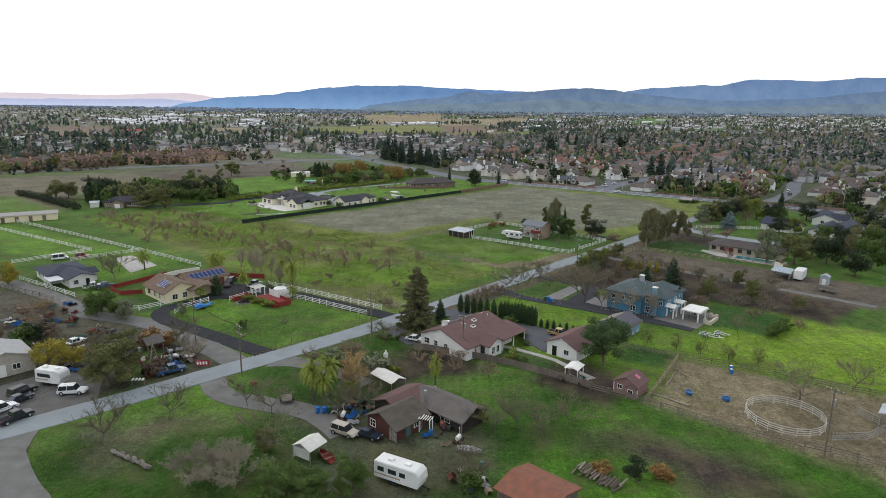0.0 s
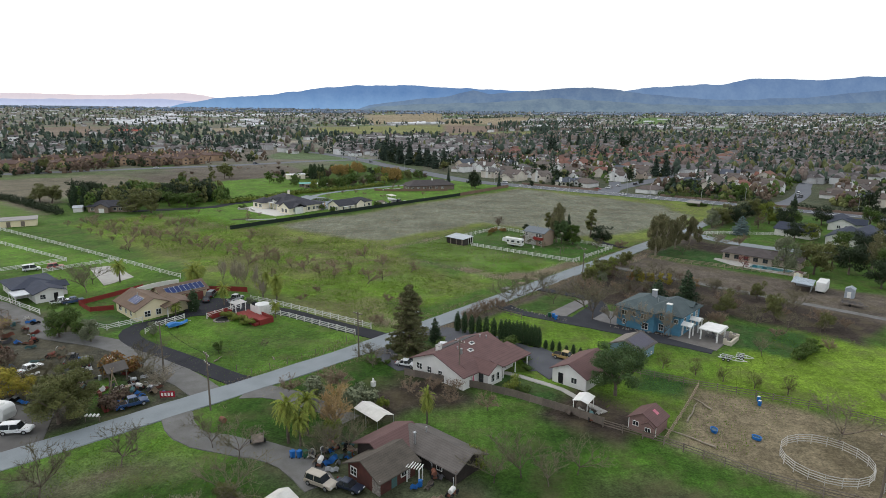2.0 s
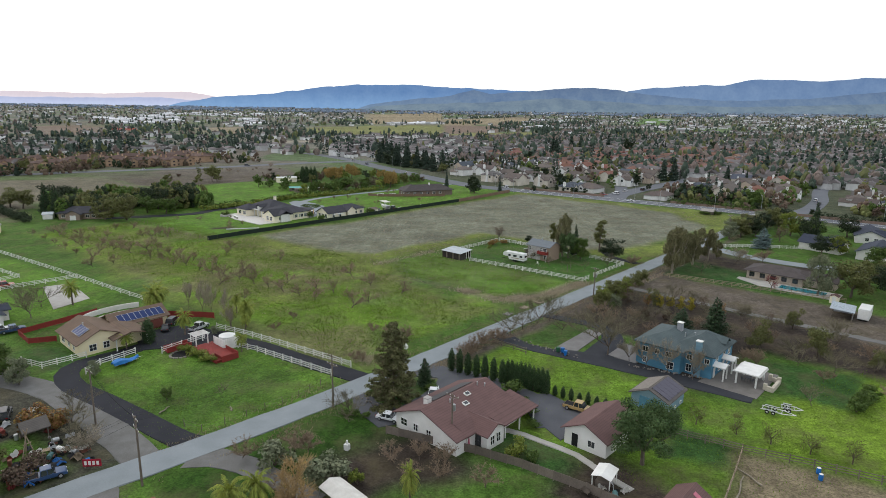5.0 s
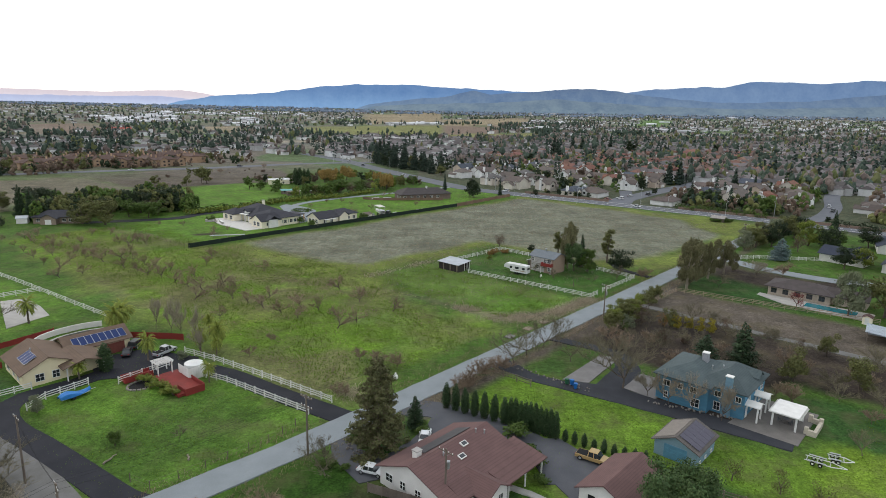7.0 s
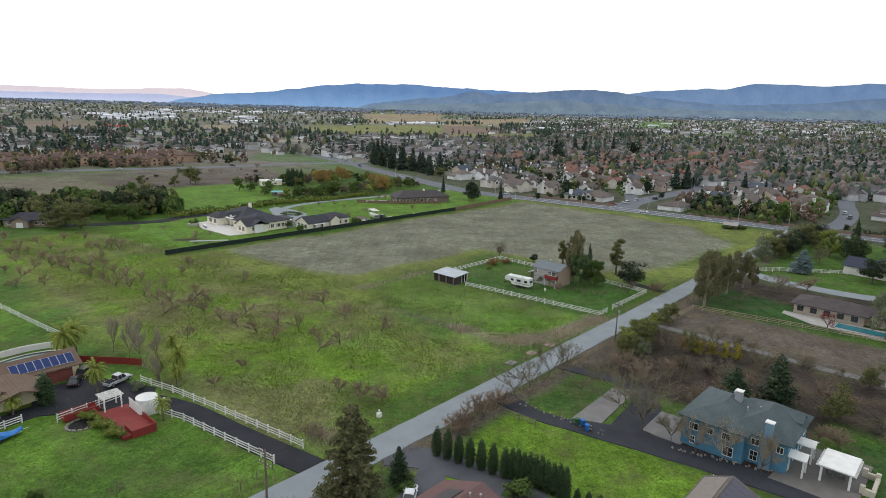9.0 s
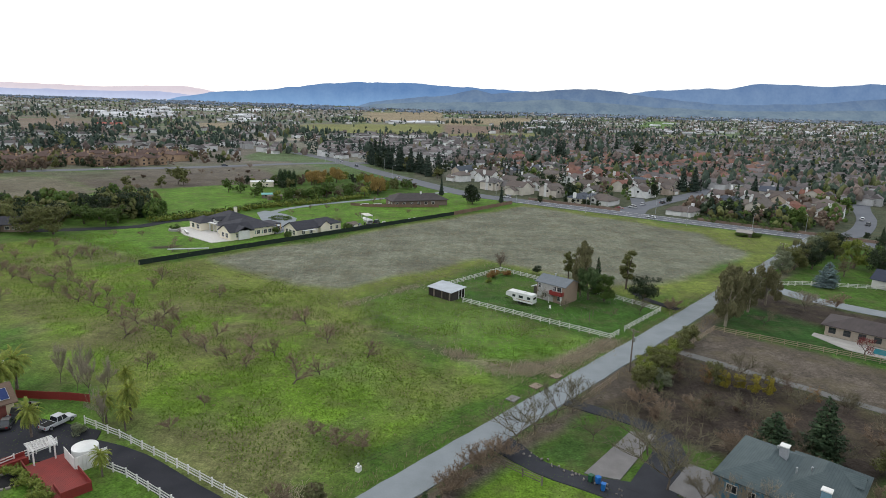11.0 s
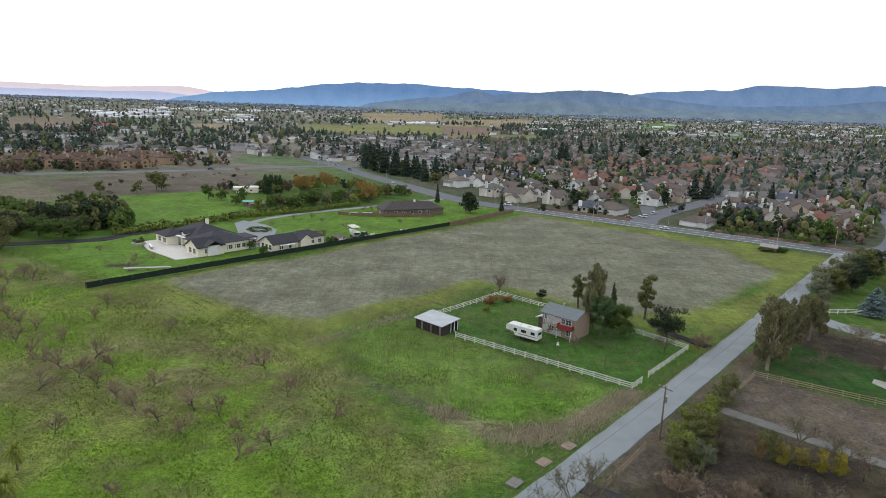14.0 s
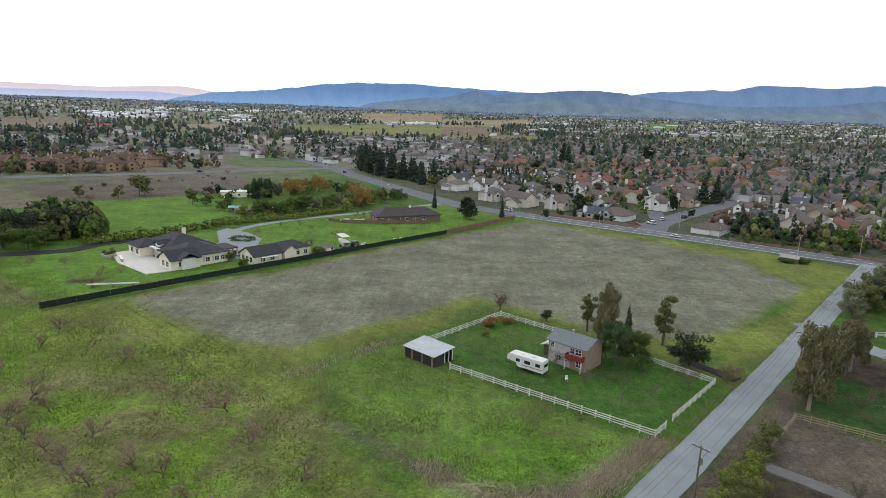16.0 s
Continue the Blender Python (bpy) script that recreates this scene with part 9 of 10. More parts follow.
trailer(55.2, 54.6, -76, 7.2, "dirty white travel trailer in overgrown grass")
trailer(33.2, 122.2, -62, 5.6, "white travel trailer parked in the gravel yard")
trailer(197.3, 139.8, 96, 8.2, "white fifth-wheel camper trailer on the lawn", fifth=True)
car("suv", P_TAN, 58.0, 70.0, -77, "champagne silver sport utility vehicle on gravel")
car("sedan", P_NAVY, 60.0, 66.7, -75, "dark navy sedan beside the cabin")
car("sedan", P_WHITE, 93.4, 89.9, -68, "white sedan parked at the brown-roofed house")
car("sedan", P_WHITE, 105.2, 91.0, 38, "white sedan with dark sunroof on the drive")
car("pickup", P_GOLD, 118.0, 69.0, -80, "tan pickup truck on the dark forecourt")
car("pickup", P_BLACK, 24.8, 111.6, 15, "dark pickup truck beside the lane")
car("suv", P_WHITE, 24.0, 116.4, 12, "white sport utility vehicle in the gravel yard")
car("suv", P_BLACK, 28.2, 121.4, 20, "black sport utility vehicle in the gravel yard")
car("sedan", P_NAVY, 27.0, 118.6, 18, "dark blue saloon car in the gravel yard")
car("suv", P_WHITE, 34.2, 115.4, -40, "white sport utility vehicle in the gravel yard")
car("pickup", P_BLUE, 49.9, 111.6, -12, "old blue pickup truck beside the junk pile")
car("pickup", P_BLACK, 49.2, 139.4, 62, "dark derelict pickup truck in the junk yard")
car("suv", P_BLACK, 50.6, 135.8, 70, "dark derelict car in the junk yard")
car("sedan", P_NAVY, 47.2, 133.6, 64, "dark blue derelict car in the junk yard")
car("sedan", P_WHITE, 42.5, 140.5, 20, "white car among junk in the yard")
car("sedan", P_BLACK, 86.5, 157.5, 60, "black sedan beside the garage")
car("suv", P_BLACK, 89.6, 160.4, 40, "black sport utility vehicle beside the garage")
car("pickup", P_SILVER, 92.0, 152.5, 20, "silver pickup on the black yard")
car("pickup", P_BLUE, 62.2, 180.2, -4, "blue pickup truck beside the red fence")
car("pickup", P_WHITE, 60.0, 182.2, -4, "white pickup truck beside the red fence")
car("suv", P_RED, 70.3, 222.4, -10, "red vehicle beside the paddock fence")
car("van", P_WHITE, 64.4, 224.6, -12, "white van beside the paddock fence")
car("sedan", P_SILVER, 203, 262, 60, "silver car on the pale forecourt")
car("sedan", P_BLACK, 206.5, 259, 50, "black car on the pale forecourt")
car("suv", P_NAVY, 243, 249, 30, "dark sport utility vehicle by the boundary fence")
car("sedan", P_RED, 137.4, 61.8, 90, "red car parked behind the blue garage")
for u, v, rz, m, k in ((358, 176, 97, P_WHITE, "sedan"), (372, 200, -80, P_RED, "sedan"), (355, 262, 100, P_WHITE, "suv"), (381, 197, 80, P_WHITE, "suv"), (396, 198, 0, P_WHITE, "sedan"), (412, 193.5, 0, P_BLACK, "suv"),
                       (370, 370, 68, P_WHITE, "sedan"), (398, 450, 250, P_NAVY, "suv"), (416, 492, 70, P_WHITE, "suv"), (310, 505, -10, P_NAVY, "suv"), (230, 524, 165, P_WHITE, "sedan"), (442, 101, 8, P_WHITE, "suv"), (425, 96, 180, P_BLACK, "suv")):
    car(k, m, u, v, rz, "car on the asphalt street in town", "town cars")

# ---- utility poles, lamps and wires ----


def pole(u, v, h, label, arms=2, transformer=False, rz=0.0):
    e = thing("utility_pole", at(u, v, 0, rz), label, "utility pole")
    bm = bmesh.new()
    tube(bm, (0, 0, -0.3), (0, 0, h), 0.17, 0.11, 8)
    part("pole", bm, POLEWOOD, e)
    for k in range(arms):
        z = h - 0.4 - k * 1.5
        a = part("crossarm", bm_box(-0.06, 0.06, -1.25, 1.25, z - 0.07, z + 0.07), POLEWOOD, e)
        for y in (-1.1, -0.45, 0.45, 1.1):
            ib = bmesh.new()
            tube(ib, (0, y, z + 0.07), (0, y, z + 0.27), 0.05, 0.035, 6)
            part("insulator", ib, WHITE, a)
        bb = bmesh.new()
        tube(bb, (0.05, -0.7, z), (0.05, 0, z - 0.6), 0.02, 0.02, 4)
        tube(bb, (0.05, 0.7, z), (0.05, 0, z - 0.6), 0.02, 0.02, 4)
        part("brace", bb, METAL, e)
    if transformer:
        tb = bmesh.new()
        tube(tb, (0.4, 0, h - 2.9), (0.4, 0, h - 1.9), 0.27, 0.27, 10)
        tube(tb, (0.4, 0, h - 1.9), (0.4, 0, h - 1.8), 0.29, 0.1, 10)
        part("transformer", tb, METAL, e)
    return e


POLES = [(58.3, 100.8, 10.2, 2, False), (59.6, 121.5, 10.0, 1, False), (90, 100.3, 9.6, 2, False), (177, 98.9, 9.0, 1, True), (235.3, 100.2, 9.4, 1, False), (292.5, 101.2, 9.5, 1, False), (102, 13.9, 11.0, 1, True)]
for u, v, hh, arms, tf in POLES:
    pole(u, v, hh, "weathered wooden utility pole with crossarm", arms, tf, rz=rng.uniform(-10, 10))
pole(94.6, 77.2, 8.6, "wooden service pole in front of the white house", 1, True)


def wires(name, runs, label):
    bm = bmesh.new()
    for (u0, v0, z0), (u1, v1, z1) in runs:
        for off in (-1.1, 0.45, 1.1):
            a, b = P(u0, v0 + off, z0), P(u1, v1 + off, z1)
            prev = a
            for i in range(1, 9):
                t = i / 8
                q = a.lerp(b, t) - Vector((0, 0, 4 * 0.7 * t * (1 - t)))
                tube(bm, prev, q, 0.014, 0.014, 3, cap=False)
                prev = q
    return tagged(part(name, bm, DARK), label, "wires", kind="structure")


wires("overhead_wires", [((58.3, 100.8, 10), (90, 100.3, 9.4)), ((90, 100.3, 9.4), (177, 98.9, 8.8)), ((177, 98.9, 8.8), (235.3, 100.2, 9.2)), ((235.3, 100.2, 9.2), (292.5, 101.2, 9.3)), ((58.3, 100.8, 10), (59.6, 121.5, 9.8)), ((20, 96, 9.5), (58.3, 100.8, 10))], "thin sagging overhead power wires")


def street_lamp(u, v, rz, h=8.5, src=[None]):
    m = at(u, v, 0, rz)
    if src[0]:
        return copy_thing(src[0], m)
    e = thing("street_lamp", m, "grey steel street lamp beside the road", "street lamp", "street lamps")
    bm = bmesh.new()
    tube(bm, (0, 0, -0.2), (0, 0, h), 0.12, 0.07, 8)
    part("pole", bm, METAL, e)
    bm = bmesh.new()
    tube(bm, (0, 0, h - 0.1), (1.0, 0, h + 0.35), 0.05, 0.05, 6)
    tube(bm, (1.0, 0, h + 0.35), (2.0, 0, h + 0.4), 0.05, 0.04, 6)
    part("arm", bm, METAL, e)
    part("lamp_head", bm_box(1.8, 2.6, -0.17, 0.17, h + 0.33, h + 0.48), METAL, e)
    src[0] = e
    return e


for u, v, rz in ((375, 112, 180), (353, 128, 0), (351.5, 156, 0), (345, 205, 0), (372, 180, 180), (366, 214, 180), (342, 246, 0), (379, 60, 180), (352, 268, 180), (384, 330, 200), (366, 372, -20), (402, 420, 200), (396, 470, -30), (424, 470, 200), (404, 500, -90)):
    street_lamp(u, v, rz)
# traffic signals at the crossroads
for u, v, rz in ((404, 486, 60), (428, 478, 240), (398, 460, 150), (424, 512, 330)):
    e = thing("traffic_signal", at(u, v, 0, rz), "grey mast-arm traffic signal at the crossroads", "traffic signal", "traffic signals")
    bm = bmesh.new()
    tube(bm, (0, 0, -0.2), (0, 0, 6.4), 0.14, 0.1, 8)
    part("mast", bm, METAL, e)
    bm = bmesh.new()
    tube(bm, (0, 0, 6.0), (9, 0, 6.6), 0.09, 0.05, 6)
    part("arm", bm, METAL, e)
    for x in (5, 8.6):
        part("signal_head", bm_box(x - 0.2, x + 0.2, -0.2, 0.2, 5.5, 6.4), DARK, e)

# ---- red deck, arbour, tank and tarpaulin by the yellow house ----
e = thing("deck", at(80.6, 131), "red painted timber deck with low side walls", "deck")
for i in range(30):
    x = 4.4 + i * 0.16
    part("plank", bm_box(x, x + 0.145, 0.4, 11.2, 0.42, 0.5), REDPAINT, e)
bm = bmesh.new()
box(bm, 4.5, 9.0, 0.6, 11, -0.1, 0.42)
part("base", bm, REDPAINT, e)
for a in ((9.1, 9.22, 0.3, 5.2, -0.1, 1.3), (5.6, 9.2, 0.2, 0.32, -0.1, 1.2), (5.6, 5.72, 0.32, 3.2, -0.1, 1.2), (4.2, 4.32, 8.0, 12.2, -0.1, 1.1), (0.0, 5.2, 12.28, 12.4, 0.1, 1.2), (0.0, 5.2, 14.2, 14.32, 0.1, 1.2)):
    part("side_wall", bm_box(*a), REDPAINT, e)
ramp = part("ramp", bm_box(0, 5.2, 12.4, 14.2, 0, 0.12), REDPAINT, e)
ramp.matrix_basis = pose(0, 0, 0.25, 0, -3, 0)
# flat black oval laid on the ground, without depth
pit = bmesh.new()
poly_prism(pit, [(2.2 + 2.3 * math.cos(i * 0.5236), 10.0 + 1.7 * math.sin(i * 0.5236)) for i in range(12)], -0.1, 0.05)
part("pond", pit, DARK, e, "flat black oval beside the ramp")
rim = bmesh.new()
for i in range(18):
    a0 = i * 0.349
    box(rim, -0.3, 0.3, -0.2, 0.2, -0.1, 0.14, m=Matrix.Translation((2.2 + 2.6 * math.cos(a0), 10.0 + 2.0 * math.sin(a0), 0)) @ Matrix.Rotation(a0 + 1.57, 4, "Z"))
part("pond_rim", rim, STONE, e, "ring of pale stones")
e = thing("arbour", at(86.0, 141.6), "white timber garden arbour over the deck", "arbour")
for x in (0, 2.6):
    for y in (0, 2.4):
        part("post", bm_box(x - 0.09, x + 0.09, y - 0.09, y + 0.09, 0.4, 2.6), WHITE, e)
for x in (0, 2.6):
    part("beam", bm_box(x - 0.07, x + 0.07, -0.4, 2.8, 2.6, 2.8), WHITE, e)
for i in range(9):
    y = -0.2 + i * 0.34
    part("slat", bm_box(-0.4, 3.0, y - 0.04, y + 0.04, 2.8, 2.9), WHITE, e)
e = thing("water_tank", at(91.6, 138.9, 0, 0), "white round water tank inside a board screen", "water tank")
bm = bmesh.new()
tube(bm, (0, 0, -0.1), (0, 0, 2.3), 1.7, 1.7, 28)
tube(bm, (0, 0, 2.3), (0, 0, 2.6), 1.7, 0.3, 28)
part("tank", bm, RVS, e)
for k in range(9):
    part("board", bm_box(-2.1, -2.02, -2.1 + k * 0.46, -1.67 + k * 0.46, -0.1, 2.2), WHITE, e)
    part("board", bm_box(-2.0 + k * 0.46, -1.57 + k * 0.46, -2.16, -2.08, -0.1, 2.2), WHITE, e)
e = thing("covered_boat", at(72.7, 144.3, 0, 10), "boat under a bright blue tarpaulin", "boat")
bm = bmesh.new()
for i in range(8):
    x = -2.6 + i * 0.75
    w = 0.95 * math.sin(math.pi * (0.16 + 0.78 * i / 7)) + 0.1
    z = 1.1 + 0.35 * math.sin(i * 0.9)
    ring_v = [bm.verts.new(p) for p in ((x, -w, 0.5), (x, -w * 0.9, z - 0.2), (x, 0, z), (x, w * 0.9, z - 0.2), (x, w, 0.5))]
    if i:
        for a, b, c, d in zip(last_r, last_r[1:], ring_v[1:], ring_v):
            bm.faces.new((a, b, c, d))
    last_r = ring_v
part("tarpaulin", bm, TARP, e)
bm = bmesh.new()
box(bm, -2.4, 2.4, -0.6, -0.5, 0.35, 0.5)
box(bm, -2.4, 2.4, 0.5, 0.6, 0.35, 0.5)
tube(bm, (2.2, 0, 0.45), (3.6, 0, 0.4), 0.05, 0.05, 6)
part("trailer_frame", bm, METAL, e)
for s in (-1, 1):
    wb = bmesh.new()
    tube(wb, (-0.5, s * 0.85 - 0.1, 0.3), (-0.5, s * 0.85 + 0.1, 0.3), 0.32, 0.32, 12)
    part("wheel", wb, TYRE, e)
# red board walls and pool by the yellow house
fence([(67.2, 167.2), (62.6, 169.6), (62.6, 177.2), (72, 179), (80, 181)], (2.0, 0.1, 1.3, ((0.65, 1.2, 0.04),), REDPAINT), "red painted solid board fence", name="board_fence")
fence([(90, 167), (96, 160), (98, 157)], (2.0, 0.1, 1.5, ((0.75, 1.4, 0.04),), REDPAINT), "red painted solid board fence", name="board_fence")
e = thing("swimming_pool", at(83.5, 174.5), "kidney-shaped pool with pale wall", "pool")
for r0, r1, z, nm, m in ((5.2, 4.4, 0.3, "coping", CONCRETE), (4.4, 0.01, 0.12, "water", mat("green_pool_water", (0.12, 0.20, 0.18), rough=0.1, bump=0))):
    bm = bmesh.new()
    A0 = [bm.verts.new((math.cos(i * 0.2618) * r0 * 1.3, math.sin(i * 0.2618) * r0 * 0.6, z)) for i in range(24)]
    A1 = [bm.verts.new((math.cos(i * 0.2618) * r1 * 1.3, math.sin(i * 0.2618) * r1 * 0.6, z)) for i in range(24)]
    A2 = [bm.verts.new((v.co.x, v.co.y, -0.2)) for v in A0]
    for i in range(24):
        j = (i + 1) % 24
        bm.faces.new((A0[i], A0[j], A1[j], A1[i]))
        bm.faces.new((A2[i], A2[j], A0[j], A0[i]))
    part(nm, bm, m, e)
bm = bmesh.new()
for i in range(16):
    a0, a1 = 0.9 + i * 0.16, 0.9 + (i + 1) * 0.16
    p0, p1 = Vector((83.5 + 9 * math.cos(a0), 174.5 + 5.5 * math.sin(a0))), Vector((83.5 + 9 * math.cos(a1), 174.5 + 5.5 * math.sin(a1)))
    q0, q1 = P(p0.x, p0.y), P(p1.x, p1.y)
    box(bm, 0, (q1 - q0).length * 1.02, -0.12, 0.12, -0.1, 1.2, m=Matrix.Translation(q0) @ Matrix.Rotation(math.atan2(q1.y - q0.y, q1.x - q0.x), 4, "Z"))
tagged(part("garden_wall", bm, STUCCO), "curved white garden wall round the pool", "garden wall")

# ---- yard of the cabin ----
e = thing("canopy", at(72.2, 74.6, 0, -4), "white fabric carport canopy on poles", "canopy")
bm = bmesh.new()
gable_roof(bm, 0, 3.2, 0, 6, 2.1, 0.6, "y", 0.1, 0.04)
part("cover", bm, CANVAS, e)
for x in (0, 3.2):
    for y in (0, 3, 6):
        pb = bmesh.new()
        tube(pb, (x, y, -0.1), (x, y, 2.1), 0.04, 0.04, 6)
        part("leg", pb, METAL, e)
e = thing("canopy", at(49.3, 66.8, 0, 10), "grubby white canvas shelter over stored goods", "canopy")
bm = bmesh.new()
gable_roof(bm, 0, 3.4, 0, 3.4, 2.1, 0.8, "x", 0.1, 0.04)
box(bm, 0.05, 3.3, 3.3, 3.35, 0.3, 2.1)
box(bm, 0.02, 0.06, 0.2, 3.3, 0.6, 2.1)
part("cover", bm, CANVAS, e)
for x in (0, 3.4):
    for y in (0, 3.4):
        pb = bmesh.new()
        tube(pb, (x, y, -0.1), (x, y, 2.1), 0.05, 0.05, 6)
        part("leg", pb, METAL, e)
e = thing("arbour", at(67.2, 60.6, 0, 20), "small white lattice garden arbour", "arbour")
for x in (0, 1.1):
    for y in (0, 1.8):
        part("post", bm_box(x - 0.06, x + 0.06, y - 0.06, y + 0.06, -0.1, 2.2), WHITE, e)
for i in range(6):
    part("slat", bm_box(-0.2, 1.3, -0.1 + i * 0.38, 0.0 + i * 0.38, 2.2, 2.3), WHITE, e)
for i in range(5):
    part("lattice_bar", bm_box(0.0 + i * 0.26, 0.04 + i * 0.26, 1.78, 1.82, 0, 2.2), WHITE, e)


def rowboat(u, v, rz, m, label):
    e = thing("rowing_boat", at(u, v, 0.05, rz), label, "boat")
    bm = bmesh.new()
    prev = None
    for i in range(9):
        x = -1.9 + i * 0.47
        w = 0.75 * math.sin(math.pi * (0.22 + 0.76 * i / 8)) + 0.03
        ring_v = [bm.verts.new(p) for p in ((x, -w, 0.55), (x, -w * 0.7, 0.08), (x, 0, 0.0), (x, w * 0.7, 0.08), (x, w, 0.55))]
        if prev:
            for a, b, c, d in zip(prev, prev[1:], ring_v[1:], ring_v):
                bm.faces.new((a, b, c, d))
        prev = ring_v
    part("hull", bm, m, e)
    for x in (-0.9, 0.3):
        part("thwart", bm_box(x - 0.12, x + 0.12, -0.62, 0.62, 0.38, 0.42), OLDWOOD, e)
    return e


rowboat(67.4, 52.8, -60, METAL, "grey aluminium rowing boat on the grass")
rowboat(52, 66.8, 80, mat("red_hull", (0.25, 0.04, 0.03)), "small red boat on the grass")


def bin_(u, v, m, label, s=1.0):
    e = thing("wheeled_bin", at(u, v, 0, rng.uniform(-20, 20)), label, "bin")
    bm = bmesh.new()
    lo = [bm.verts.new(p) for p in ((-0.25, -0.25, 0.05), (0.25, -0.25, 0.05), (0.25, 0.25, 0.05), (-0.25, 0.25, 0.05))]
    up = [bm.verts.new((v.co.x * 1.25, v.co.y * 1.25, 1.05 * s)) for v in lo]
    bm.faces.new(lo[::-1])
    bm.faces.new(up)
    for i in range(4):
        bm.faces.new((lo[i], lo[(i + 1) % 4], up[(i + 1) % 4], up[i]))
    part("body", bm, m, e)
    part("lid", bm_box(-0.34, 0.36, -0.33, 0.33, 1.055 * s, 1.12 * s), m, e)
    for y in (-0.25, 0.25):
        wb = bmesh.new()
        tube(wb, (-0.27, y - 0.04, 0.12), (-0.27, y + 0.04, 0.12), 0.12, 0.12, 8)
        part("wheel", wb, TYRE, e)


GREENP = mat("green_plastic", (0.03, 0.12, 0.06), rough=0.5, bump=0)
GREYP = mat("grey_plastic", (0.10, 0.10, 0.11), rough=0.5, bump=0)
for u, v, m, n in ((59.3, 78.5, BLUEP, "blue"), (60.0, 77.8, BLUEP, "blue"), (60.6, 77.2, GREENP, "green"), (61.2, 76.6, GREYP, "grey"), (138.3, 84.7, BLUEP, "blue"), (138, 85.6, GREENP, "green"), (137.4, 83.4, BLUEP, "bright blue")):
    bin_(u, v, m, "%s plastic wheeled rubbish bin on the ground" % n)


def tub(u, v, L, W2, H, m, label, name="trough"):
    e = thing(name, at(u, v, 0, rng.uniform(0, 180)), label, "trough")
    bm = bmesh.new()
    n = 16
    rings = []
    for k, z in ((1.0, H), (0.85, 0.02), ):
        rings.append([bm.verts.new((math.cos(2 * math.pi * i / n) * L / 2 * k, math.sin(2 * math.pi * i / n) * W2 / 2 * k, z)) for i in range(n)])
    rings.append([bm.verts.new((v.co.x * 0.9, v.co.y * 0.9, H)) for v in rings[0]])
    rings.append([bm.verts.new((v.co.x * 0.85, v.co.y * 0.85, 0.1)) for v in rings[1]])
    for a, b in ((0, 1), (2, 3), (0, 2)):
        for i in range(n):
            j = (i + 1) % n
            bm.faces.new((rings[a][i], rings[a][j], rings[b][j], rings[b][i]))
    bm.faces.new(rings[3])
    part("shell", bm, m, e)
    wb = bmesh.new()
    wb.faces.new([wb.verts.new((math.cos(2 * math.pi * i / n) * L / 2 * 0.86, math.sin(2 * math.pi * i / n) * W2 / 2 * 0.86, H * 0.7)) for i in range(n)])
    part("water", wb, mat("trough_water", (0.03, 0.08, 0.12), rough=0.08, bump=0), e)


tub(109.1, 36.4, 1.7, 1.1, 0.5, BLUEP, "blue plastic water trough on sandy ground")
tub(111.2, 30.7, 1.6, 1.1, 0.5, BLUEP, "blue plastic feed tub on sandy ground")
for u, v in ((125.2, 34.4), (123.6, 33.8)):
    e = thing("barrel", at(u, v), "blue plastic barrel beside the paddock fence", "barrel")
    bm = bmesh.new()
    tube(bm, (0, 0, 0), (0, 0, 0.45), 0.29, 0.32, 12)
    tube(bm, (0, 0, 0.45), (0, 0, 0.9), 0.32, 0.29, 12)
    part("drum", bm, BLUEP, e)
    bm = bmesh.new()
    tube(bm, (0, 0, 0.9), (0, 0, 0.93), 0.27, 0.27, 12)
    part("lid", bm, WHITE, e)
# stone edging, fallen logs and brush piles
sr = random.Random(12)


def stone_mesh():
    bm = bmesh.new()
    bmesh.ops.create_icosphere(bm, subdivisions=1, radius=0.5)
    for v in bm.verts:
        v.co *= sr.uniform(0.75, 1.15)
    me = bpy.data.meshes.new("stone")
    bm.to_mesh(me)
    bm.free()
    me.materials.append(STONE)
    return me


SM = [stone_mesh() for _ in range(4)]


def stones(u0, v0, u1, v1, n, label, s0, s1, spread, layers=1):
    e = thing("stone_row", at(u0, v0), label, "stones")
    for i in range(n):
        t = i / n
        o = new("stone", sr.choice(SM))
        o.parent = e
        s = sr.uniform(s0, s1)
        o.matrix_basis = Matrix.Translation(((u1 - u0) * t + sr.uniform(-spread, spread), (v1 - v0) * t + sr.uniform(-spread, spread), s * 0.3 + (i % layers) * s0 * 0.6)) @ pose(0, 0, 0, sr.uniform(0, 90), sr.uniform(0, 90), 0) @ Matrix.Diagonal((s * 1.2, s, s * 0.8, 1))
    return e


stones(31.7, 90.6, 33.5, 82.3, 60, "low tumbled dry-stone wall in the grass", 0.4, 0.65, 0.25, 2)
stones(142, 71, 146, 58, 30, "pale boulders along the blue house wall", 0.3, 0.6, 0.4)
stones(137.5, 96, 138.6, 80, 26, "row of small boulders beside the driveway", 0.3, 0.5, 0.6)
stones(96, 99, 94, 91, 22, "garden boulders round a flower bed", 0.3, 0.5, 0.6)
for i, (u, v, L, rz) in enumerate(((104.5, 39, 9, 88), (113, 41.3, 8, 10), (117.5, 41.5, 5, 60), (69.5, 119.5, 2.6, 30), (77.5, 112, 1.6, 70))):
    e = thing("log", at(u, v, 0.12, rz), "fallen weathered log lying on the ground", "log")
    bm = bmesh.new()
    n = 5
    for k in range(n):
        a, b = -L / 2 + L * k / n, -L / 2 + L * (k + 1) / n
        tube(bm, (a, 0.12 * math.sin(k * 2.0), 0), (b, 0.12 * math.sin((k + 1) * 2.0), 0), 0.15 - 0.015 * k, 0.15 - 0.015 * (k + 1), 7)
    part("stem", bm, TWIGPALE, e)


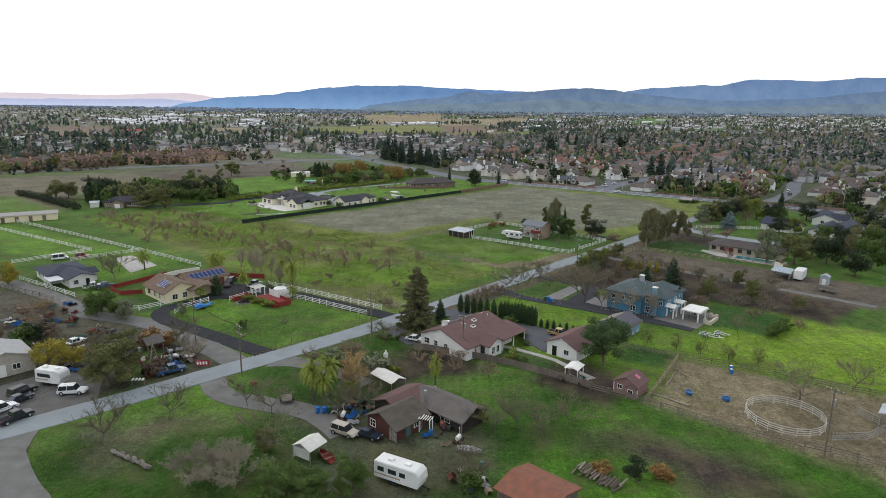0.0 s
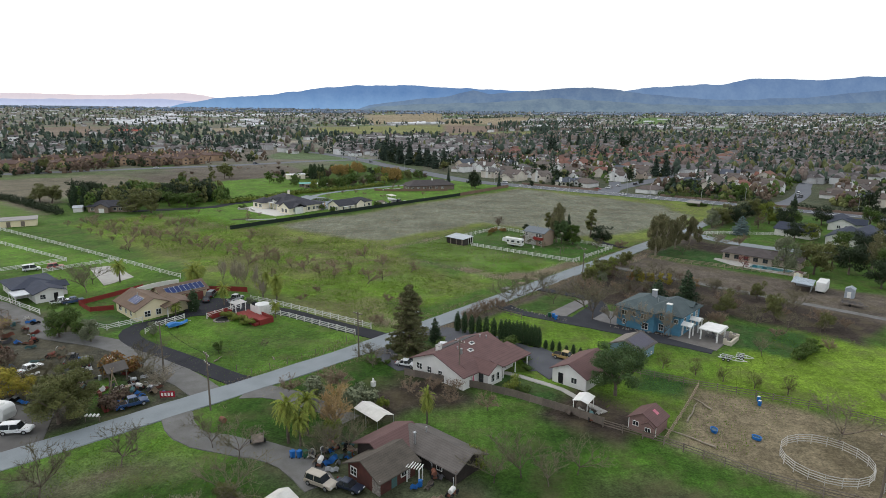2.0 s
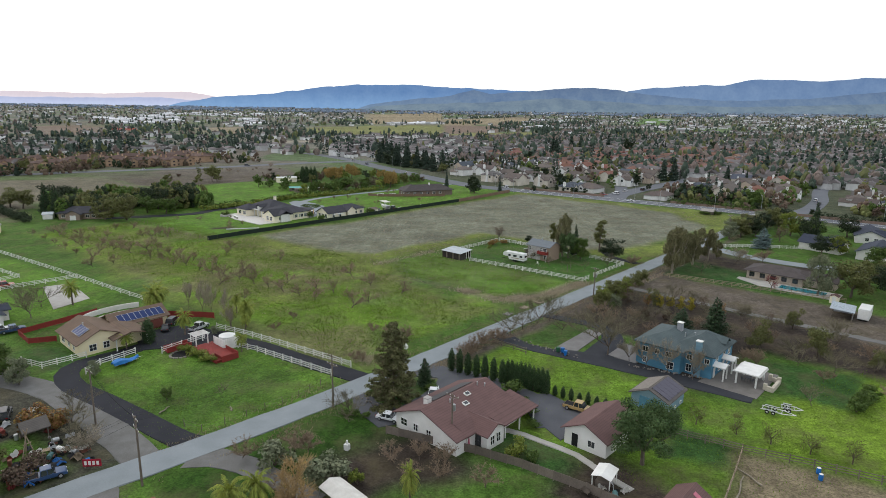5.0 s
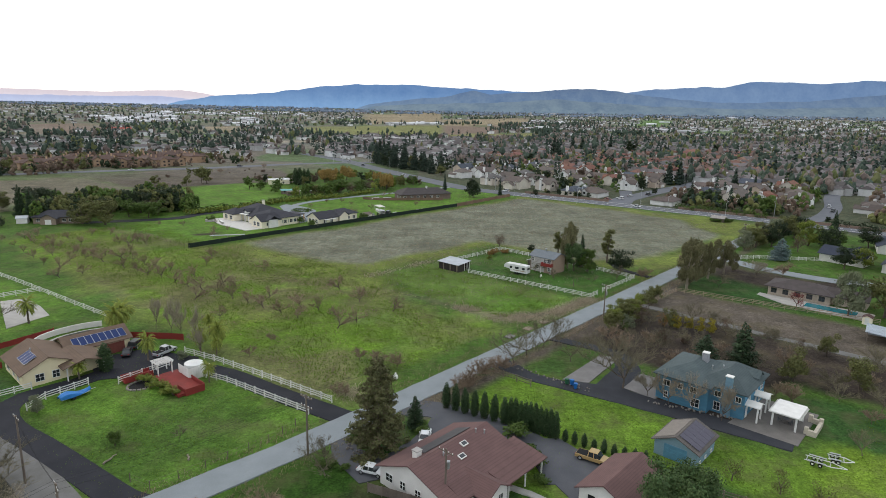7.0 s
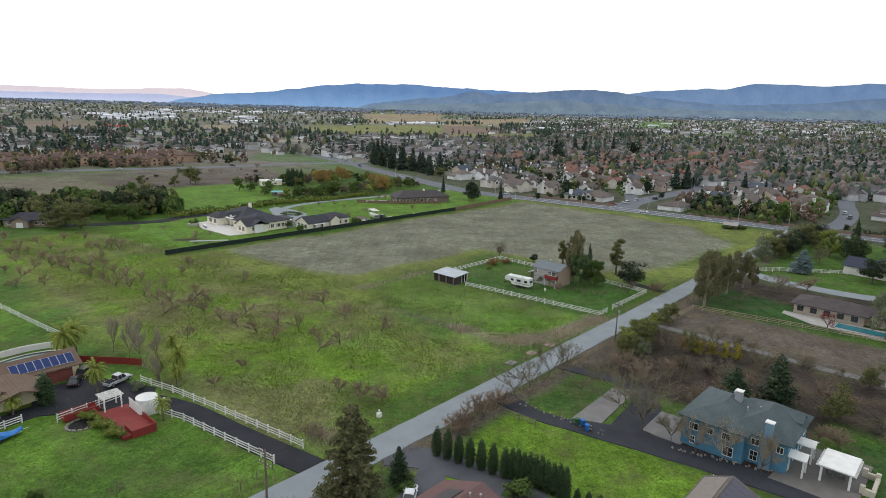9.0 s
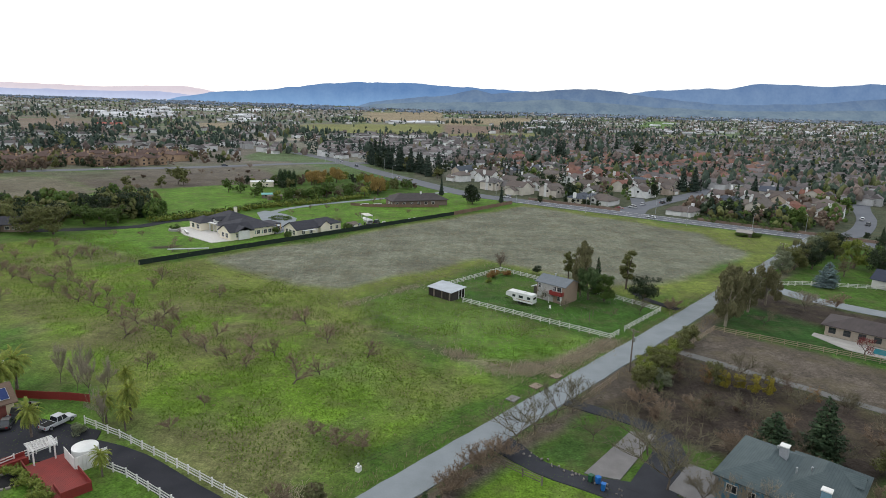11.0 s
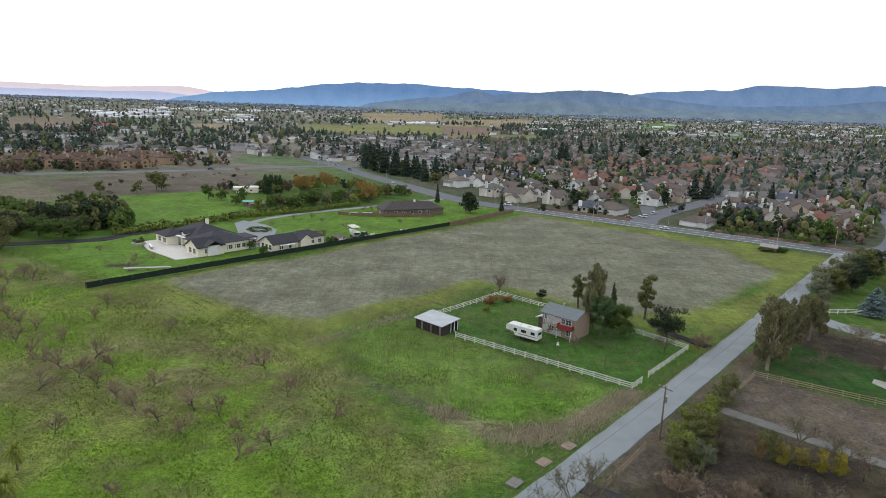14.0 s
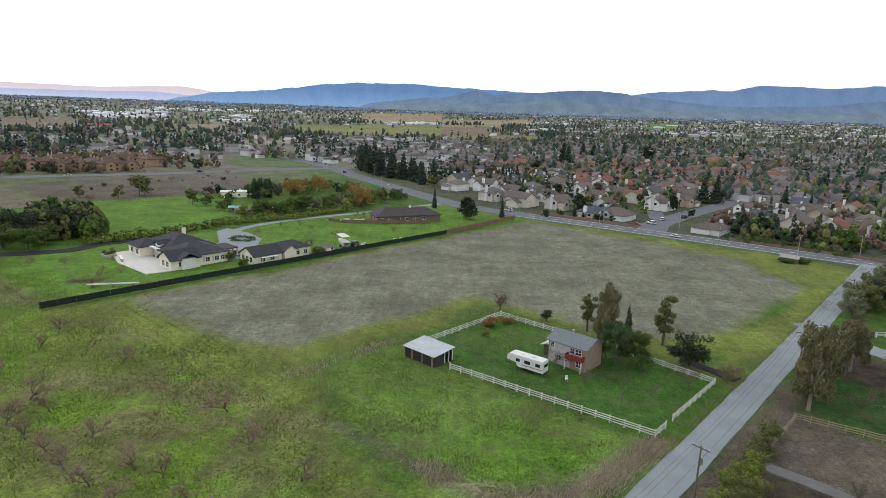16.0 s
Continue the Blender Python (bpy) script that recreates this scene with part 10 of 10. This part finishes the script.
# stack of cut logs
for i in range(34):
    k = i % 17
    u, v, z = 74.6 + sr.uniform(-0.9, 0.9), 32.4 + k * 0.4 + sr.uniform(-0.1, 0.1), 0.13 + (i // 17) * 0.24
    e = thing("log", at(u, v, z, sr.uniform(-14, 14)), "short grey-brown cut log in a low stack", "log", "log stack")
    bm = bmesh.new()
    L = sr.uniform(1.4, 2.6)
    tube(bm, (-L / 2, 0, 0), (L / 2, 0, 0), sr.uniform(0.11, 0.16), sr.uniform(0.1, 0.14), 8)
    part("stem", bm, sr.choice((TWIGPALE, OLDWOOD, BARK)), e)

# ---- junk pile: boards, drums, crates, tyres and sheets, each a thing ----
JR = random.Random(77)
JM = [OLDWOOD, TANWOOD, METAL, RUST, WHITE, BLUEP, DARK, GREYP, mat("faded_red_paint", (0.22, 0.05, 0.04)), mat("faded_teal_paint", (0.08, 0.17, 0.17)), CANVAS]


def crate(u, v, z, s):
    m = JR.choice((OLDWOOD, TANWOOD, OLDWOOD))
    e = thing("crate", at(u, v, z, JR.uniform(0, 90)), "weathered wooden slatted crate on dirt", "crate")
    for i in range(4):
        part("slat", bm_box(-s / 2, s / 2, -s / 2 + i * s / 4 + 0.01, -s / 2 + (i + 1) * s / 4 - 0.02, s * 0.62, s * 0.66), m, e)
    for y in (-1, 1):
        for k in range(3):
            part("slat", bm_box(-s / 2, s / 2, y * s / 2 - 0.02, y * s / 2 + 0.02, k * s * 0.2 + 0.02, k * s * 0.2 + s * 0.16), m, e)


def drum(u, v):
    e = thing("drum", at(u, v, 0, JR.uniform(0, 90)), "old steel drum standing on dirt", "drum")
    bm = bmesh.new()
    for z in (0, 0.3, 0.6):
        tube(bm, (0, 0, z), (0, 0, z + 0.27), 0.29, 0.29, 12)
        tube(bm, (0, 0, z + 0.27), (0, 0, z + 0.3), 0.31, 0.31, 12)
    part("drum_shell", bm, JR.choice((RUST, METAL, BLUEP, JM[9])), e)


def tyre(u, v, flat=True):
    e = thing("tyre", at(u, v, 0.12, 0), "worn black rubber tyre on dirt", "tyre")
    bm = bmesh.new()
    n, k = 16, 6
    vs = [[bm.verts.new(((0.3 + 0.12 * math.cos(6.283 * j / k)) * math.cos(6.283 * i / n), (0.3 + 0.12 * math.cos(6.283 * j / k)) * math.sin(6.283 * i / n), 0.11 * math.sin(6.283 * j / k))) for j in range(k)] for i in range(n)]
    for i in range(n):
        for j in range(k):
            bm.faces.new((vs[i][j], vs[(i + 1) % n][j], vs[(i + 1) % n][(j + 1) % k], vs[i][(j + 1) % k]))
    part("ring", bm, TYRE, e)


def sheet(u, v, L, W2, m, label, z=0.3):
    e = thing("sheet", at(u, v, 0, JR.uniform(0, 180)), label, "sheet")
    bm = bmesh.new()
    n = 8
    rows = []
    for i in range(n + 1):
        zz = z + 0.12 * math.sin(i * 1.3) + JR.uniform(0, 0.1)
        rows.append([bm.verts.new((-L / 2 + L * i / n, y, zz + d)) for y, d in ((-W2 / 2, -z * 0.8), (0, 0.1), (W2 / 2, -z * 0.6))])
    for a, b in zip(rows, rows[1:]):
        for j in range(2):
            bm.faces.new((a[j], a[j + 1], b[j + 1], b[j]))
    bmesh.ops.solidify(bm, geom=bm.faces[:], thickness=0.03)
    part("sheet_metal" if m in (METAL, RUST) else "cover", bm, m, e)


def machine(u, v, s):
    """Derelict machinery: a frame, a tank, a wheel and a bent pipe."""
    e = thing("machinery", at(u, v, 0, JR.uniform(0, 180)), "derelict rusty farm machinery on dirt", "machinery")
    part("frame", bm_box(-s, s, -s * 0.4, s * 0.4, 0.25, 0.45), RUST, e)
    bm = bmesh.new()
    tube(bm, (-s * 0.7, 0, 0.8), (s * 0.4, 0, 0.9), 0.35, 0.35, 10)
    part("tank", bm, JR.choice(JM[2:5] + JM[8:10]), e)
    for x in (-s * 0.8, s * 0.7):
        for y in (-s * 0.45, s * 0.45):
            wb = bmesh.new()
            tube(wb, (x, y - 0.08, 0.35), (x, y + 0.08, 0.35), 0.36, 0.36, 12)
            part("wheel", wb, TYRE, e)
    bm = bmesh.new()
    tube(bm, (s * 0.5, 0.1, 0.4), (s * 0.7, 0.2, 1.7), 0.06, 0.05, 6)
    tube(bm, (s * 0.7, 0.2, 1.7), (s * 1.2, 0.5, 1.9), 0.05, 0.05, 6)
    part("pipe", bm, METAL, e)


def junk(n, pick):
    for i in range(n):
        u, v = pick()
        k = JR.random()
        if k < 0.04:
            crate(u, v, 0, JR.uniform(0.6, 1.1))
        elif k < 0.14:
            drum(u, v)
        elif k < 0.24:
            tyre(u, v)
        elif k < 0.91:
            m = JR.choice(JM)
            sheet(u, v, JR.uniform(1, 2.8), JR.uniform(0.5, 1.3), m, "loose crumpled sheet lying among junk", JR.uniform(0.2, 0.8))
        else:
            machine(u, v, JR.uniform(0.7, 1.3))


junk(62, lambda: (JR.uniform(46, 56.5), JR.uniform(111.5, 121) if JR.random() < 0.6 else JR.uniform(111, 131)))
junk(36, lambda: (JR.uniform(36, 55), JR.uniform(126, 148)))
junk(50, lambda: (lambda v: (JR.uniform(33 + (v - 150) * 0.15, 47 + (v - 150) * 0.2), v))(JR.uniform(150, 175)))
junk(22, lambda: (JR.uniform(60.5, 67), JR.uniform(71.5, 77.5)))
junk(16, lambda: (JR.uniform(58, 66), JR.uniform(40, 50)))
junk(8, lambda: (JR.uniform(65, 70), JR.uniform(55, 61)))
junk(10, lambda: (JR.uniform(228, 244), JR.uniform(246, 251)))
junk(8, lambda: (JR.uniform(98, 104), JR.uniform(52, 58)))
# red advertising board: lettering as plain bars
e = thing("signboard", at(55.2, 110.0, 0, -42), "red signboard with white block lettering leaning on junk", "sign")
b = part("board", bm_box(-1.25, 1.25, -0.05, 0.05, 0.25, 1.35), mat("sign_red", (0.32, 0.012, 0.03), bump=0), e)
for i in range(4):
    x = -0.85 + i * 0.55
    part("bar", bm_box(x - 0.17, x + 0.17, -0.075, -0.052, 0.5, 1.1), WHITE, b)
    part("bar", bm_box(x - 0.17, x + 0.17, 0.052, 0.075, 0.5, 1.1), WHITE, b)
for x in (-1.0, 1.0):
    part("leg", bm_box(x - 0.05, x + 0.05, -0.04, 0.04, -0.1, 0.25), OLDWOOD, e)
# guyed timber brace, mailboxes, covers and other roadside things
e = thing("timber_frame", at(49.8, 119.2), "leaning timber A-frame of old poles", "frame")
for p, q in (((-0.8, 0, 0), (0.3, 0, 4.6)), ((0.9, 0, 0), (-0.2, 0, 4.6)), ((0.1, 1.6, 0), (0, 0, 4.2)), ((-0.5, 0, 2.2), (0.6, 0, 2.4))):
    bm = bmesh.new()
    tube(bm, p, q, 0.09, 0.07, 6)
    part("timber", bm, TANWOOD, e)
e = thing("mailbox_row", at(43.4, 110.6, 0, -45), "row of white mailboxes on a timber rail", "mailboxes")
part("rail", bm_box(-1.3, 1.3, -0.06, 0.06, 0.85, 0.97), OLDWOOD, e)
for x in (-1.1, 1.1):
    part("post", bm_box(x - 0.06, x + 0.06, -0.06, 0.06, -0.2, 0.85), OLDWOOD, e)
for i in range(4):
    bm = bmesh.new()
    tube(bm, (-0.9 + i * 0.6, -0.3, 1.15), (-0.9 + i * 0.6, 0.28, 1.15), 0.17, 0.17, 10)
    part("mailbox", bm, WHITE, e)
SLABTAN = mat("brown_stained_concrete", (0.27, 0.215, 0.165), (0.20, 0.155, 0.12), rough=0.9, scale=1.2, fine=9, bump=0.2)
for u, v, m, words in ((150.6, 108.1, PADCON, "grey"), (157.8, 108.1, SLABTAN, "brown-stained"), (164.4, 107.9, SLABTAN, "brown-stained")):
    e = thing("manhole_slab", at(u, v, 0.0, rng.uniform(-6, 6)), "flat square %s concrete cover slab beside the lane" % words, "slab")
    bm = bm_box(-1.1, 1.1, -0.9, 0.9, -0.1, 0.14)
    bmesh.ops.bevel(bm, geom=bm.edges[:], offset=0.04, segments=1, affect="EDGES")
    s = part("slab", bm, m, e)
    part("hatch", bm_box(-0.4, 0.4, -0.3, 0.3, 0.14, 0.17), m, s)
e = thing("bale_barrel", at(57.6, 95.4), "dark round drum lying beside the lane", "drum")
bm = bmesh.new()
tube(bm, (0, -0.5, 0.45), (0, 0.5, 0.45), 0.45, 0.45, 14)
part("drum_shell", bm, RUST, e)
for u, v, h2 in ((117, 110.2, 1.2), (83, 87.9, 1.5)):
    e = thing("standpipe", at(u, v, 0, 12), "white painted standpipe box in the grass", "standpipe")
    part("box", bm_box(-0.35, 0.35, -0.35, 0.35, -0.05, h2 * 0.6), WHITE, e)
    bm = bmesh.new()
    tube(bm, (0, 0, h2 * 0.6), (0, 0, h2), 0.2, 0.16, 8)
    part("pipe", bm, WHITE, e)
# utility trailers
def flatbed(u, v, rz, L, label):
    e = thing("utility_trailer", at(u, v, 0.05, rz), label, "trailer")
    part("bed", bm_box(-L / 2, L / 2, -0.9, 0.9, 0.5, 0.6), OLDWOOD, e)
    for y in (-0.9, 0.9):
        for z in (0.75, 1.0):
            part("side_rail", bm_box(-L / 2, L / 2, y - 0.03, y + 0.03, z - 0.06, z + 0.06), GREYP, e)
    for s in (-1, 1):
        wb = bmesh.new()
        tube(wb, (-0.3, s * 1.05 - 0.1, 0.3), (-0.3, s * 1.05 + 0.1, 0.3), 0.33, 0.33, 12)
        part("wheel", wb, TYRE, e)
    bm = bmesh.new()
    tube(bm, (L / 2, -0.6, 0.5), (L / 2 + 1.3, 0, 0.45), 0.05, 0.05, 6)
    tube(bm, (L / 2, 0.6, 0.5), (L / 2 + 1.3, 0, 0.45), 0.05, 0.05, 6)
    part("drawbar", bm, GREYP, e)


def boat_trailer(u, v, rz, L):
    e = thing("boat_trailer", at(u, v, 0.05, rz), "empty pale metal boat trailer on the grass", "trailer")
    for s2 in (-1, 1):
        bm = bmesh.new()
        tube(bm, (-L / 2, s2 * 0.75, 0.5), (L * 0.15, s2 * 0.75, 0.5), 0.07, 0.07, 6)
        tube(bm, (L * 0.15, s2 * 0.75, 0.5), (L / 2, 0, 0.5), 0.07, 0.06, 6)
        part("rail", bm, RVS, e)
        for x in (-L * 0.3, -L * 0.12):
            wb = bmesh.new()
            tube(wb, (x, s2 * 0.95 - 0.1, 0.3), (x, s2 * 0.95 + 0.1, 0.3), 0.32, 0.32, 12)
            w = part("wheel", wb, TYRE, e)
            part("rim", bm_box(x - 0.14, x + 0.14, s2 * 0.95 - 0.11, s2 * 0.95 + 0.11, 0.17, 0.43), WHITE, w)
        part("mudguard", bm_box(-L * 0.42, 0, s2 * 0.95 - 0.14, s2 * 0.95 + 0.14, 0.68, 0.74), METAL, e)
    for x in (-L * 0.45, -L * 0.2, L * 0.1):
        part("crossbar", bm_box(x - 0.05, x + 0.05, -0.75, 0.75, 0.46, 0.54), METAL, e)


flatbed(58.2, 86, 60, 2.6, "small dark utility trailer beside the gravel track")
boat_trailer(140.6, 43.6, -84, 5.4)
boat_trailer(143.4, 42.2, -76, 3.4)
flatbed(200.6, 33, -88, 5.0, "grey flat trailer on bare ground")
flatbed(232.5, 248.6, 60, 4.2, "loaded trailer by the dark netted fence")
e = thing("motor_boat", at(238.5, 250.5, 0.0, 70) @ Matrix.Scale(1.35, 4), "white motor boat with canopy on a trailer", "boat")
bm = bmesh.new()
prev = None
for i in range(9):
    x = -3.4 + i * 0.85
    w = 1.15 * math.sin(math.pi * (0.3 + 0.68 * i / 8)) + 0.04
    rv = [bm.verts.new(p) for p in ((x, -w, 1.7), (x, -w * 0.8, 0.9), (x, 0, 0.6 + 0.03 * i), (x, w * 0.8, 0.9), (x, w, 1.7))]
    if prev:
        for a, b, c, d in zip(prev, prev[1:], rv[1:], rv):
            bm.faces.new((a, b, c, d))
        bm.faces.new((prev[0], prev[4], rv[4], rv[0]))
    prev = rv
part("hull", bm, RVS, e)
part("canopy", bm_box(-2.6, 2.2, -1.2, 1.2, 3.0, 3.15), CANVAS, e)
for x in (-2.3, 2.0):
    for y in (-1.0, 1.0):
        part("canopy_post", bm_box(x - 0.04, x + 0.04, y - 0.04, y + 0.04, 1.7, 3.0), METAL, e)
for s in (-1, 1):
    wb = bmesh.new()
    tube(wb, (-1, s * 1.1 - 0.1, 0.35), (-1, s * 1.1 + 0.1, 0.35), 0.36, 0.36, 12)
    part("wheel", wb, TYRE, e)
# sheds and containers beside the ploughed field
e = thing("open_shed", at(206.2, 43.8, 0, 6), "open-fronted shed with pale blue-grey tin roof", "shed")
for x in (0.1, 3.4, 6.7):
    for y in (0.1, 4.5):
        part("post", bm_box(x - 0.08, x + 0.08, y - 0.08, y + 0.08, -0.1, 2.1), OLDWOOD, e)
part("wall", bm_box(6.7, 6.8, 0, 4.6, 0, 2.15), TIN, e)
part("wall", bm_box(0, 6.8, -0.06, 0.0, 0.3, 2.2), TIN, e)
bm = bmesh.new()
box(bm, -0.4, 7.2, -0.4, 5.0, 0, 0.08)
r = part("roof", bm, mat("pale_tin_sheet", (0.42, 0.48, 0.53), (0.36, 0.41, 0.46), rough=0.55, fine=6), e)
r.matrix_basis = Matrix.Translation((0, 0, 2.15)) @ pose(0, 0, 0, 4, 0, 0)
for i in range(18):
    q = part("seam", bm_box(-0.36 + i * 0.43, -0.31 + i * 0.43, -0.4, 5.0, 0.08, 0.115), TIN, r)
e = thing("cargo_container", at(208.2, 40.6, 0, 2), "white box container with ribbed sides on bare ground", "container")
bm = bm_box(0, 6.0, 0, 2.5, 0.35, 3.0)
bmesh.ops.bevel(bm, geom=bm.edges[:], offset=0.06, segments=1, affect="EDGES")
part("body", bm, RVS, e)
for i in range(10):
    part("rib", bm_box(0.3 + i * 0.58, 0.38 + i * 0.58, -0.03, 0.01, 0.5, 2.85), WHITE, e)
part("door", bm_box(-0.04, 0.01, 0.2, 2.3, 0.5, 2.8), WHITE, e)
part("sill_beam", bm_box(0.3, 5.7, 0.3, 2.2, -0.05, 0.35), DARK, e)
for u, v, L, W2, H, m, lab, rz in ((209.6, 35, 2.4, 2.2, 3.0, mat("grey_steel_sheet", (0.34, 0.37, 0.40), (0.27, 0.30, 0.33), rough=0.6), "small grey steel storage shed", 0), (221.4, 50.4, 2.2, 2.0, 2.2, CREAM, "small cream pump house beside the fence", 0)):
    e = thing("storage_shed", at(u, v, 0, rz), lab, "shed")
    bm = bmesh.new()
    gable_walls(bm, -L / 2, L / 2, -W2 / 2, W2 / 2, H * 0.8, H * 0.2, "x")
    part("wall", bm, m, e)
    bm = bmesh.new()
    gable_roof(bm, -L / 2, L / 2, -W2 / 2, W2 / 2, H * 0.8, H * 0.2, "x", 0.15, 0.06)
    part("roof", bm, m if H > 2.5 else R_BROWN, e)
    part("door", bm_box(-L / 2 - 0.03, -L / 2 + 0.02, -0.45, 0.45, 0, 1.7), WHITE, e)
e = thing("chicken_coop", at(101.6, 55.4, 0, 10), "white-roofed wire chicken coop beside the garden", "coop")
for x in (-1.6, 1.6):
    for y in (-1.2, 1.2):
        part("post", bm_box(x - 0.06, x + 0.06, y - 0.06, y + 0.06, -0.1, 2.0), WHITE, e)
bm = bmesh.new()
gable_roof(bm, -1.6, 1.6, -1.2, 1.2, 1.95, 0.35, "x", 0.2, 0.06)
part("roof", bm, WHITE, e)
part("nest_box", bm_box(-1.2, 0.4, -0.9, 0.9, 0, 1.1), OLDWOOD, e)
# garden furniture
e = thing("patio_umbrella", at(95.3, 74.4, 0), "closed pink patio umbrella beside a table", "umbrella")
bm = bmesh.new()
tube(bm, (0, 0, 0), (0, 0, 2.3), 0.03, 0.03, 6)
part("mast", bm, METAL, e)
bm = bmesh.new()
tube(bm, (0, 0, 1.0), (0, 0, 2.35), 0.22, 0.05, 8)
part("canopy", bm, PINK, e)


def table_set(u, v, label):
    e = thing("patio_table", at(u, v, 0.07, rng.uniform(0, 90)), label, "table")
    bm = bmesh.new()
    tube(bm, (0, 0, 0.7), (0, 0, 0.74), 0.55, 0.55, 14)
    part("top", bm, GREYP, e)
    for x in (-0.3, 0.3):
        for y in (-0.3, 0.3):
            bm = bmesh.new()
            tube(bm, (x * 1.3, y * 1.3, 0), (x, y, 0.7), 0.03, 0.03, 5)
            part("leg", bm, GREYP, e)
    for k in range(3):
        a = k * 2.1
        c = thing("patio_chair", at(u, v, 0.07, math.degrees(a)) @ Matrix.Translation((0.95, 0, 0)), "grey patio chair beside the table", "chair", "patio chairs")
        part("seat", bm_box(-0.25, 0.25, -0.25, 0.25, 0.42, 0.46), GREYP, c)
        part("backrest", bm_box(0.22, 0.26, -0.25, 0.25, 0.46, 0.95), GREYP, c)
        for x in (-0.22, 0.22):
            for y in (-0.22, 0.22):
                part("leg", bm_box(x - 0.02, x + 0.02, y - 0.02, y + 0.02, 0, 0.42), GREYP, c)


table_set(151, 51.5, "grey round patio table under the white pavilion")
table_set(95.6, 75.4, "grey round patio table beside the house")
# stacked poles on trestles in the villa grounds
e = thing("pipe_rack", at(159.5, 250.5, 0, -32), "long grey irrigation pipes on low trestles", "pipes")
for i in range(3):
    bm = bmesh.new()
    tube(bm, (-6.5, -0.5 + i * 0.5, 0.75), (6.5, -0.5 + i * 0.5, 0.75), 0.12, 0.12, 8)
    part("pipe", bm, METAL, e)
for x in (-5, 0, 5):
    part("trestle", bm_box(x - 0.1, x + 0.1, -0.8, 0.8, -0.1, 0.63), OLDWOOD, e)
# lawn box and posts seen beside the farmhouse
for u, v, h2 in ((197.5, 119.5, 2.4), (202, 121, 1.2)):
    e = thing("lawn_post", at(u, v), "dark timber post on the lawn", "post")
    bm = bmesh.new()
    tube(bm, (0, 0, -0.2), (0, 0, h2), 0.09, 0.08, 7)
    part("stem", bm, OLDWOOD, e)
    part("cap", bm_box(-0.14, 0.14, -0.14, 0.14, h2, h2 + 0.06), OLDWOOD, e)
for u, v in ((198.6, 131.5),):
    e = thing("garden_chair", at(u, v, 0, 40), "white plastic garden chair on the lawn", "chair")
    part("seat", bm_box(-0.25, 0.25, -0.25, 0.25, 0.4, 0.45), WHITE, e)
    part("backrest", bm_box(0.2, 0.26, -0.25, 0.25, 0.45, 1.0), WHITE, e)
    for x in (-0.22, 0.22):
        for y in (-0.22, 0.22):
            part("leg", bm_box(x - 0.03, x + 0.03, y - 0.03, y + 0.03, 0, 0.4), WHITE, e)
# vehicles, boats and a shed behind the villa's netted fence
e = thing("garden_shed", at(224.6, 244.6, 0, 4), "small cream shed with low gabled roof", "shed")
bm = bmesh.new()
gable_walls(bm, 0, 4.4, 0, 3.4, 2.1, 0.8)
part("wall", bm, CREAM, e)
bm = bmesh.new()
gable_roof(bm, 0, 4.4, 0, 3.4, 2.1, 0.8, over=0.3, th=0.08)
part("roof", bm, OLDWOOD, e)
part("door", bm_box(1.6, 2.7, -0.05, 0.02, 0, 1.95), WHITE, e)
car("pickup", P_BLACK, 233.6, 243.9, -20, "black pickup truck parked by the netted fence")
car("sedan", P_SILVER, 230.6, 247.4, 20, "silver car parked behind the cream shed")
car("suv", P_SILVER, 203.5, 263.5, 55, "silver car parked on the villa forecourt")
for u, v in ((269.5, 288.4), (274.5, 284.2)):
    tub(u, v, 5.0, 1.8, 1.3, RVS, "long white covered box before the brown board fence", "storage_box")
rowboat(246, 247.6, 30, RVS, "small white boat on the grass")
for u, v in ((259.5, 245.4), (262.5, 244.8), (268, 243.4), (270.2, 243.0)):
    tub(u, v, 1.8, 1.2, 0.9, RVS, "pale plastic tub beside the netted fence", "tub")
ring = [(216.8 + 3.6 * math.cos(a), 283 + 4.6 * math.sin(a)) for a in (0.3, 1.3, 2.4, 3.4, 4.4, 5.5, 6.58)]
hedge(ring, 2.2, 0.9, L_GREEN, 1400, "low clipped planting bed on the forecourt", 0.35, 51)
# low sheds and covered stores among the garden trees
TURQ = mat("turquoise_tarpaulin", (0.16, 0.42, 0.40), (0.11, 0.31, 0.30), rough=0.6, rnd=0.05)
for u, v, L, Wd, rz, m, words in ((243, 341, 8, 4.5, -30, TURQ, "low store under a turquoise tarpaulin"), (242, 333, 7, 4, -20, OLDWOOD, "low weathered timber store"), (252, 334, 9, 4, -35, RVS, "low store with a white roof"), (262, 384, 13, 6, -25, RVS, "flat white-roofed outbuilding among trees"), (276, 386, 12, 7, -10, R_DARK, "dark-roofed outbuilding among trees")):
    e = thing("outbuilding", at(u, v, 0, rz), words, "shed")
    hh = 2.0 if L < 10 else 3.0
    part("wall", bm_box(0, L, 0, Wd, -0.1, hh), OLDWOOD if L < 10 else CREAM, e)
    bm = bmesh.new()
    gable_roof(bm, 0, L, 0, Wd, hh, 0.5, over=0.4, th=0.1)
    part("roof", bm, m, e)
    for x in (L * 0.25, L * 0.7):
        part("window", bm_box(x - 0.6, x + 0.6, -0.05, 0.02, 0.9, 1.7), GLASS, e)
